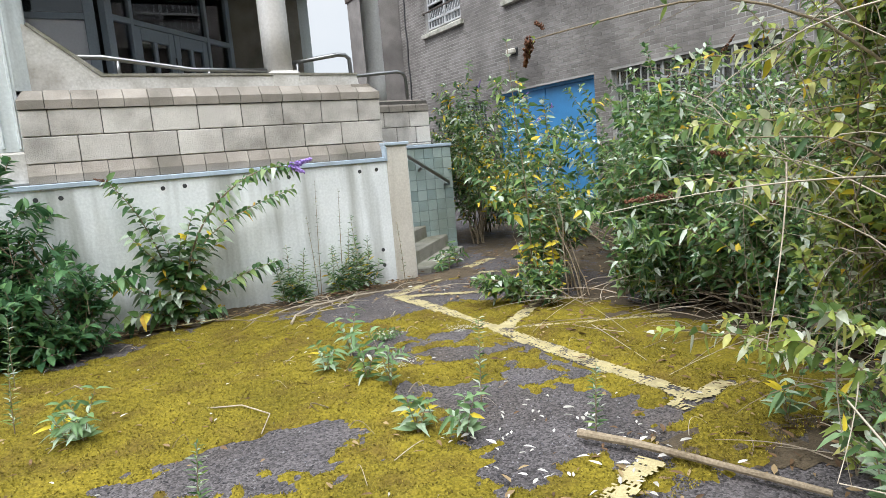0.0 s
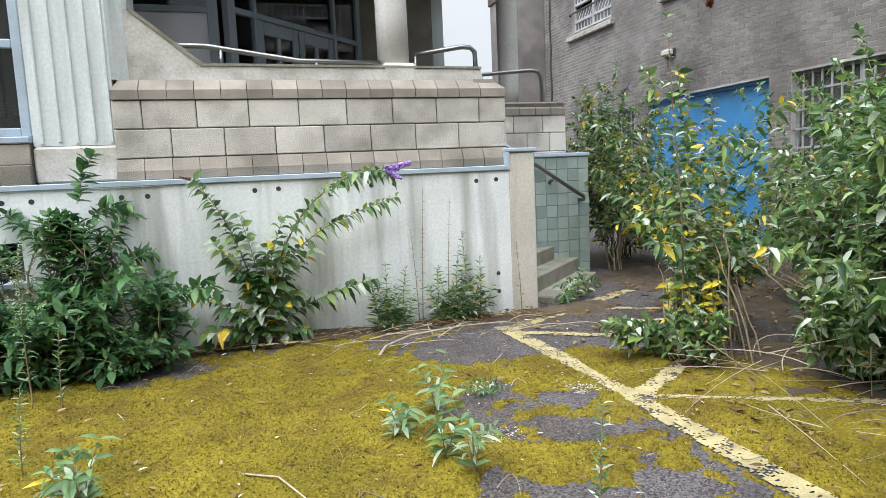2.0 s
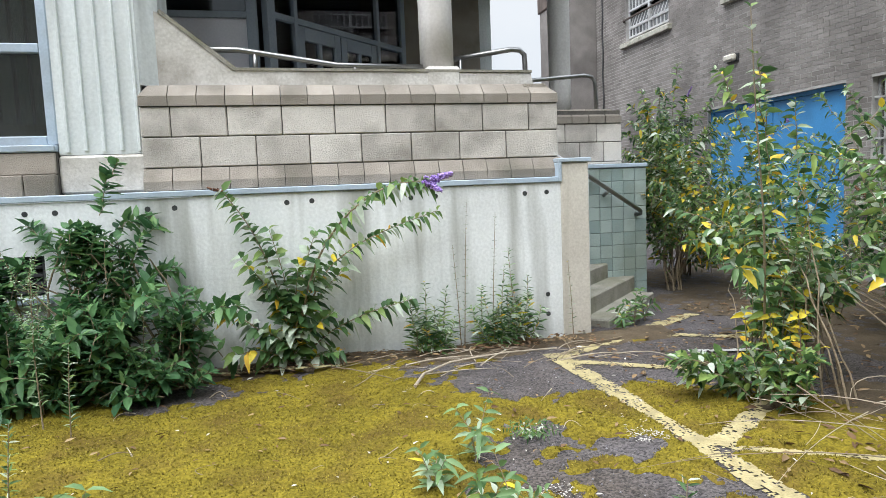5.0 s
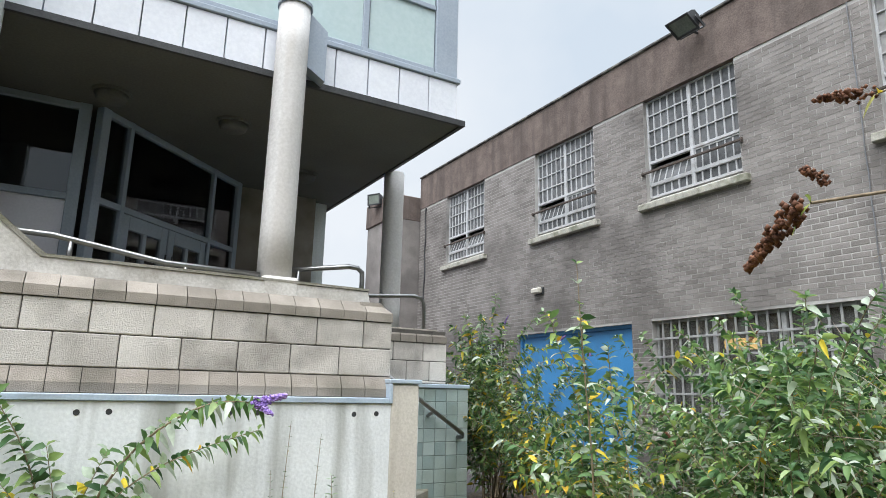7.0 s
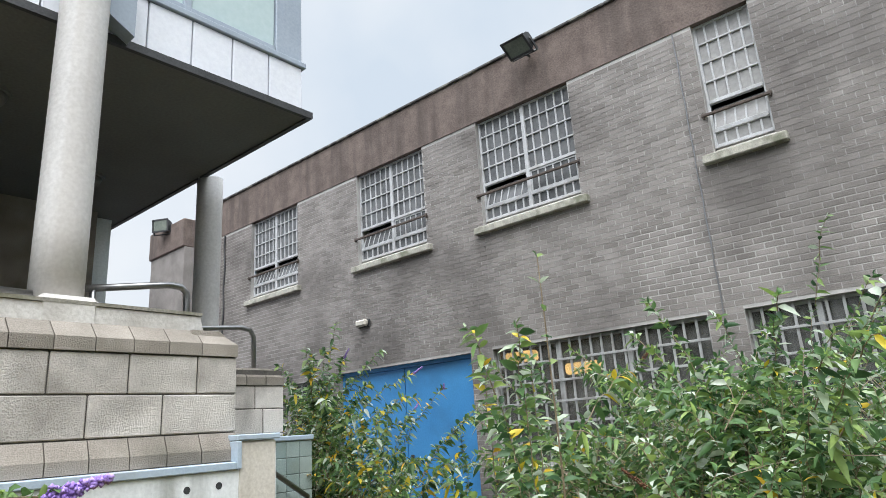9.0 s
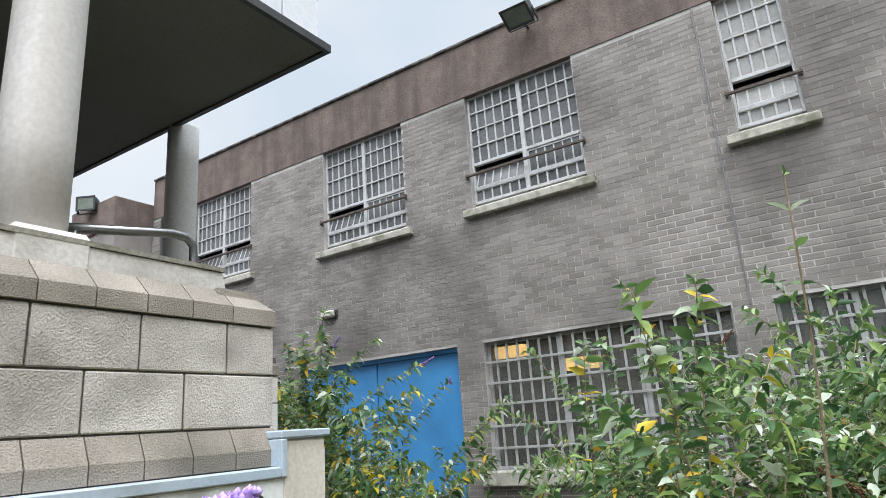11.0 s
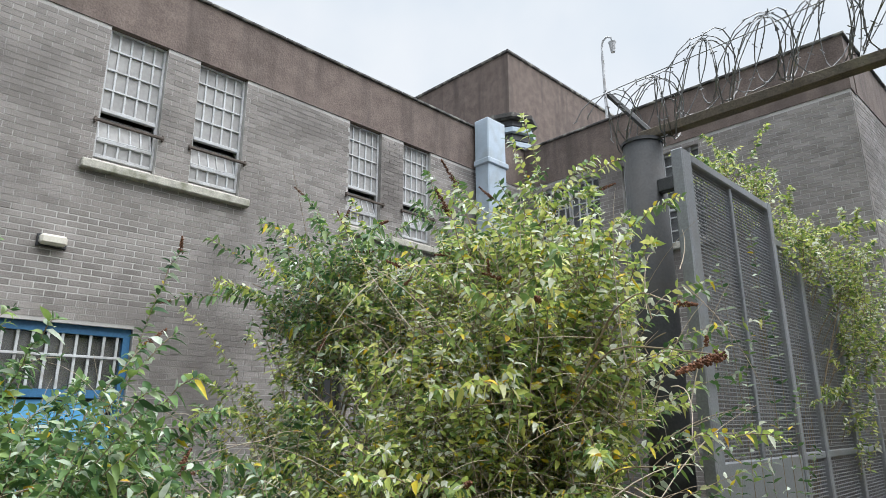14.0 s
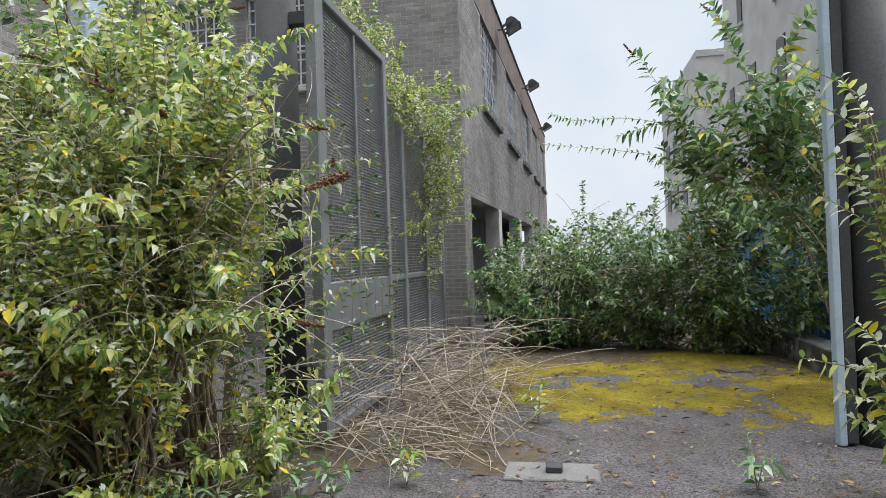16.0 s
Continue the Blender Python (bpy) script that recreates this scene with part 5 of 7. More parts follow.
for c in range(3):
    pts = []
    turns = 21
    for i in range(turns * 16):
        a = 2 * math.pi * i / 16
        u = i / (turns * 16)
        r = 0.29 + 0.10 * noise.noise((u * 23, c * 5.0, 0.3))
        x = 3.35 - 4.9 * u + 0.12 * math.sin(a * 0.5 + c)
        pts.append((x + 0.16 * math.cos(a + c), -0.40 + r * math.cos(a) * (1 if c else -1) + 0.12 * noise.noise((u * 13, 4.0, c)), 4.40 - 0.16 * (u < 0.14) + r * math.sin(a) + 0.05 * noise.noise((u * 20, 1.0, c))))
    part("coil", Shape().tube(pts, 0.005, 4), M_WIRE, rz)
    s = Shape()
    for p in pts[::2]:
        v = Vector(p)
        d = Vector((rnd.uniform(-1, 1), rnd.uniform(-1, 1), rnd.uniform(-1, 1))).normalized() * 0.028
        s.tube([v - d, v + d], 0.0045, 3)
    tagged(part("barb_row", s, M_WIRE, rz), kind="stuff")
part("strand", Shape().tube([(3.3, -0.41, 4.6), (2.0, -0.41, 4.62), (0.72, -0.41, 4.66), (-1.0, -0.41, 4.72), (-1.6, -0.41, 4.7)], 0.005, 4), M_WIRE, rz)

ha = thing("hatch", "square concrete access cover with an iron box", "hatch", 0.85, 0.29, 0)
part("slab", Shape().soft(0.54, 1.165, 0.11, 0.46, -0.02, 0.018, 0.008), M_HATCH, ha)
part("iron_box", Shape().soft(0.78, 0.89, 0.24, 0.34, 0.018, 0.065, 0.008), M_DARK_METAL, ha)


# ---- moss, lines and litter on the ground ----
PAINTED = [(2.68, 6.1, 2.70, 2.2, 0.072), (2.74, 4.1, 3.55, 4.62, 0.075), (2.8, 4.05, 3.9, 3.42, 0.04), (2.5, 2.2, 3.0, 2.25, 0.06), (2.70, 5.98, 4.6, 7.0, 0.07), (2.75, 5.80, 4.0, 4.95, 0.05)]


def moss_mask(x, y):
    v = noise.noise((x * 0.75, y * 0.75, 5.0)) + 0.5 * noise.noise((x * 2.1, y * 2.1, 9.0)) + 0.40 * noise.noise((x * 6, y * 6, 2.0)) + 0.26 * noise.noise((x * 14, y * 14, 2.0))
    v += 0.36
    for ax, ay, bx, by, hw in PAINTED:
        ux, uy = bx - ax, by - ay
        k = max(0.0, min(1.0, ((x - ax) * ux + (y - ay) * uy) / (ux * ux + uy * uy)))
        v -= 1.6 * max(0.0, min(1.0, 1.25 - math.hypot(x - ax - k * ux, y - ay - k * uy) / hw))
    for cx, cy, rx, ry, w in BARE:
        d = ((x - cx) / rx) ** 2 + ((y - cy) / ry) ** 2
        v -= w * math.exp(-d * 1.6)
    return v


BARE = [(0.58, 3.15, 0.85, 0.55, 1.15), (1.9, 2.5, 0.42, 0.6, 1.1), (2.25, 5.45, 0.45, 0.35, 1.2), (3.5, 5.5, 1.1, 0.9, 1.5), (2.35, 4.25, 0.25, 0.2, 0.7), (1.55, 3.45, 0.22, 0.25, 0.6), (1.5, 5.0, 2.6, 0.9, -0.35), (0.2, 4.6, 1.2, 0.9, -0.35), (2.0, 3.4, 0.5, 0.6, -0.4), (5.2, 5.5, 1.5, 4.5, 1.6), (1.0, 6.5, 2.6, 0.12, 0.6), (3.6, 7.5, 1.2, 1.3, 1.5), (0.8, 4.9, 0.3, 0.1, 0.5), (1.2, 5.25, 0.25, 0.1, 0.5)]


def moss_sheet(name, x0, x1, y0, y1, step, label, floor=0.0):
    nx, ny = int((x1 - x0) / step), int((y1 - y0) / step)
    s = Shape()
    val, idx = {}, {}
    for j in range(ny + 1):
        for i in range(nx + 1):
            e = min(i, nx - i, j, ny - j) * step
            val[i, j] = moss_mask(x0 + i * step, y0 + j * step) - floor - 1.4 * max(0.0, 1.0 - e / 0.7)
    for (i, j), v in val.items():
        if max(val.get((i + a, j + b), -1) for a in (-1, 0, 1) for b in (-1, 0, 1)) > 0:
            x, y = x0 + i * step, y0 + j * step
            h = hump(x, y) + (-0.012 if v <= 0 else 0.004 + 0.020 * min(v * 2.2, 1.0) + 0.015 * noise.noise((x * 13, y * 13, 0.0)) + 0.007 * noise.noise((x * 45, y * 45, 0.0)))
            idx[i, j] = len(s.v)
            s.v.append((x, y, h))
    for j in range(ny):
        for i in range(nx):
            q = [(i, j), (i + 1, j), (i + 1, j + 1), (i, j + 1)]
            if all(c in idx for c in q) and max(val[c] for c in q) > 0:
                s.f.append(tuple(idx[c] for c in q))
    me = s.mesh(name, M_MOSS, True)
    ob = tagged(new(name, me), label, "moss", "", "stuff")
    return ob, val


moss_sheet("moss", -4.2, 4.6, 1.2, 6.95, 0.025, "thick yellow-green moss cushions over the asphalt")
BARE_KEEP = BARE
BARE = [(0.9, -0.6, 2.5, 1.0, 1.2), (2.2, -2.5, 0.8, 2.5, 1.0)]
moss_sheet("moss", -3.5, 2.4, -5.5, -0.2, 0.05, "wet yellow-green moss beyond the gate", 0.06)
BARE = BARE_KEEP


def line(name, x0, y0, x1, y1, width, mat, label, wear=0.0, lift=0.006):
    """A worn painted line: small flakes left out where it has rubbed away."""
    ln = math.hypot(x1 - x0, y1 - y0)
    dx, dy = (x1 - x0) / ln, (y1 - y0) / ln
    n, k = max(int(ln / 0.012), 1), max(int(width / 0.011), 2)
    s = Shape()
    P = lambda i, j: (x0 + dx * ln * i / n - dy * width * (j / k - 0.5), y0 + dy * ln * i / n + dx * width * (j / k - 0.5))
    for i in range(n):
        for j in range(k):
            cx, cy = P(i + 0.5, j + 0.5)
            edge = 0.30 if j in (0, k - 1) else 0.15 if j in (1, k - 2) else 0.0
            if noise.noise((cx * 9, cy * 9, 4.0)) * 0.7 + noise.noise((cx * 55, cy * 55, 4.0)) * 0.85 + 0.33 - wear - edge < 0:
                continue
            b = len(s.v)
            for q in ((i, j), (i + 1, j), (i + 1, j + 1), (i, j + 1)):
                x, y = P(*q)
                s.v.append((x, y, hump(x, y) + lift))
            s.f.append((b, b + 1, b + 2, b + 3))
    me = s.mesh(name, mat)
    return tagged(new(name, me), label, "road marking", "yard markings", "structure")


YL = "worn yellow painted line on the asphalt, flaking"
line("road_line", 2.68, 6.1, 2.70, 2.2, 0.160, M_YELLOW, YL, 0.07, 0.007)
line("road_line", 2.70, 5.98, 4.6, 7.0, 0.16, M_YELLOW, YL, 0.10, 0.007)
line("road_line", 3.5, 6.5, 4.9, 5.75, 0.12, M_YELLOW, YL, 0.06, 0.0065)
line("road_line", 2.75, 5.80, 4.0, 4.95, 0.11, M_YELLOW, YL, 0.06, 0.0075)
line("road_line", 2.76, 4.1, 3.55, 4.62, 0.16, M_YELLOW, YL, 0.08, 0.0075)
line("road_line", 2.8, 4.05, 3.9, 3.42, 0.09, M_YELLOW, YL, 0.04, 0.010)
line("road_line", 2.5, 2.2, 3.0, 2.25, 0.14, M_YELLOW, YL, 0.08, 0.010)
line("road_line", -0.2, 6.36, 1.0, 6.24, 0.06, M_YELLOW, YL, 0.05, 0.05)
line("road_line", 3.7, 5.75, 4.4, 5.5, 0.08, M_WHITE_LINE, "worn white painted mark on the asphalt", 0.0, 0.016)
line("road_line", 1.5, 1.7, 1.95, 1.85, 0.13, M_YELLOW, YL, 0.1, 0.034)


def litter_sheet(label, x0, x1, y0, y1, seed, lift=0.003):
    """A ragged-edged layer of dark soil and rotting leaves."""
    step = 0.06
    nx, ny = int((x1 - x0) / step), int((y1 - y0) / step)
    s, idx = Shape(), {}
    for j in range(ny + 1):
        for i in range(nx + 1):
            x, y = x0 + i * step, y0 + j * step
            e = min(x - x0, x1 - x, y - y0, y1 - y)
            if e + 0.8 * noise.noise((x * 1.3, y * 1.3, seed)) + 0.4 * noise.noise((x * 5, y * 5, seed)) > 0.38:
                idx[i, j] = len(s.v)
                s.v.append((x, y, hump(x, y) + lift + 0.014 * noise.noise((x * 9, y * 9, seed))))
    for j in range(ny):
        for i in range(nx):
            q = [(i, j), (i + 1, j), (i + 1, j + 1), (i, j + 1)]
            if all(c in idx for c in q):
                s.f.append(tuple(idx[c] for c in q))
    return tagged(new("leaf_litter", s.mesh("leaf_litter", M_SOIL, True)), label, "litter", "", "stuff")


litter_sheet("dark leaf litter under the shrubs by the brick wall", 3.1, 8.4, -0.2, 4.9, 1.0, 0.006)
litter_sheet("dark leaf litter before the blue door", 4.3, 8.4, 4.6, 11.0, 2.0)
litter_sheet("dark leaf litter under the gate thicket", 1.9, 6.5, -1.2, 2.3, 3.0)
litter_sheet("dark leaf litter along the gate leaf", 0.9, 2.7, -5.2, 0.6, 4.0, 0.004)
# Litter drawn out towards the gate; its dark colour deepens the lane's shade.
litter_sheet("dark leaf litter under the lane's thicket, widened to darken the shaded ground", -3.4, 2.3, -8.5, -3.0, 5.0, 0.012)

soil = Shape()
for j in range(30):
    for i in range(160):
        x, y = -4.0 + i * 0.05, 6.53 - j * 0.02
        soil.v.append((x, y, hump(x, y) + 0.055 * max(0.0, 1 - j / 22 + 0.5 * noise.noise((x * 2.0, y * 3, 7))) - 0.012 + 0.012 * noise.noise((x * 12, y * 12, 3))))
soil.f = [(j * 160 + i, (j + 1) * 160 + i, (j + 1) * 160 + i + 1, j * 160 + i + 1) for j in range(29) for i in range(159)]
tagged(part("leaf_litter", soil, M_SOIL, None, "", True), "dark leaf litter banked along the plinth wall", "litter", "", "stuff")


# ---- plants ----
def leaf_arrays(base, way, up, length, width, fold=0.25, droop=0.3):
    """Arrays of folded, curved lance-shaped leaves: base points, directions, up vectors (n x 3), lengths and widths (n)."""
    way = way / np.linalg.norm(way, axis=1, keepdims=True)
    side = np.cross(way, up)
    side /= np.linalg.norm(side, axis=1, keepdims=True) + 1e-9
    up2 = np.cross(side, way)
    n = len(base)
    L, W = length[:, None], width[:, None]
    vary = 0.35 + 1.3 * np.abs(np.sin(np.arange(n) * 12.9898))[:, None]
    d = np.array([0, 0, -1.0])
    rib = lambda k: base + way * L * k + d * L * droop * vary * 0.62 * k * k
    edge = lambda k, w, s: rib(k) + side * W * w * s + up2 * W * fold * 2 * w
    v = np.stack([base, edge(0.27, 0.43, 1), rib(0.27), edge(0.27, 0.43, -1), edge(0.62, 0.36, 1), rib(0.62), edge(0.62, 0.36, -1), rib(1.0)], 1)
    f = np.array([[0, 2, 1], [0, 3, 2], [1, 2, 5], [1, 5, 4], [2, 3, 6], [2, 6, 5], [4, 5, 7], [5, 6, 7]])
    return v.reshape(-1, 3), (f[None] + 8 * np.arange(n)[:, None, None]).reshape(-1, 3)


def raw_mesh(name, v, f, mat, smooth=False):
    me = bpy.data.meshes.new(name)
    me.vertices.add(len(v))
    me.vertices.foreach_set("co", np.asarray(v, np.float32).ravel())
    k = f.shape[1]
    me.loops.add(f.size)
    me.loops.foreach_set("vertex_index", f.astype(np.int32).ravel())
    me.polygons.add(len(f))
    me.polygons.foreach_set("loop_start", np.arange(0, f.size, k, dtype=np.int32))
    me.materials.append(mat)
    me.update(calc_edges=True)
    if smooth:
        me.polygons.foreach_set("use_smooth", np.ones(len(f), bool))
    return me


def tubes(paths, radii, sides=3):
    """Many thin tubes at once: paths n x k x 3, radii n x k."""
    n, k, _ = paths.shape
    d = np.gradient(paths, axis=1)
    d /= np.linalg.norm(d, axis=2, keepdims=True) + 1e-9
    ref = np.where(np.abs(d[..., 2:3]) < 0.9, np.array([0, 0, 1.0]), np.array([1.0, 0, 0]))
    u = np.cross(d, ref)
    u /= np.linalg.norm(u, axis=2, keepdims=True) + 1e-9
    w = np.cross(d, u)
    a = 2 * np.pi * np.arange(sides) / sides
    v = paths[:, :, None] + radii[:, :, None, None] * (u[:, :, None] * np.cos(a)[:, None] + w[:, :, None] * np.sin(a)[:, None])
    i = np.arange(k - 1)[:, None] * sides + np.arange(sides)[None]
    j = np.arange(k - 1)[:, None] * sides + (np.arange(sides)[None] + 1) % sides
    q = np.stack([i, j, j + sides, i + sides], -1).reshape(-1, 4)
    f = (q[None] + (n and np.arange(n)[:, None, None] * k * sides)).reshape(-1, 4)
    return v.reshape(-1, 3), f


def bezier(a, b, c, k):
    t = np.linspace(0, 1, k)[None, :, None]
    return (1 - t) ** 2 * a[:, None] + 2 * t * (1 - t) * b[:, None] + t ** 2 * c[:, None]


def child_mesh(name, me, parent, label=""):
    ob = new(name, me)
    ob.parent = parent
    ob.matrix_parent_inverse = parent.matrix_world.inverted()
    if label:
        tagged(ob, label)
    return ob


def shrub(label, feet, lobes, mat, seed, leaf=(0.095, 0.026), pairs=7, twig=0.36, yellow=0.03, spikes=0, spike_mat=None, stems_per_lobe=5, category="shrub", name="shrub", group="", stem_mat=None, stem_r=0.012, droop=0.3, spread=0.9, lift=0.2, sprays=0, spray_len=0.8, spray_up=0.5, tumble=0.6):
    """A shrub of arching stems from its feet to lobes (x, y, z, rx, ry, rz, twigs); every twig carries pairs of pointed leaves."""
    g = np.random.default_rng(seed)
    feet = np.array(feet, float)
    t = thing(name, label, category, *feet[0], group)
    ends, starts = [], []
    s_a, s_b, s_c = [], [], []
    for lx, ly, lz, rx, ry, rz, n in lobes:
        c, r = np.array([lx, ly, lz]), np.array([rx, ry, rz])
        p = g.normal(size=(n, 3))
        p /= np.linalg.norm(p, axis=1, keepdims=True)
        p *= (g.random((n, 1)) ** 0.45) * g.uniform(0.85, 1.12, (n, 1))
        e = c + p * r
        e[:, 2] = np.maximum(e[:, 2], 0.05)
        foot = feet[np.argmin(np.linalg.norm(feet[:, :2] - c[:2], axis=1))]
        out = e - (0.6 * (c - np.array([0, 0, rz * 0.7])) + 0.4 * foot)
        out /= np.linalg.norm(out, axis=1, keepdims=True) + 1e-9
        out += g.normal(size=out.shape) * 0.35 + np.array([0, 0, lift])
        out /= np.linalg.norm(out, axis=1, keepdims=True)
        starts.append(e - out * twig * g.uniform(0.7, 1.3, (n, 1)))
        ends.append(e)
        for _ in range(stems_per_lobe):
            f = feet[g.integers(len(feet))] + np.array([g.normal() * 0.08, g.normal() * 0.08, 0])
            q = c + (g.random(3) * 2 - 1) * r * 0.75
            s_a.append(f)
            s_b.append(np.array([f[0] * 0.6 + q[0] * 0.4, f[1] * 0.6 + q[1] * 0.4, f[2] + (q[2] - f[2]) * 0.85]))
            s_c.append(q)
    tips = []
    for _ in range(sprays):
        lx, ly, lz, rx, ry, rz, n = lobes[g.integers(len(lobes))]
        d = g.normal(size=3)
        d[2] = abs(d[2]) * 0.8
        d /= np.linalg.norm(d)
        a0 = np.array([lx, ly, lz]) + d * np.array([rx, ry, rz]) * 0.75
        ln = spray_len * g.uniform(0.5, 1.2)
        b0 = a0 + (d * 0.6 + np.array([0, 0, spray_up])) * ln * 0.6
        c0 = a0 + d * ln + np.array([0, 0, (spray_up - 0.25) * ln])
        q = bezier(a0[None], b0[None], c0[None], 5)[0]
        starts.append(q[:-1])
        ends.append(q[1:])
        tips.append((q[-1], q[-1] - q[-2]))
    starts, ends = np.concatenate(starts), np.concatenate(ends)
    starts[:, 2] = np.maximum(starts[:, 2], 0.02)
    n = len(ends)
    mid = (starts + ends) / 2 + np.array([0, 0, 0.05]) + g.normal(size=(n, 3)) * 0.02
    tp = bezier(starts, mid, ends, 4)
    tv, tf = tubes(tp, np.linspace(0.0045, 0.0018, 4)[None].repeat(n, 0))
    sa, sb, sc = np.array(s_a), np.array(s_b), np.array(s_c)
    sp = bezier(sa, sb, sc, 9)
    sp[:, 1:-1] += g.normal(size=sp[:, 1:-1].shape) * 0.015
    sv, sf = tubes(sp, np.linspace(stem_r, stem_r * 0.3, 9)[None].repeat(len(sa), 0), 5)
    tagged(child_mesh("branching", raw_mesh("branching", np.concatenate([tv, sv]), np.concatenate([tf, sf + len(tv)]), stem_mat or M_STEM), t), kind="stuff")
    # opposite leaf pairs, turned a quarter from pair to pair
    k = np.linspace(0.12, 1.0, pairs)
    pos = (1 - k)[None, :, None] ** 2 * starts[:, None] + 2 * (k * (1 - k))[None, :, None] * mid[:, None] + k[None, :, None] ** 2 * ends[:, None]
    ax = ends - starts
    ax /= np.linalg.norm(ax, axis=1, keepdims=True) + 1e-9
    s1 = np.cross(ax, np.array([0.13, 0.27, 0.95]))
    s1 /= np.linalg.norm(s1, axis=1, keepdims=True) + 1e-9
    s2 = np.cross(ax, s1)
    base, way, size = [], [], []
    for j in range(pairs):
        a = g.uniform(0, 6.28, n) if j == 0 else a + np.pi / 2 + g.normal(size=n) * 0.3
        for sgn in (1, -1):
            dr = sgn * (s1 * np.cos(a)[:, None] + s2 * np.sin(a)[:, None]) * spread + ax * (0.45 + 0.5 * k[j]) + g.normal(size=(n, 3)) * 0.32
            base.append(pos[:, j])
            way.append(dr)
            size.append(g.uniform(0.65, 1.25, n) * (1.0 - 0.45 * max(0.0, k[j] - 0.7) / 0.3))
    base, way, size = np.concatenate(base), np.concatenate(way), np.concatenate(size)
    up = np.array([0, 0, 1.0]) + g.normal(size=base.shape) * tumble
    keep = g.random(len(base)) < 0.93
    base, way, size, up = base[keep], way[keep], size[keep], up[keep]
    yel = g.random(len(base)) < yellow
    for sel, m, nm in ((~yel, mat, "crown"), (yel, M_LEAF_YELLOW, "yellow_leaves")):
        if sel.sum():
            v, f = leaf_arrays(base[sel], way[sel], up[sel], leaf[0] * size[sel], leaf[1] * size[sel] * g.uniform(0.85, 1.2, sel.sum()), 0.22, droop)
            child_mesh(nm, raw_mesh(nm, v, f, m), t, "scattered yellow autumn leaves" if nm != "crown" else "")
    for i in range(spikes):
        q, d = tips[i % len(tips)] if tips else (ends[g.integers(n)], np.array([0, 0, 0.1]))
        d = d / (np.linalg.norm(d) + 1e-9) * g.uniform(0.10, 0.18) + np.array([g.normal() * 0.03, g.normal() * 0.03, 0])
        flower_spike(t, q, q + d, 0.017, spike_mat or M_SEED, int(g.integers(1 << 30)))
    return t


def flower_spike(parent, a, b, r, mat, seed, n=150):
    """A dense tapering spike of small blobs from a to b."""
    g = np.random.default_rng(seed)
    a, b = np.array(a, float), np.array(b, float)
    u = g.random(n)
    ring = g.normal(size=(n, 3))
    ring /= np.linalg.norm(ring, axis=1, keepdims=True)
    c = a + (b - a) * u[:, None] + ring * (r * (1.05 - 0.75 * u) * (0.75 + 0.35 * np.sin(u * 40)))[:, None]
    h = r * g.uniform(0.22, 0.42, n)[:, None, None]
    o = np.array([[1, 0, 0], [-1, 0, 0], [0, 1, 0], [0, -1, 0], [0, 0, 1], [0, 0, -1]], float)
    v = (c[:, None] + o[None] * h).reshape(-1, 3)
    f = np.array([[0, 2, 4], [2, 1, 4], [1, 3, 4], [3, 0, 4], [2, 0, 5], [1, 2, 5], [3, 1, 5], [0, 3, 5]])
    f = (f[None] + 6 * np.arange(n)[:, None, None]).reshape(-1, 3)
    nm = "blossom" if mat == M_FLOWER else "seed_head"
    return child_mesh(nm, raw_mesh(nm, v, f, mat), parent, "purple blossom spike" if mat == M_FLOWER else "dry brown seed head")


shrub("dense dark green broad-leaved shrub leaning on the plinth wall", [(-0.6, 6.25, 0), (-0.2, 6.25, 0), (-1.2, 6.2, 0)],
      [(-0.62, 6.2, 0.72, 0.38, 0.22, 0.36, 62), (-0.15, 6.2, 0.50, 0.30, 0.22, 0.24, 36), (-0.7, 6.0, 0.42, 0.45, 0.28, 0.30, 64), (-1.25, 6.1, 0.45, 0.40, 0.3, 0.30, 48), (-0.72, 6.25, 1.12, 0.32, 0.14, 0.24, 34), (-1.35, 6.2, 1.0, 0.35, 0.16, 0.18, 30), (-0.4, 5.95, 0.20, 0.50, 0.26, 0.18, 60), (-1.2, 5.9, 0.22, 0.55, 0.28, 0.2, 50), (-2.4, 6.1, 0.6, 0.7, 0.3, 0.5, 60)], M_LEAF_DARK, 1, (0.125, 0.058), 6, 0.30, 0.0, tumble=0.22, droop=0.12, spread=1.6, lift=0.3, sprays=20, spray_len=0.5, spray_up=0.35)
WS_ = thing("shrub", "leggy shrub with arching stems against the white wall", "shrub", 0.66, 6.45, 0)


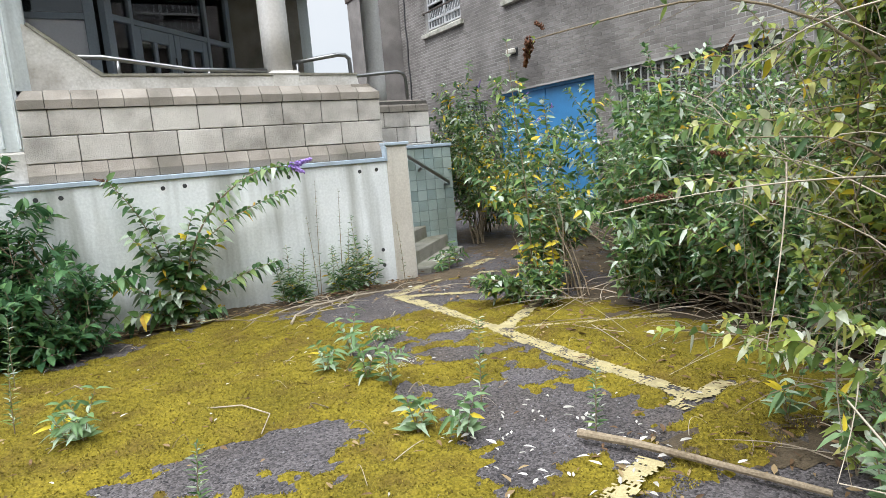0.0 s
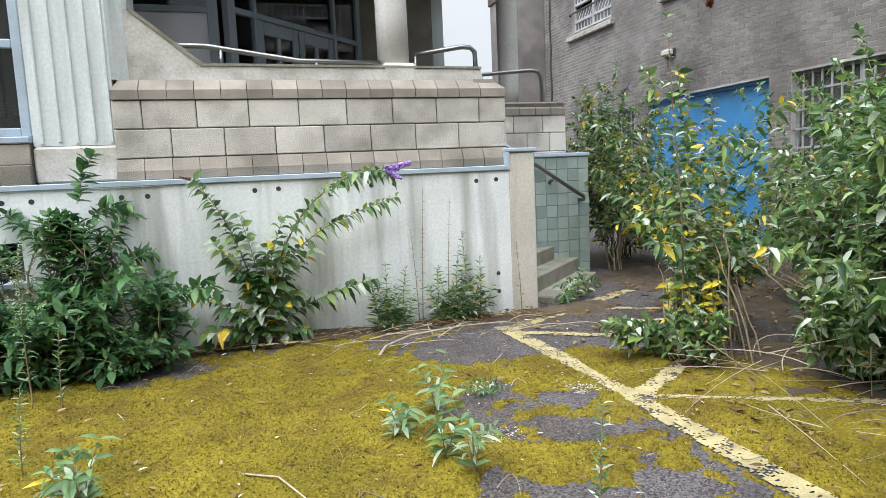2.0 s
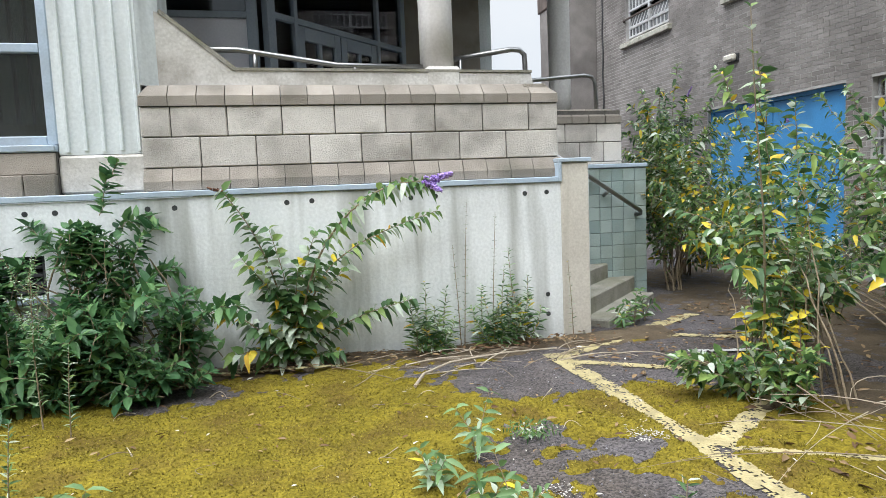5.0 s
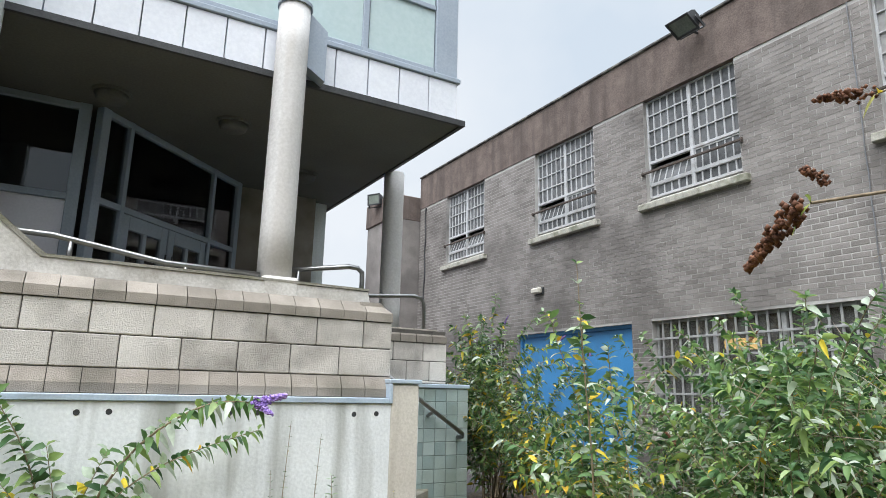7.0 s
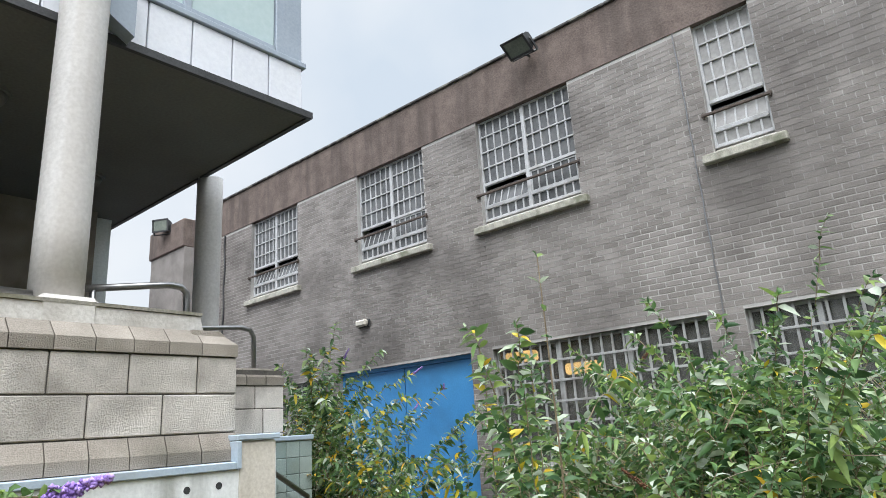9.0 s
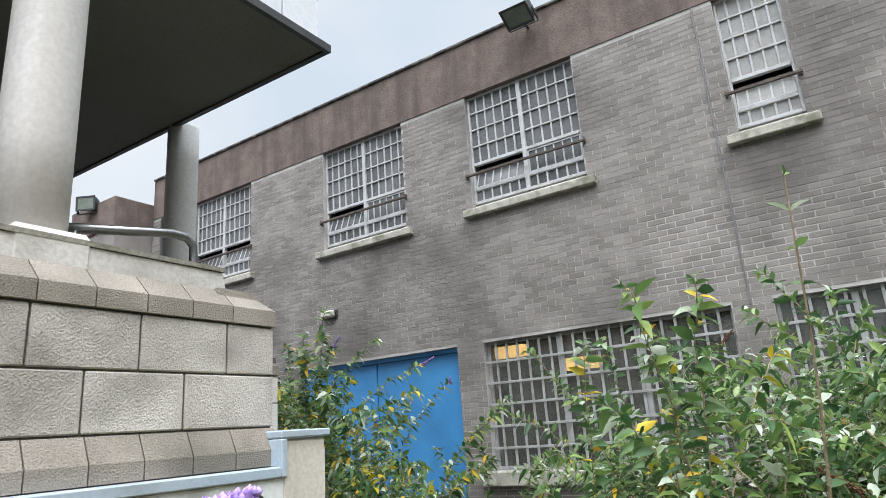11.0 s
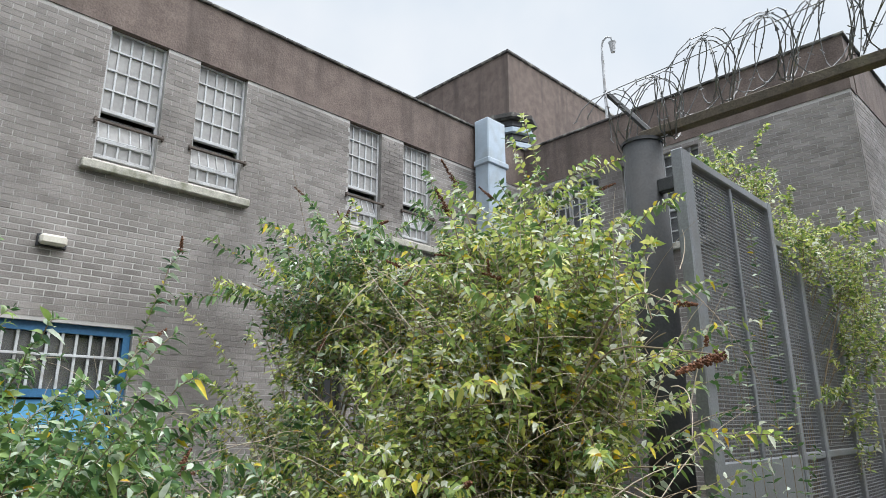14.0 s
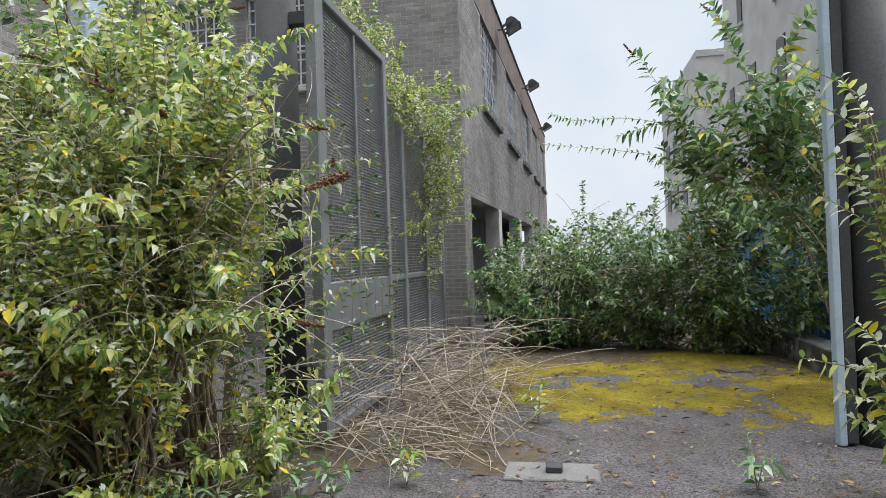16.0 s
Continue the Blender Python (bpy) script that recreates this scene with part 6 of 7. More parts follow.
def spray(parent, pts, mat, seed, leaf, pairs, stem_r=0.007, yellow=0.0, droop=0.45, taper=0.5):
    """One arching leafy stem through the given points, with opposite leaf pairs all along."""
    g = np.random.default_rng(seed)
    pts = np.array(pts, float)
    t = np.linspace(0, 1, len(pts))
    fine = np.linspace(0, 1, 14)
    path = np.stack([np.interp(fine, t, pts[:, k]) for k in range(3)], 1)
    path[1:-1] = (path[:-2] + 2 * path[1:-1] + path[2:]) / 4
    v, f = tubes(path[None], np.linspace(stem_r, stem_r * 0.3, 14)[None], 6)
    child_mesh("stem", raw_mesh("stem", v, f, M_STEM), parent)
    k = np.linspace(0.16, 1.0, pairs)
    pos = np.stack([np.interp(k, fine, path[:, c]) for c in range(3)], 1)
    ax = np.gradient(pos, axis=0)
    ax /= np.linalg.norm(ax, axis=1, keepdims=True)
    s1 = np.cross(ax, np.array([0.1, 1.0, 0.15]))
    s1 /= np.linalg.norm(s1, axis=1, keepdims=True) + 1e-9
    s2 = np.cross(ax, s1)
    base, way, size = [], [], []
    for n_ in range(pairs):
        a = n_ * np.pi / 2 + g.normal() * 0.3
        for sgn in (1, -1):
            base.append(pos[n_])
            way.append(sgn * (s1[n_] * np.cos(a) + s2[n_] * np.sin(a)) + ax[n_] * 0.55 + g.normal(size=3) * 0.15)
            size.append(g.uniform(0.75, 1.15) * (1 - taper * k[n_]))
    base, way, size = np.array(base), np.array(way), np.array(size)
    up = np.array([0, -0.5, 0.9]) + g.normal(size=base.shape) * 0.45
    yel = g.random(len(base)) < yellow
    for sel, m, nm in ((~yel, mat, "foliage"), (yel, M_LEAF_YELLOW, "yellow_leaves")):
        if sel.sum():
            v, f = leaf_arrays(base[sel], way[sel], up[sel], leaf[0] * size[sel], leaf[1] * size[sel], 0.2, droop)
            child_mesh(nm, raw_mesh(nm, v, f, m), parent)


spray(WS_, [(0.66, 6.45, 0), (0.62, 6.40, 0.4), (0.50, 6.38, 0.85), (0.38, 6.36, 1.15), (0.20, 6.36, 1.42)], M_LEAF, 1, (0.168, 0.086), 35, 0.011, 0.06, 0.7, 0.3)
spray(WS_, [(0.70, 6.45, 0), (0.72, 6.34, 0.5), (0.87, 6.14, 0.94), (1.05, 5.88, 1.21), (1.24, 5.62, 1.37), (1.38, 5.42, 1.43), (1.53, 5.25, 1.42)], M_LEAF, 2, (0.135, 0.064), 47, 0.011, 0.04, 0.7, 0.3)
spray(WS_, [(0.74, 6.44, 0.4), (0.92, 6.38, 0.78), (1.2, 6.36, 0.98), (1.5, 6.35, 1.10), (1.83, 6.34, 1.20)], M_LEAF, 3, (0.124, 0.060), 39, 0.008, 0.03, 0.7, 0.3)
spray(WS_, [(0.72, 6.44, 0.1), (0.95, 6.38, 0.30), (1.25, 6.36, 0.42), (1.60, 6.34, 0.50)], M_LEAF, 4, (0.146, 0.079), 26, 0.008, 0.03, 0.7, 0.3)
spray(WS_, [(0.66, 6.44, 0.05), (0.45, 6.36, 0.30), (0.25, 6.34, 0.48), (0.05, 6.33, 0.55)], M_LEAF, 5, (0.158, 0.086), 26, 0.008, 0.06, 0.7, 0.3)
spray(WS_, [(0.66, 6.44, 0.1), (0.60, 6.36, 0.40), (0.55, 6.34, 0.62), (0.42, 6.33, 0.75)], M_LEAF, 6, (0.168, 0.093), 19, 0.008, 0.12, 0.7, 0.3)
spray(WS_, [(0.66, 6.44, 0.02), (0.52, 6.33, 0.15), (0.36, 6.28, 0.22), (0.2, 6.25, 0.18)], M_LEAF, 7, (0.158, 0.086), 16, 0.007, 0.10, 0.7, 0.3)
spray(WS_, [(0.72, 6.44, 0.02), (0.85, 6.36, 0.12), (1.0, 6.3, 0.14)], M_LEAF, 8, (0.136, 0.066), 14, 0.006, 0.07, 0.7, 0.3)
spray(WS_, [(0.66, 6.44, 0.02), (0.66, 6.34, 0.35), (0.80, 6.30, 0.62), (0.86, 6.28, 0.80)], M_LEAF, 9, (0.192, 0.106), 16, 0.008, 0.10, 0.7, 0.3)
for i, (ex, ez) in enumerate(((0.86, 1.08), (0.52, 1.12), (1.08, 0.80), (0.30, 0.92), (0.72, 0.85), (0.45, 0.35), (0.95, 0.45))):
    spray(WS_, [(0.67, 6.45, 0), (0.66, 6.38, ez * 0.4), (0.5 * (0.66 + ex), 6.33, ez * 0.75), (ex, 6.30, ez)], M_LEAF, 60 + i, (0.165, 0.098), 17, 0.007, 0.03, 0.5, 0.3)
flower_spike(WS_, (1.53, 5.25, 1.42), (1.67, 5.17, 1.465), 0.030, M_FLOWER, 4, 260)
flower_spike(WS_, (1.53, 5.25, 1.42), (1.60, 5.16, 1.36), 0.024, M_FLOWER, 5, 160)
flower_spike(WS_, (0.20, 6.36, 1.42), (0.10, 6.35, 1.45), 0.018, M_SEED, 6, 90)
# slender weeds along the wall
for i, (x, y, h) in enumerate(((1.72, 6.44, 0.62), (1.85, 6.46, 0.55), (1.63, 6.42, 0.5), (2.2, 6.45, 0.55), (2.35, 6.43, 0.7), (2.5, 6.45, 0.85), (2.42, 6.42, 0.5), (2.05, 6.46, 1.25), (2.02, 6.45, 0.9), (2.62, 6.47, 0.6), (2.3, 6.47, 1.15), (3.05, 6.47, 0.7), (1.78, 6.40, 0.42), (2.28, 6.40, 0.4))):
    thin = h > 0.86 or x > 3
    wd = thing("weed", "slender willowherb weed growing at the wall's foot", "weed", x, y, 0, "weeds at the wall")
    lean = 0.06 * math.sin(i * 2.1)
    spray(wd, [(x, y, 0), (x + lean * 0.4, y - 0.02, h * 0.5), (x + lean, y - 0.03, h)], M_LEAF, 20 + i, (0.14 if not thin else 0.06, 0.030 if not thin else 0.010), 26 if not thin else 30, 0.005, 0.03, 0.3, 0.6)
    if not thin:
        spray(wd, [(x, y, 0), (x - 0.05 - lean, y - 0.05, h * 0.4), (x - 0.1 - lean, y - 0.06, h * 0.7)], M_LEAF, 50 + i, (0.14, 0.030), 20, 0.004, 0.05, 0.4, 0.5)
        spray(wd, [(x, y, 0), (x + 0.07, y - 0.06, h * 0.3), (x + 0.1, y - 0.08, h * 0.55)], M_LEAF, 80 + i, (0.14, 0.030), 18, 0.004, 0.05, 0.4, 0.5)

# shrubs in front of the brick building
shrub("tall yellow-green buddleia in front of the blue double door", [(5.6, 8.9, 0), (6.1, 9.4, 0), (5.3, 8.4, 0)],
      [(5.4, 8.9, 1.45, 0.55, 0.6, 0.60, 120), (6.0, 9.6, 1.65, 0.6, 0.6, 0.60, 110), (5.15, 8.45, 1.0, 0.42, 0.45, 0.45, 80), (6.3, 8.9, 1.0, 0.5, 0.6, 0.6, 80), (5.9, 8.4, 0.75, 0.5, 0.5, 0.45, 70), (5.3, 7.6, 0.9, 0.4, 0.5, 0.4, 60)], M_LEAF, 3, (0.105, 0.042), 7, 0.36, 0.09, 6, M_FLOWER, sprays=60, spray_len=0.75, spray_up=0.5, spread=1.4, droop=0.5)
yb = shrub("young buddleia with bright yellow lower leaves", [(3.55, 4.75, 0), (3.75, 4.4, 0), (4.1, 4.9, 0)],
      [(3.65, 4.75, 0.60, 0.22, 0.25, 0.30, 26), (3.75, 4.9, 1.05, 0.22, 0.25, 0.38, 24), (4.15, 5.1, 0.70, 0.35, 0.4, 0.38, 48), (4.45, 5.7, 0.75, 0.4, 0.5, 0.40, 56)], M_LEAF, 6, (0.11, 0.046), 7, 0.34, 0.07, sprays=16, spray_len=0.6, spray_up=0.6, spread=1.4, droop=0.5, stem_r=0.007)
spray(yb, [(3.55, 4.75, 0), (3.45, 4.6, 0.5), (3.32, 4.45, 1.1), (3.2, 4.38, 1.7), (3.14, 4.35, 2.27)], M_LEAF, 31, (0.15, 0.055), 17, 0.009, 0.03)
for i, (x, y) in enumerate(((3.5, 4.6), (3.62, 4.5), (3.72, 4.62), (3.42, 4.72))):
    spray(yb, [(x + 0.03, y + 0.03, 0.0), (x, y, 0.3), (x - 0.03, y - 0.02, 0.52)], M_LEAF_YELLOW, 33 + i, (0.12, 0.055), 7, 0.006, 0.0, 0.6, 0.2)
shrub("low buddleia sprig across the painted lines", [(3.6, 4.65, 0)], [(3.2, 4.7, 0.24, 0.38, 0.2, 0.10, 22), (3.4, 4.35, 0.30, 0.25, 0.25, 0.14, 18)], M_LEAF, 7, (0.10, 0.044), 8, 0.3, 0.02, tumble=0.3)
shrub("huge tangled buddleia filling the yard beside the brick wall", [(4.9, 3.6, 0), (4.6, 4.2, 0), (5.3, 3.0, 0), (4.4, 2.9, 0)],
      [(4.7, 4.0, 1.20, 0.65, 0.65, 0.70, 300), (4.15, 3.75, 1.05, 0.36, 0.4, 0.50, 150), (3.95, 3.65, 0.45, 0.35, 0.4, 0.35, 110), (4.6, 3.6, 0.5, 0.7, 0.7, 0.4, 160), (5.2, 3.2, 1.20, 0.75, 0.75, 0.72, 280), (4.2, 2.9, 0.75, 0.6, 0.65, 0.50, 190), (5.4, 4.6, 1.2, 0.7, 0.65, 0.68, 230), (5.9, 5.8, 0.95, 0.6, 0.6, 0.55, 150), (5.0, 1.9, 0.75, 0.8, 0.6, 0.5, 160), (4.0, 2.2, 0.35, 0.5, 0.45, 0.28, 70), (6.3, 7.4, 0.5, 0.6, 0.6, 0.4, 90)], M_LEAF, 8, (0.098, 0.039), 8, 0.36, 0.015, 10, M_SEED, stems_per_lobe=9, sprays=95, spray_len=0.75, spray_up=0.5, spread=1.3, droop=0.45)
shrub("buddleia under the barred ground-floor windows", [(7.0, 4.6, 0), (7.2, 6.8, 0), (7.0, 3.0, 0)],
      [(6.9, 4.4, 1.15, 0.7, 0.9, 0.7, 170), (7.2, 6.2, 0.9, 0.6, 0.8, 0.6, 120), (6.9, 2.2, 0.45, 0.6, 0.7, 0.3, 40), (7.1, 0.8, 0.7, 0.7, 0.8, 0.6, 120)], M_LEAF, 9, (0.11, 0.040), 7, 0.38, 0.015, 5, M_FLOWER, sprays=44, spray_len=0.95, spray_up=0.7, droop=0.45)
# big shrub by the gate
shrub("towering yellowing buddleia thicket beside the gate post", [(3.7, 0.9, 0), (3.4, 1.1, 0), (4.2, 0.6, 0), (3.3, 0.6, 0)],
      [(3.9, 0.9, 1.9, 0.9, 0.7, 0.85, 318), (3.3, 1.2, 1.7, 0.55, 0.5, 0.6, 143), (4.3, 0.7, 2.7, 0.8, 0.6, 0.5, 166), (5.4, 0.8, 2.75, 0.8, 0.5, 0.5, 143), (3.4, 0.5, 2.85, 0.45, 0.4, 0.45, 82), (5.0, 0.8, 2.3, 0.7, 0.6, 0.7, 166), (5.9, 1.0, 2.5, 0.5, 0.5, 0.45, 59), (3.0, 1.5, 0.30, 0.4, 0.3, 0.2, 14), (4.3, 1.5, 0.9, 0.8, 0.6, 0.65, 151), (5.6, 1.2, 1.2, 0.7, 0.6, 0.7, 113), (2.95, 1.1, 1.9, 0.40, 0.45, 0.65, 143), (2.85, 0.9, 2.6, 0.34, 0.3, 0.30, 44), (3.5, 1.0, 2.9, 0.5, 0.4, 0.30, 52), (6.4, 1.2, 1.6, 0.6, 0.6, 0.7, 82), (2.72, 1.0, 1.95, 0.26, 0.32, 0.65, 82), (3.3, 1.2, 1.6, 0.6, 0.35, 0.50, 128), (3.6, 1.3, 1.95, 0.7, 0.32, 0.7, 158), (4.2, 1.5, 1.2, 0.6, 0.3, 0.6, 97), (2.98, 1.25, 1.6, 0.33, 0.28, 0.45, 75), (3.9, 1.5, 1.5, 0.5, 0.28, 0.5, 97), (3.35, 1.6, 1.45, 0.45, 0.22, 0.42, 113), (3.75, 1.75, 1.35, 0.40, 0.22, 0.40, 90), (3.0, 1.35, 2.05, 0.40, 0.25, 0.40, 97), (4.1, 1.75, 0.75, 0.40, 0.22, 0.35, 59), (3.15, 1.6, 1.05, 0.40, 0.22, 0.30, 92), (3.6, 1.75, 0.95, 0.40, 0.22, 0.32, 92), (2.75, 1.25, 1.35, 0.28, 0.2, 0.35, 69), (2.45, 1.0, 0.45, 0.22, 0.25, 0.28, 44)], M_LEAF_LIGHT, 10, (0.072, 0.035), 9, 0.34, 0.035, 16, M_SEED, stems_per_lobe=6, stem_r=0.018, sprays=170, spray_len=0.75, spray_up=0.3, spread=1.35, lift=0.3, droop=0.45)
shrub("dark-leaved buddleia rising behind the gate thicket", [(5.4, 0.8, 0), (5.9, 0.9, 0), (4.6, 0.5, 0)],
      [(5.6, 0.9, 3.05, 0.7, 0.5, 0.45, 150), (6.3, 1.0, 2.75, 0.5, 0.5, 0.35, 70), (5.2, 0.8, 2.4, 0.7, 0.5, 0.5, 120), (4.4, 0.5, 2.95, 0.6, 0.4, 0.30, 80), (3.6, 0.4, 2.9, 0.4, 0.3, 0.25, 30)], M_LEAF, 41, (0.092, 0.040), 7, 0.40, 0.02, 12, M_SEED, sprays=44, spray_len=0.75, spray_up=0.15, spread=1.4, droop=0.5)
vn = thing("creeper", "thin leafy shoots straying across the gate's mesh", "creeper", 2.9, 0.6, 0)
for i in range(16):
    z = 0.5 + 0.13 * i
    e = 0.5 * math.sin(i * 2.3)
    spray(vn, [(3.0, 0.8, 0), (2.85, 0.7, z * 0.8), (2.6, 0.4 + 0.4 * e, z), (2.42 - 0.1 * math.cos(i), -0.15 + 0.9 * e, z + 0.15)], (M_LEAF, M_LEAF_LIGHT)[i % 2], 300 + i, (0.11, 0.045), 22, 0.004, 0.03, 0.5, 0.3)
for i in range(8):
    y, z = -0.3 - 0.22 * i, 1.0 + 0.3 * ((i * 5) % 7)
    spray(vn, [(2.5, y, 0), (2.52, y - 0.05, z * 0.6), (2.52, y + 0.1 * math.sin(i), z), (2.48, y + 0.25 * math.sin(i * 1.7), z + 0.35)], M_LEAF, 330 + i, (0.10, 0.038), 18, 0.003, 0.02, 0.5, 0.3)
shrub("pale green creeper spilling over the mesh fence", [(3.2, -3.5, 0)],
      [(2.75, -3.4, 3.6, 0.35, 0.9, 0.45, 120), (3.1, -2.9, 4.3, 0.4, 0.5, 0.45, 70), (2.35, -4.0, 3.3, 0.3, 0.6, 0.5, 80), (2.45, -4.6, 2.7, 0.3, 0.7, 0.5, 70), (2.60, -4.3, 1.8, 0.12, 0.9, 0.6, 24)], M_LEAF_LIGHT, 11, (0.068, 0.034), 9, 0.36, 0.0, sprays=40, spray_len=0.6, spray_up=0.1, droop=0.6)
shrub("dark green thicket blocking the lane beyond the gate", [(0.6, -6.3, 0), (-0.8, -5.6, 0), (1.6, -6.5, 0)],
      [(1.6, -6.0, 1.0, 0.7, 0.8, 0.85, 201), (0.6, -5.8, 1.15, 0.8, 0.7, 0.95, 237), (-0.4, -5.4, 1.15, 0.8, 0.8, 0.95, 237), (-1.4, -4.9, 1.25, 0.8, 0.8, 1.0, 237), (-2.4, -4.2, 1.4, 0.7, 0.8, 1.1, 201), (0.4, -8.5, 1.4, 2.0, 1.2, 1.1, 158), (-0.3, -5.3, 0.6, 1.2, 0.4, 0.4, 72), (1.1, -5.2, 0.5, 0.7, 0.4, 0.4, 86), (-1.5, -4.8, 0.6, 0.8, 0.4, 0.4, 64), (-0.3, -5.5, 0.28, 1.3, 0.5, 0.30, 79), (1.0, -5.8, 0.30, 0.9, 0.5, 0.30, 79), (-1.5, -4.9, 0.28, 0.9, 0.45, 0.30, 57), (-1.6, -4.6, 2.1, 0.9, 0.6, 0.5, 122)], M_LEAF, 12, (0.105, 0.048), 8, 0.40, 0.012, sprays=130, spray_len=0.8, spray_up=0.4, spread=1.4, droop=0.4)
shrub("arching buddleia leaning in past the far gate post", [(-2.3, -2.2, 0), (-2.1, -1.4, 0)],
      [(-1.5, -2.2, 2.5, 0.5, 0.5, 0.5, 60), (-0.75, -2.1, 2.5, 0.55, 0.4, 0.25, 45), (-1.2, -2.1, 3.05, 0.4, 0.4, 0.30, 24), (-2.0, -2.0, 1.6, 0.4, 0.6, 0.7, 60), (-1.6, -2.6, 2.0, 0.6, 0.5, 0.5, 45)], M_LEAF, 13, (0.15, 0.058), 6, 0.42, 0.02, 8, M_SEED, spread=1.3, sprays=26, spray_len=0.8)
ov = thing("shrub", "arching buddleia shoot hanging in front of the lane", "shrub", -1.0, -2.0, 0)
spray(ov, [(-1.9, -2.0, 0), (-1.5, -2.0, 1.8), (-0.6, -2.2, 2.70), (0.1, -2.4, 2.92), (0.55, -2.5, 2.90), (0.85, -2.5, 3.02)], M_LEAF, 14, (0.085, 0.032), 40, 0.005, 0.03, 0.5, 0.3)
spray(ov, [(-1.9, -2.0, 0), (-1.5, -2.0, 1.6), (-0.5, -2.0, 2.35), (0.2, -2.0, 2.5), (0.9, -2.1, 2.62)], M_LEAF, 15, (0.085, 0.032), 44, 0.005, 0.03, 0.5, 0.3)
spray(ov, [(-1.9, -2.0, 0), (-1.4, -1.9, 1.9), (-0.7, -1.9, 2.65), (-0.2, -1.9, 2.72), (0.15, -1.9, 2.62)], M_LEAF, 516, (0.11, 0.042), 36, 0.006, 0.05, 0.9, 0.2)
near_ = thing("shrub", "leafy buddleia shoots against the far gate post", "shrub", -1.1, 0.5, 0)
for i, (a, b) in enumerate(((-0.72, 2.35), (-0.9, 1.9), (-0.65, 0.8), (-0.85, 0.6), (-0.6, 2.6), (-1.0, 2.2), (-0.95, 1.0), (-0.92, 2.45), (-0.88, 2.0), (-0.98, 0.75), (-0.9, 0.45), (-0.8, 1.75))):
    spray(near_, [(-1.2, 0.5, 0), (-1.18, 0.5, b * 0.6), (-1.05, 0.5, b * 0.9), (a, 0.5, b)], M_LEAF_LIGHT, 140 + i, (0.16, 0.070), 17, 0.008, 0.04)
# overhanging branch with dry heads
br = thing("shrub", "bare overhanging buddleia branch with dry brown heads", "shrub", 3.4, 0.9, 0)
spray(br, [(3.5, 0.9, 0), (3.2, 1.1, 1.0), (2.7, 1.4, 1.75), (2.3, 1.7, 1.95), (1.95, 1.9, 1.90), (1.62, 2.07, 1.83)], M_LEAF_LIGHT, 16, (0.09, 0.03), 7, 0.009, 0.3)
spray(br, [(2.7, 1.4, 1.75), (2.35, 1.55, 2.15), (2.05, 1.8, 2.18), (1.78, 2.02, 2.05)], M_LEAF_LIGHT, 17, (0.08, 0.03), 4, 0.007, 0.3)
spray(br, [(3.2, 1.1, 1.0), (2.8, 1.0, 1.6), (2.5, 0.9, 1.9), (2.1, 0.95, 2.0)], M_LEAF_LIGHT, 18, (0.12, 0.04), 10, 0.009, 0.15)
spray(br, [(3.4, 1.0, 0.5), (2.9, 1.2, 1.1), (2.5, 1.35, 1.35), (2.1, 1.5, 1.38)], M_LEAF, 19, (0.12, 0.04), 9, 0.008, 0.1)
flower_spike(br, (1.60, 2.08, 1.825), (1.70, 2.25, 1.755), 0.021, M_SEED, 8, 260)
flower_spike(br, (1.77, 2.03, 2.05), (1.67, 2.07, 2.03), 0.015, M_SEED, 9, 120)
flower_spike(br, (1.66, 2.06, 1.87), (1.64, 2.09, 1.90), 0.014, M_SEED, 10, 60)
# seedlings in the moss
for i, (x, y, h, mt) in enumerate(((-0.2, 3.88, 0.30, M_LEAF_SILVER), (-0.28, 3.95, 0.22, M_LEAF_SILVER), (1.30, 2.80, 0.22, M_LEAF_SILVER), (1.46, 2.6, 0.24, M_LEAF_SILVER), (1.53, 4.3, 0.34, M_LEAF_SILVER), (1.47, 3.5, 0.36, M_LEAF_SILVER), (1.40, 3.7, 0.26, M_LEAF), (2.75, 1.75, 0.33, M_LEAF_SILVER), (2.8, 1.5, 0.33, M_LEAF_SILVER), (2.72, 1.3, 0.36, M_LEAF_SILVER), (3.8, 6.75, 0.35, M_LEAF), (3.6, 6.6, 0.25, M_LEAF), (4.0, 6.9, 0.3, M_LEAF), (1.26, 4.05, 0.22, M_LEAF_SILVER), (-0.37, 0.5, 0.32, M_LEAF_SILVER), (1.77, 0.6, 0.30, M_LEAF_LIGHT), (1.0, -1.0, 0.42, M_LEAF_LIGHT), (2.3, 1.1, 0.45, M_LEAF_SILVER), (2.15, 0.95, 0.35, M_LEAF_SILVER), (2.5, 1.3, 0.3, M_LEAF_LIGHT))):
    sd = thing("seedling", "small silvery buddleia seedling rooted in the moss", "seedling", x, y, 0, "seedlings in the moss")
    for k in range(3):
        a = i * 1.7 + k * 2.1
        spray(sd, [(x, y, 0), (x + 0.03 * math.cos(a), y + 0.03 * math.sin(a), h * 0.5), (x + 0.3 * h * math.cos(a), y + 0.3 * h * math.sin(a), h * (1 - 0.2 * k))], mt, 160 + 3 * i + k, (0.125, 0.036), 7, 0.004, 0.02, 0.5, 0.25)
sp_ = thing("weed", "low green fern-like weed beside a dry stalk", "weed", 1.95, 4.55, 0)
for k in range(9):
    a = k * 0.7
    spray(sp_, [(1.9, 4.5, 0), (1.9 + 0.06 * math.cos(a), 4.5 + 0.06 * math.sin(a), 0.07), (1.9 + 0.15 * math.cos(a), 4.5 + 0.15 * math.sin(a), 0.06)], M_LEAF, 230 + k, (0.05, 0.018), 9, 0.002)
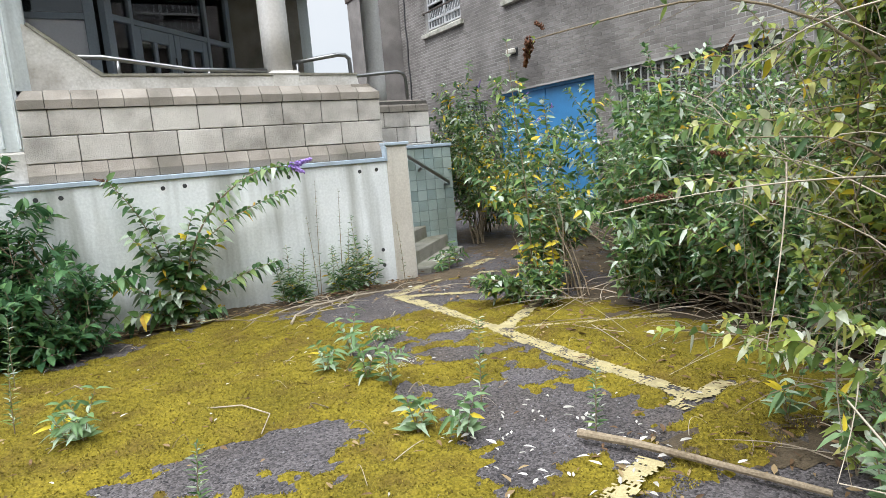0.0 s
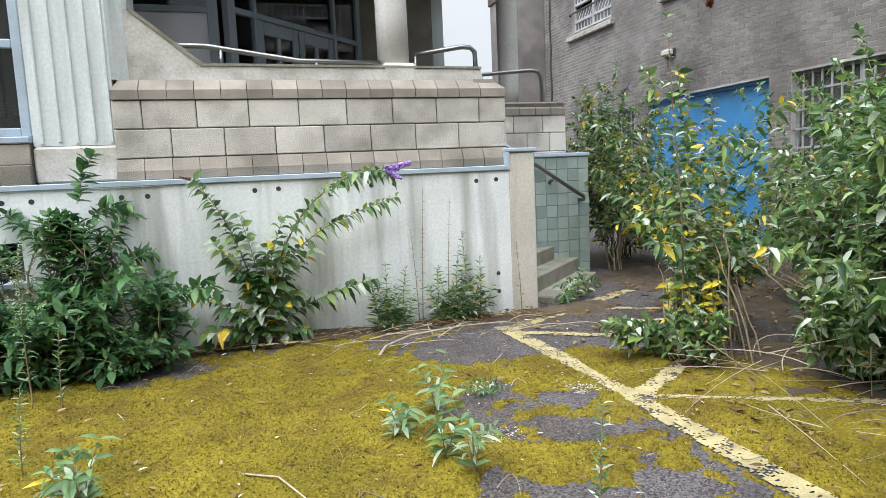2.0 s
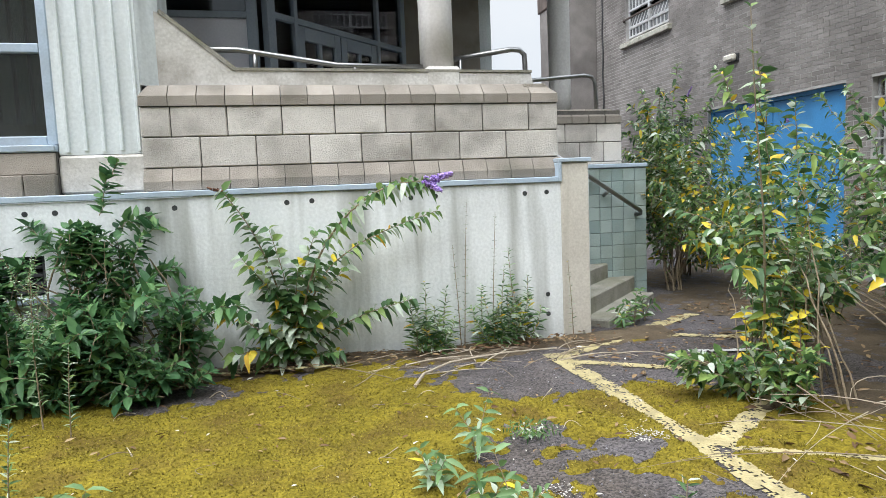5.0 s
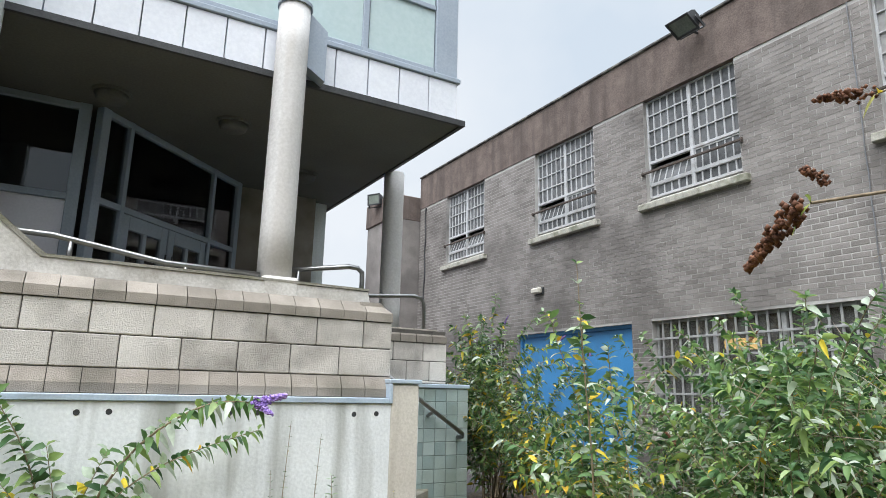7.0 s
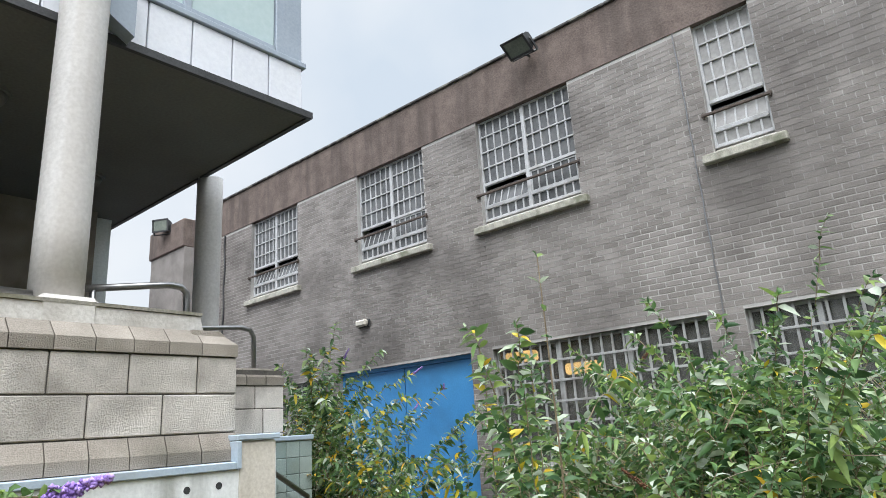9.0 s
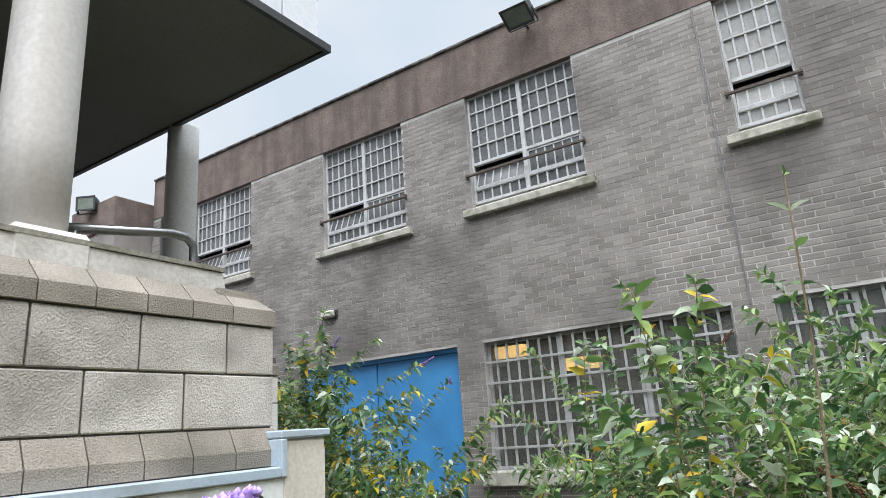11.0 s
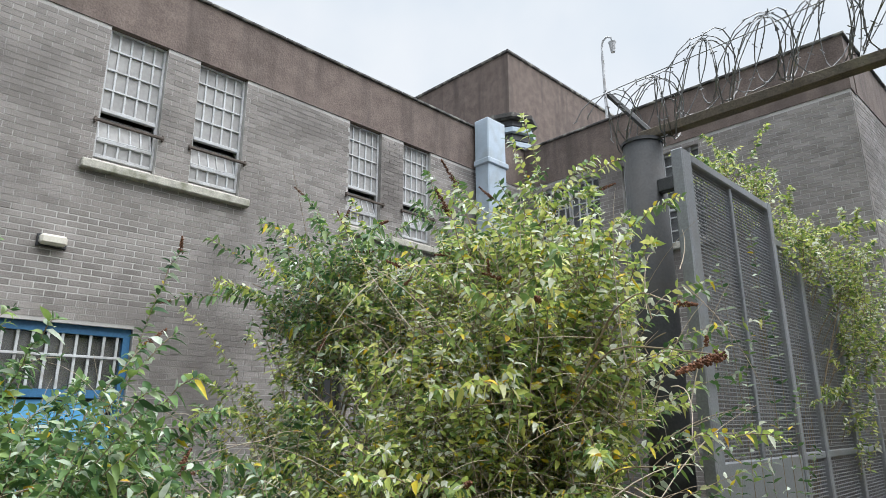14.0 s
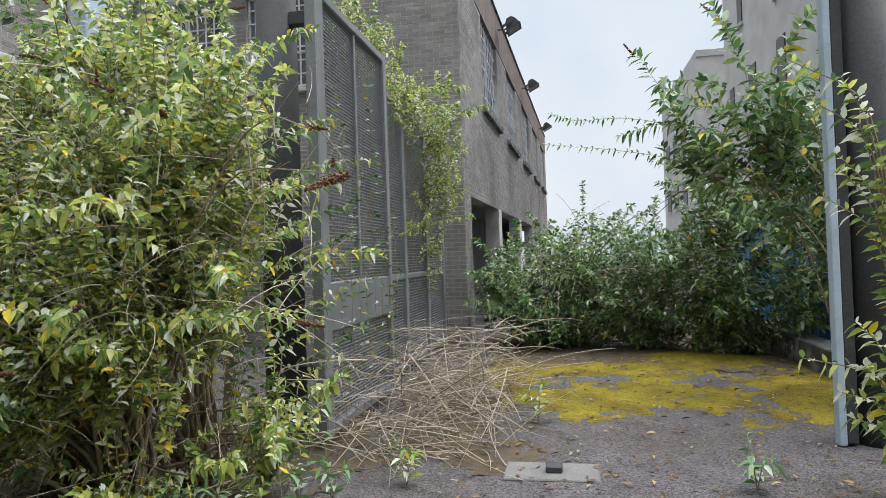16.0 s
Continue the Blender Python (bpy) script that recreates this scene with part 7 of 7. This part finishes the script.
for i, (x, y, h) in enumerate(((-0.35, 5.95, 0.75), (-0.62, 5.3, 0.55), (-0.55, 4.3, 0.45), (0.2, 2.6, 0.35), (1.75, 2.9, 0.5), (1.95, 2.2, 0.35), (-0.95, 5.85, 0.85))):
    hw = thing("weed", "thin upright feathery weed in the moss", "weed", x, y, 0, "upright weeds")
    spray(hw, [(x, y, 0), (x + 0.01, y, h * 0.5), (x + 0.03, y + 0.01, h)], M_LEAF, 250 + i, (0.075, 0.014), 26, 0.004, 0.0, 0.3, 0.4)


def dry_stems(label, n, box, length, seed, r=0.006, name="dead_stems", along=None, rise=0.08):
    """A heap of dry stems lying over one another inside a box (x0, x1, y0, y1, height)."""
    g = np.random.default_rng(seed)
    x0, x1, y0, y1, h = box
    a = np.stack([g.uniform(x0, x1, n), g.uniform(y0, y1, n), g.random(n) ** 2 * h], 1)
    an = g.uniform(0, 6.28, n) if along is None else along + g.normal(size=n) * 0.5
    ln = length * g.uniform(0.4, 1.2, n)
    c = a + np.stack([np.cos(an) * ln, np.sin(an) * ln, g.normal(size=n) * rise], 1)
    c[:, 2] = np.clip(c[:, 2], 0.012, h)
    b = (a + c) / 2 + np.stack([g.normal(size=n) * 0.08, g.normal(size=n) * 0.08, g.random(n) * 0.12], 1)
    p = bezier(a, b, c, 7)
    p[..., 2] = np.maximum(p[..., 2], 0.012)
    v, f = tubes(p, np.linspace(r, r * 0.4, 7)[None].repeat(n, 0) * g.uniform(0.5, 1.3, (n, 1)), 5)
    return tagged(new(name, raw_mesh(name, v, f, M_DEAD)), label, "dead stems", "", "stuff")


tw_ = thing("weed", "tall pale green flowering weed in front of the shrub", "weed", -0.85, 5.55, 0)
spray(tw_, [(-0.85, 5.55, 0), (-0.86, 5.55, 0.5), (-0.84, 5.56, 1.0)], M_LEAF_SILVER, 401, (0.10, 0.014), 34, 0.005, 0.0, 0.5, 0.4)
for k in range(12):
    a, z = k * 2.4, 0.50 + 0.04 * k
    spray(tw_, [(-0.85, 5.55, z), (-0.85 + 0.08 * math.cos(a), 5.55 + 0.05 * math.sin(a), z + 0.08), (-0.85 + 0.13 * math.cos(a), 5.55 + 0.08 * math.sin(a), z + 0.17)], M_LEAF_SILVER, 410 + k, (0.028, 0.014), 12, 0.002, 0.0, 0.2, 0.3)
dry_stems("heap of dry pale stems at the foot of the gate", 460, (1.15, 2.5, -2.6, 0.25, 0.75), 0.85, 3, 0.0052, rise=0.3)
dry_stems("dry stems strewn under the shrubs", 80, (2.9, 4.4, 1.6, 4.2, 0.30), 0.9, 4, 0.0032)
dry_stems("tangle of dry stems under the gate thicket", 170, (2.4, 4.6, 0.1, 1.5, 0.6), 0.7, 9, 0.004)
dry_stems("dry twigs lying along the plinth wall", 40, (0.9, 3.0, 5.7, 6.4, 0.03), 0.6, 6, 0.005, along=0.1)
dry_stems("scattered short twigs on the moss", 60, (-1.0, 3.0, 1.5, 6.0, 0.03), 0.18, 7, 0.003)
def bare_twigs(label, n, lobe, seed, length=0.9, r=0.005):
    """Bare pale shoots arching through a shrub's crown."""
    g = np.random.default_rng(seed)
    x, y, z, rx, ry, rz = lobe
    a = np.array([x, y, z]) + np.clip(g.normal(size=(n, 3)), -1.7, 1.7) * np.array([rx, ry, rz]) * 0.5
    d = g.normal(size=(n, 3)) + np.array([0, 0, 0.35])
    d /= np.linalg.norm(d, axis=1, keepdims=True)
    c = a + d * length * g.uniform(0.5, 1.2, (n, 1))
    c[:, 2] = np.maximum(c[:, 2], 0.05)
    a[:, 2] = np.maximum(a[:, 2], 0.03)
    b = (a + c) / 2 + g.normal(size=(n, 3)) * 0.08 + np.array([0, 0, 0.12])
    v, f = tubes(bezier(a, b, c, 7), np.linspace(r, r * 0.35, 7)[None].repeat(n, 0), 4)
    return tagged(new("dead_stems", raw_mesh("dead_stems", v, f, M_DEAD)), label, "dead stems", "", "stuff")


bare_twigs("bare pale shoots tangled in the gate thicket", 170, (3.6, 1.2, 1.5, 1.5, 0.6, 1.3), 21, 0.9, 0.0042)
bare_twigs("fine pale twigs through the front of the gate thicket", 300, (3.3, 1.4, 1.4, 1.1, 0.5, 1.0), 25, 0.6, 0.0026)
bare_twigs("bare pale shoots tangled in the yard thicket", 110, (4.6, 2.9, 0.8, 0.9, 1.2, 0.8), 22, 0.8, 0.0032)
bare_twigs("bare pale shoots in the lane's thicket", 120, (-0.4, -5.2, 1.0, 2.0, 0.6, 1.0), 23)
st2 = thing("stick", "stout pale broken stick lying on the moss", "stick", 1.9, 2.2, 0)
part("shaft", Shape().tube([(1.86, 2.22, 0.05), (1.97, 1.98, 0.055), (2.06, 1.75, 0.05), (2.24, 1.25, 0.04)], 0.022, 8, 0.014), M_STEM, st2)
part("shaft", Shape().tube([(1.45, 5.55, 0.03), (1.55, 5.75, 0.05), (1.8, 5.95, 0.06), (2.3, 6.1, 0.05), (2.75, 6.15, 0.03)], 0.012, 8, 0.006), M_DEAD, thing("stick", "long curved bleached stem lying by the wall", "stick", 1.5, 5.6, 0))
part("shaft", Shape().tube([(0.45, 3.9, 0.03), (0.62, 3.75, 0.05), (0.72, 3.5, 0.05), (0.62, 3.3, 0.03)], 0.005, 6, 0.003), M_DEAD, thing("stick", "thin curved twig lying on the moss", "stick", 0.45, 3.9, 0))


def scatter(name, label, category, n, box, size, mat, seed, lift=0.03):
    """Small flat curled flakes lying about: leaves, feathers and chips."""
    g = np.random.default_rng(seed)
    x, y = g.uniform(box[0], box[1], n), g.uniform(box[2], box[3], n)
    base = np.stack([x, y, lift + 0.01 * g.random(n)], 1)
    a = g.uniform(0, 6.28, n)
    way = np.stack([np.cos(a), np.sin(a), 0.25 * g.random(n)], 1)
    up = np.array([0, 0, 1.0]) + g.normal(size=base.shape) * 0.3
    ln = size * g.uniform(0.5, 1.4, n)
    v, f = leaf_arrays(base, way, up, ln, ln * 0.35, 0.25, 0.1)
    return tagged(new(name, raw_mesh(name, v, f, mat)), label, category, "", "stuff")


M_PALE = leaf_material("bleached_flake", [(0.0, (0.35, 0.33, 0.29)), (1.0, (0.62, 0.60, 0.56))], 0.7, 0.1)
M_BROWN_LEAF = leaf_material("brown_fallen_leaf", [(0.0, (0.07, 0.04, 0.02)), (0.6, (0.17, 0.10, 0.05)), (1.0, (0.34, 0.25, 0.13))], 0.8, 0.1)
scatter("pale_litter", "bleached leaf scraps and feathers on the asphalt", "litter", 70, (1.35, 2.2, 1.6, 2.7), 0.05, M_PALE, 1)
scatter("pale_litter", "white grit where old paint has crumbled", "litter", 420, (2.38, 2.58, 4.22, 4.62), 0.016, M_PALE, 12, 0.018)
scatter("pale_litter", "white grit on a bare patch in the moss", "litter", 160, (1.55, 1.85, 3.75, 3.92), 0.014, M_PALE, 13, 0.022)
scatter("pale_litter", "pale scraps scattered over the moss", "litter", 90, (-0.8, 3.4, 1.8, 6.2), 0.035, M_PALE, 2)
scatter("fallen_leaves", "brown fallen leaves on the yard", "litter", 500, (-0.9, 4.6, 1.2, 6.5), 0.05, M_BROWN_LEAF, 3)
scatter("fallen_leaves", "brown fallen leaves under the shrubs", "litter", 1400, (2.9, 6.5, 0.0, 7.5), 0.07, M_BROWN_LEAF, 4, 0.015)
scatter("fallen_leaves", "brown fallen leaves about the gate", "litter", 2600, (-2.2, 4.2, -5.0, 2.2), 0.06, M_BROWN_LEAF, 5, 0.015)
scatter("fallen_leaves", "brown fallen leaves along the plinth wall", "litter", 500, (-1.5, 3.2, 6.2, 6.52), 0.06, M_BROWN_LEAF, 6, 0.05)


def moss_fuzz(name, label, n, box, seed, height):
    """Short upright moss shoots, as single blades."""
    g = np.random.default_rng(seed)
    pts = []
    while len(pts) < n:
        x, y = g.uniform(box[0], box[1]), g.uniform(box[2], box[3])
        v = moss_mask(x, y)
        if v > 0.02:
            pts.append((x, y, hump(x, y) + 0.002 + 0.020 * min(v * 2.2, 1.0) + 0.015 * noise.noise((x * 13, y * 13, 0.0))))
    p = np.array(pts)
    a = g.uniform(0, 6.28, n)
    w = np.stack([np.cos(a), np.sin(a), 0 * a], 1) * g.uniform(0.003, 0.006, (n, 1))
    top = p + np.stack([g.normal(size=n) * 0.006, g.normal(size=n) * 0.006, height * g.uniform(0.4, 1.3, n)], 1)
    v = np.stack([p - w, p + w, top], 1).reshape(-1, 3)
    f = np.arange(3 * n).reshape(-1, 3)
    return tagged(new(name, raw_mesh(name, v, f, M_MOSS_BLADE)), label, "moss", "", "stuff")


M_MOSS_BLADE = leaf_material("moss_shoot", [(0.0, (0.075, 0.055, 0.010)), (0.4, (0.16, 0.132, 0.014)), (0.8, (0.26, 0.215, 0.025)), (1.0, (0.36, 0.29, 0.05))], 0.9, 0.2)
moss_fuzz("moss_shoots", "fuzzy shoots of the yellow-green moss", 90000, (-1.2, 3.2, 1.6, 6.2), 1, 0.010)
g_ = np.random.default_rng(8)
n_ = 9000
gx, gy = g_.uniform(-0.6, 4.4, n_), g_.uniform(1.6, 6.4, n_)
keep_ = np.array([moss_mask(a, b) < 0.05 for a, b in zip(gx, gy)])
gx, gy = gx[keep_], gy[keep_]
gc = np.stack([gx, gy, np.array([hump(a, b) for a, b in zip(gx, gy)]) + 0.001], 1)
go = np.array([[1, 0, 0], [-1, 0, 0], [0, 1, 0], [0, -1, 0], [0, 0, 0.8], [0, 0, -0.8]], float)
gv = (gc[:, None] + go[None] * g_.uniform(0.003, 0.008, (len(gc), 1, 1)) * g_.uniform(0.7, 1.3, (len(gc), 6, 1))).reshape(-1, 3)
gf = np.array([[0, 2, 4], [2, 1, 4], [1, 3, 4], [3, 0, 4], [2, 0, 5], [1, 2, 5], [3, 1, 5], [0, 3, 5]])
M_GRIT = leaf_material("grey_grit", [(0.0, (0.03, 0.029, 0.032)), (0.6, (0.10, 0.094, 0.105)), (1.0, (0.27, 0.26, 0.27))], 0.9, 0.0)
tagged(new("grit", raw_mesh("grit", gv, (gf[None] + 6 * np.arange(len(gc))[:, None, None]).reshape(-1, 3), M_GRIT)), "loose grey and purplish grit on bare asphalt", "gravel", "", "stuff")

# ---- pieces of the walls ----
def aggregate_blocks():
    """The terrace parapet's blocks, course by course."""
    wall = bpy.data.objects["terrace_wall"]
    us = [-0.174 + 0.418 * i for i in range(8)]
    def row(edges, z0, z1):
        for a, b in zip(edges, edges[1:]):
            part("block", Shape().soft(a + 0.004, b - 0.004, BY, BY + 0.1, z0 + 0.004, z1 - 0.004, 0.006), M_BLOCK, wall)
    row([BX0, *us, BX1], 1.855, 2.088)
    row([BX0, *[u + 0.207 for u in us[:-1]], BX1], 1.618, 1.855)
    half = [BX0 + 0.211 * i for i in range(16)] + [BX1]
    for a, b in zip(half, half[1:]):
        hip0, hip1 = (0.06 if a == BX0 else 0.003), (0.10 if b == BX1 else 0.003)
        s = Shape()
        z0, z1, z2 = 2.092, 2.168, 2.262
        s.v = [(a + 0.003, BY - 0.012, z0), (b - 0.003, BY - 0.012, z0), (b - 0.003, 6.95, z0), (a + 0.003, 6.95, z0), (a + 0.003, BY - 0.012, z1), (b - 0.003, BY - 0.012, z1), (b - 0.003, 6.95, z1), (a + 0.003, 6.95, z1), (a + hip0, BY + 0.09, z2), (b - hip1, BY + 0.09, z2), (b - hip1, 6.95, z2), (a + hip0, 6.95, z2)]
        s.f = [(0, 3, 2, 1), (0, 1, 5, 4), (1, 2, 6, 5), (2, 3, 7, 6), (3, 0, 4, 7), (4, 5, 9, 8), (5, 6, 10, 9), (6, 7, 11, 10), (7, 4, 8, 11), (8, 9, 10, 11)]
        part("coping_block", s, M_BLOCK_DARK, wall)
        c = Shape()
        y0, y1 = BY - 0.05, BY
        w = 1.445
        c.v = [(a + 0.003, y0, w), (b - 0.003, y0, w), (b - 0.003, BY + 0.1, w), (a + 0.003, BY + 0.1, w), (a + 0.003, y0, 1.515), (b - 0.003, y0, 1.515), (b - 0.003, y1, 1.614), (a + 0.003, y1, 1.614), (b - 0.003, BY + 0.1, 1.614), (a + 0.003, BY + 0.1, 1.614)]
        c.f = [(0, 3, 2, 1), (0, 1, 5, 4), (4, 5, 6, 7), (7, 6, 8, 9), (2, 3, 9, 8), (1, 2, 8, 6, 5), (3, 0, 4, 7, 9)]
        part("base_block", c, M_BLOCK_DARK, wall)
    # the parapet's return along the stairs
    for z0, z1, off in ((1.618, 1.855, 0.0), (1.855, 2.088, 0.2)):
        y = 6.66 - off
        while y < 8.3:
            a, b = max(y, 6.66), min(y + 0.41, 8.36)
            if b - a > 0.05:
                part("block", Shape().soft(BX1 - 0.1, BX1 + 0.001, a + 0.004, b - 0.004, z0 + 0.004, z1 - 0.004, 0.006), M_BLOCK, wall)
            y += 0.415
    y = 6.7
    while y < 8.3:
        part("coping_block", Shape().prism([(BX1 + 0.014, 2.092), (BX1 + 0.014, 2.168), (BX1 - 0.1, 2.262), (BX1 - 0.29, 2.262), (BX1 - 0.29, 2.092)], "y", y + 0.003, min(y + 0.205, 8.36)), M_BLOCK_DARK, wall)
        y += 0.208
    pier = bpy.data.objects["stair_pier_core"]
    for z0, z1, e in ((1.587, 1.62, [3.3, 3.9, 4.577]), (1.62, 1.852, [3.3, 3.62, 4.03, 4.34, 4.577]), (1.852, 2.07, [3.3, 3.45, 3.85, 4.25, 4.577])):
        for a, b in zip(e, e[1:]):
            part("block", Shape().soft(a + 0.004, b - 0.004, 8.35, 8.45, z0 + 0.004, z1 - 0.004, 0.006), M_BLOCK, pier)
    for i in range(6):
        a = 3.3 + 0.213 * i
        hip = 0.1 if i == 5 else 0.003
        s = Shape()
        s.hexa([(a + 0.003, 8.338, 2.074), (a + 0.205, 8.338, 2.074), (a + 0.205, 8.79, 2.074), (a + 0.003, 8.79, 2.074), (a + 0.003, 8.338, 2.15), (a + 0.205, 8.338, 2.15), (a + 0.205, 8.79, 2.15), (a + 0.003, 8.79, 2.15)])
        s.hexa([(a + 0.003, 8.338, 2.151), (a + 0.205, 8.338, 2.151), (a + 0.205, 8.79, 2.151), (a + 0.003, 8.79, 2.151), (a + 0.003, 8.43, 2.245), (a + 0.208 - hip, 8.43, 2.245), (a + 0.208 - hip, 8.70, 2.245), (a + 0.003, 8.70, 2.245)])
        part("coping_block", s, M_BLOCK_DARK, pier)
    low = bpy.data.objects["under_window_core"]
    for i in range(12):
        a = -0.995 - 0.415 * (i + 1)
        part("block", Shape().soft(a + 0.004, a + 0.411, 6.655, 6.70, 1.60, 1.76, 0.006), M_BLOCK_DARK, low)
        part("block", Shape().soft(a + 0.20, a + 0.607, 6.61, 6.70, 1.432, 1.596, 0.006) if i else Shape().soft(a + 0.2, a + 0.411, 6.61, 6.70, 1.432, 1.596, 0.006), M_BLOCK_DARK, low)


aggregate_blocks()

# square tiles on the stair wall: one mesh, many objects
tile_wall = bpy.data.objects["tiled_wall"]
tile_me = fix(Shape().soft(-0.073, 0.073, -0.006, 0.006, -0.073, 0.073, 0.004).mesh("tile", M_TILE))
for i in range(10):
    for j in range(11):
        x, z = TX1 - 0.0765 - 0.151 * i, 1.532 - 0.0765 - 0.151 * j
        if x > TX0 and z > 0:
            o = new("tile", tile_me)
            o.parent = tile_wall
            o.matrix_world = pose(x, TY + 0.005, z)

# bricks: the nearest as pieces, the rest joined
rnd = random.Random(11)
for axis, at, u0, u1, z0, z1, hs_, owner, near in LATER:
    wall = bpy.data.objects[owner]
    rest = Shape()
    made, shared = 0, {}
    for a, b, c, d in brick_spans(u0, u1, z0, z1, hs_):
        j = rnd.uniform(0, 0.002)
        if near and near[0] < a and b < near[1] and near[2] < c and d < near[3] and made < 300:
            key = (round(b - a, 3), round(d - c, 3))
            if key not in shared:
                shared[key] = fix(Shape().soft(-0.0, 0.06, 0, b - a, 0, d - c, 0.004).mesh("brick", M_BRICK_PIECE))
            o = new("brick", shared[key])
            o.parent = wall
            o.matrix_world = pose(at - j, a, c)
            made += 1
            continue
        k = len(rest.v)
        if axis == "x":
            q = [(at - j, a, c), (at - j, b, c), (at - j, b, d), (at - j, a, d), (at + 0.012, a, c), (at + 0.012, b, c), (at + 0.012, b, d), (at + 0.012, a, d)]
        elif axis == "y":
            q = [(a, at + j, c), (b, at + j, c), (b, at + j, d), (a, at + j, d), (a, at - 0.012, c), (b, at - 0.012, c), (b, at - 0.012, d), (a, at - 0.012, d)]
        else:
            q = [SIDE @ Vector(p) for p in ((-j, -a, c), (-j, -b, c), (-j, -b, d), (-j, -a, d), (0.012, -a, c), (0.012, -b, c), (0.012, -b, d), (0.012, -a, d))]
        rest.v += [tuple(p) for p in q]
        rest.f += [(k, k + 1, k + 2, k + 3), (k, k + 4, k + 5, k + 1), (k + 1, k + 5, k + 6, k + 2), (k + 2, k + 6, k + 7, k + 3), (k + 3, k + 7, k + 4, k)]
    me = rest.mesh("brickwork", M_BRICK)
    fix(me)
    o = tagged(new("brickwork", me), kind="stuff")
    o.parent = wall
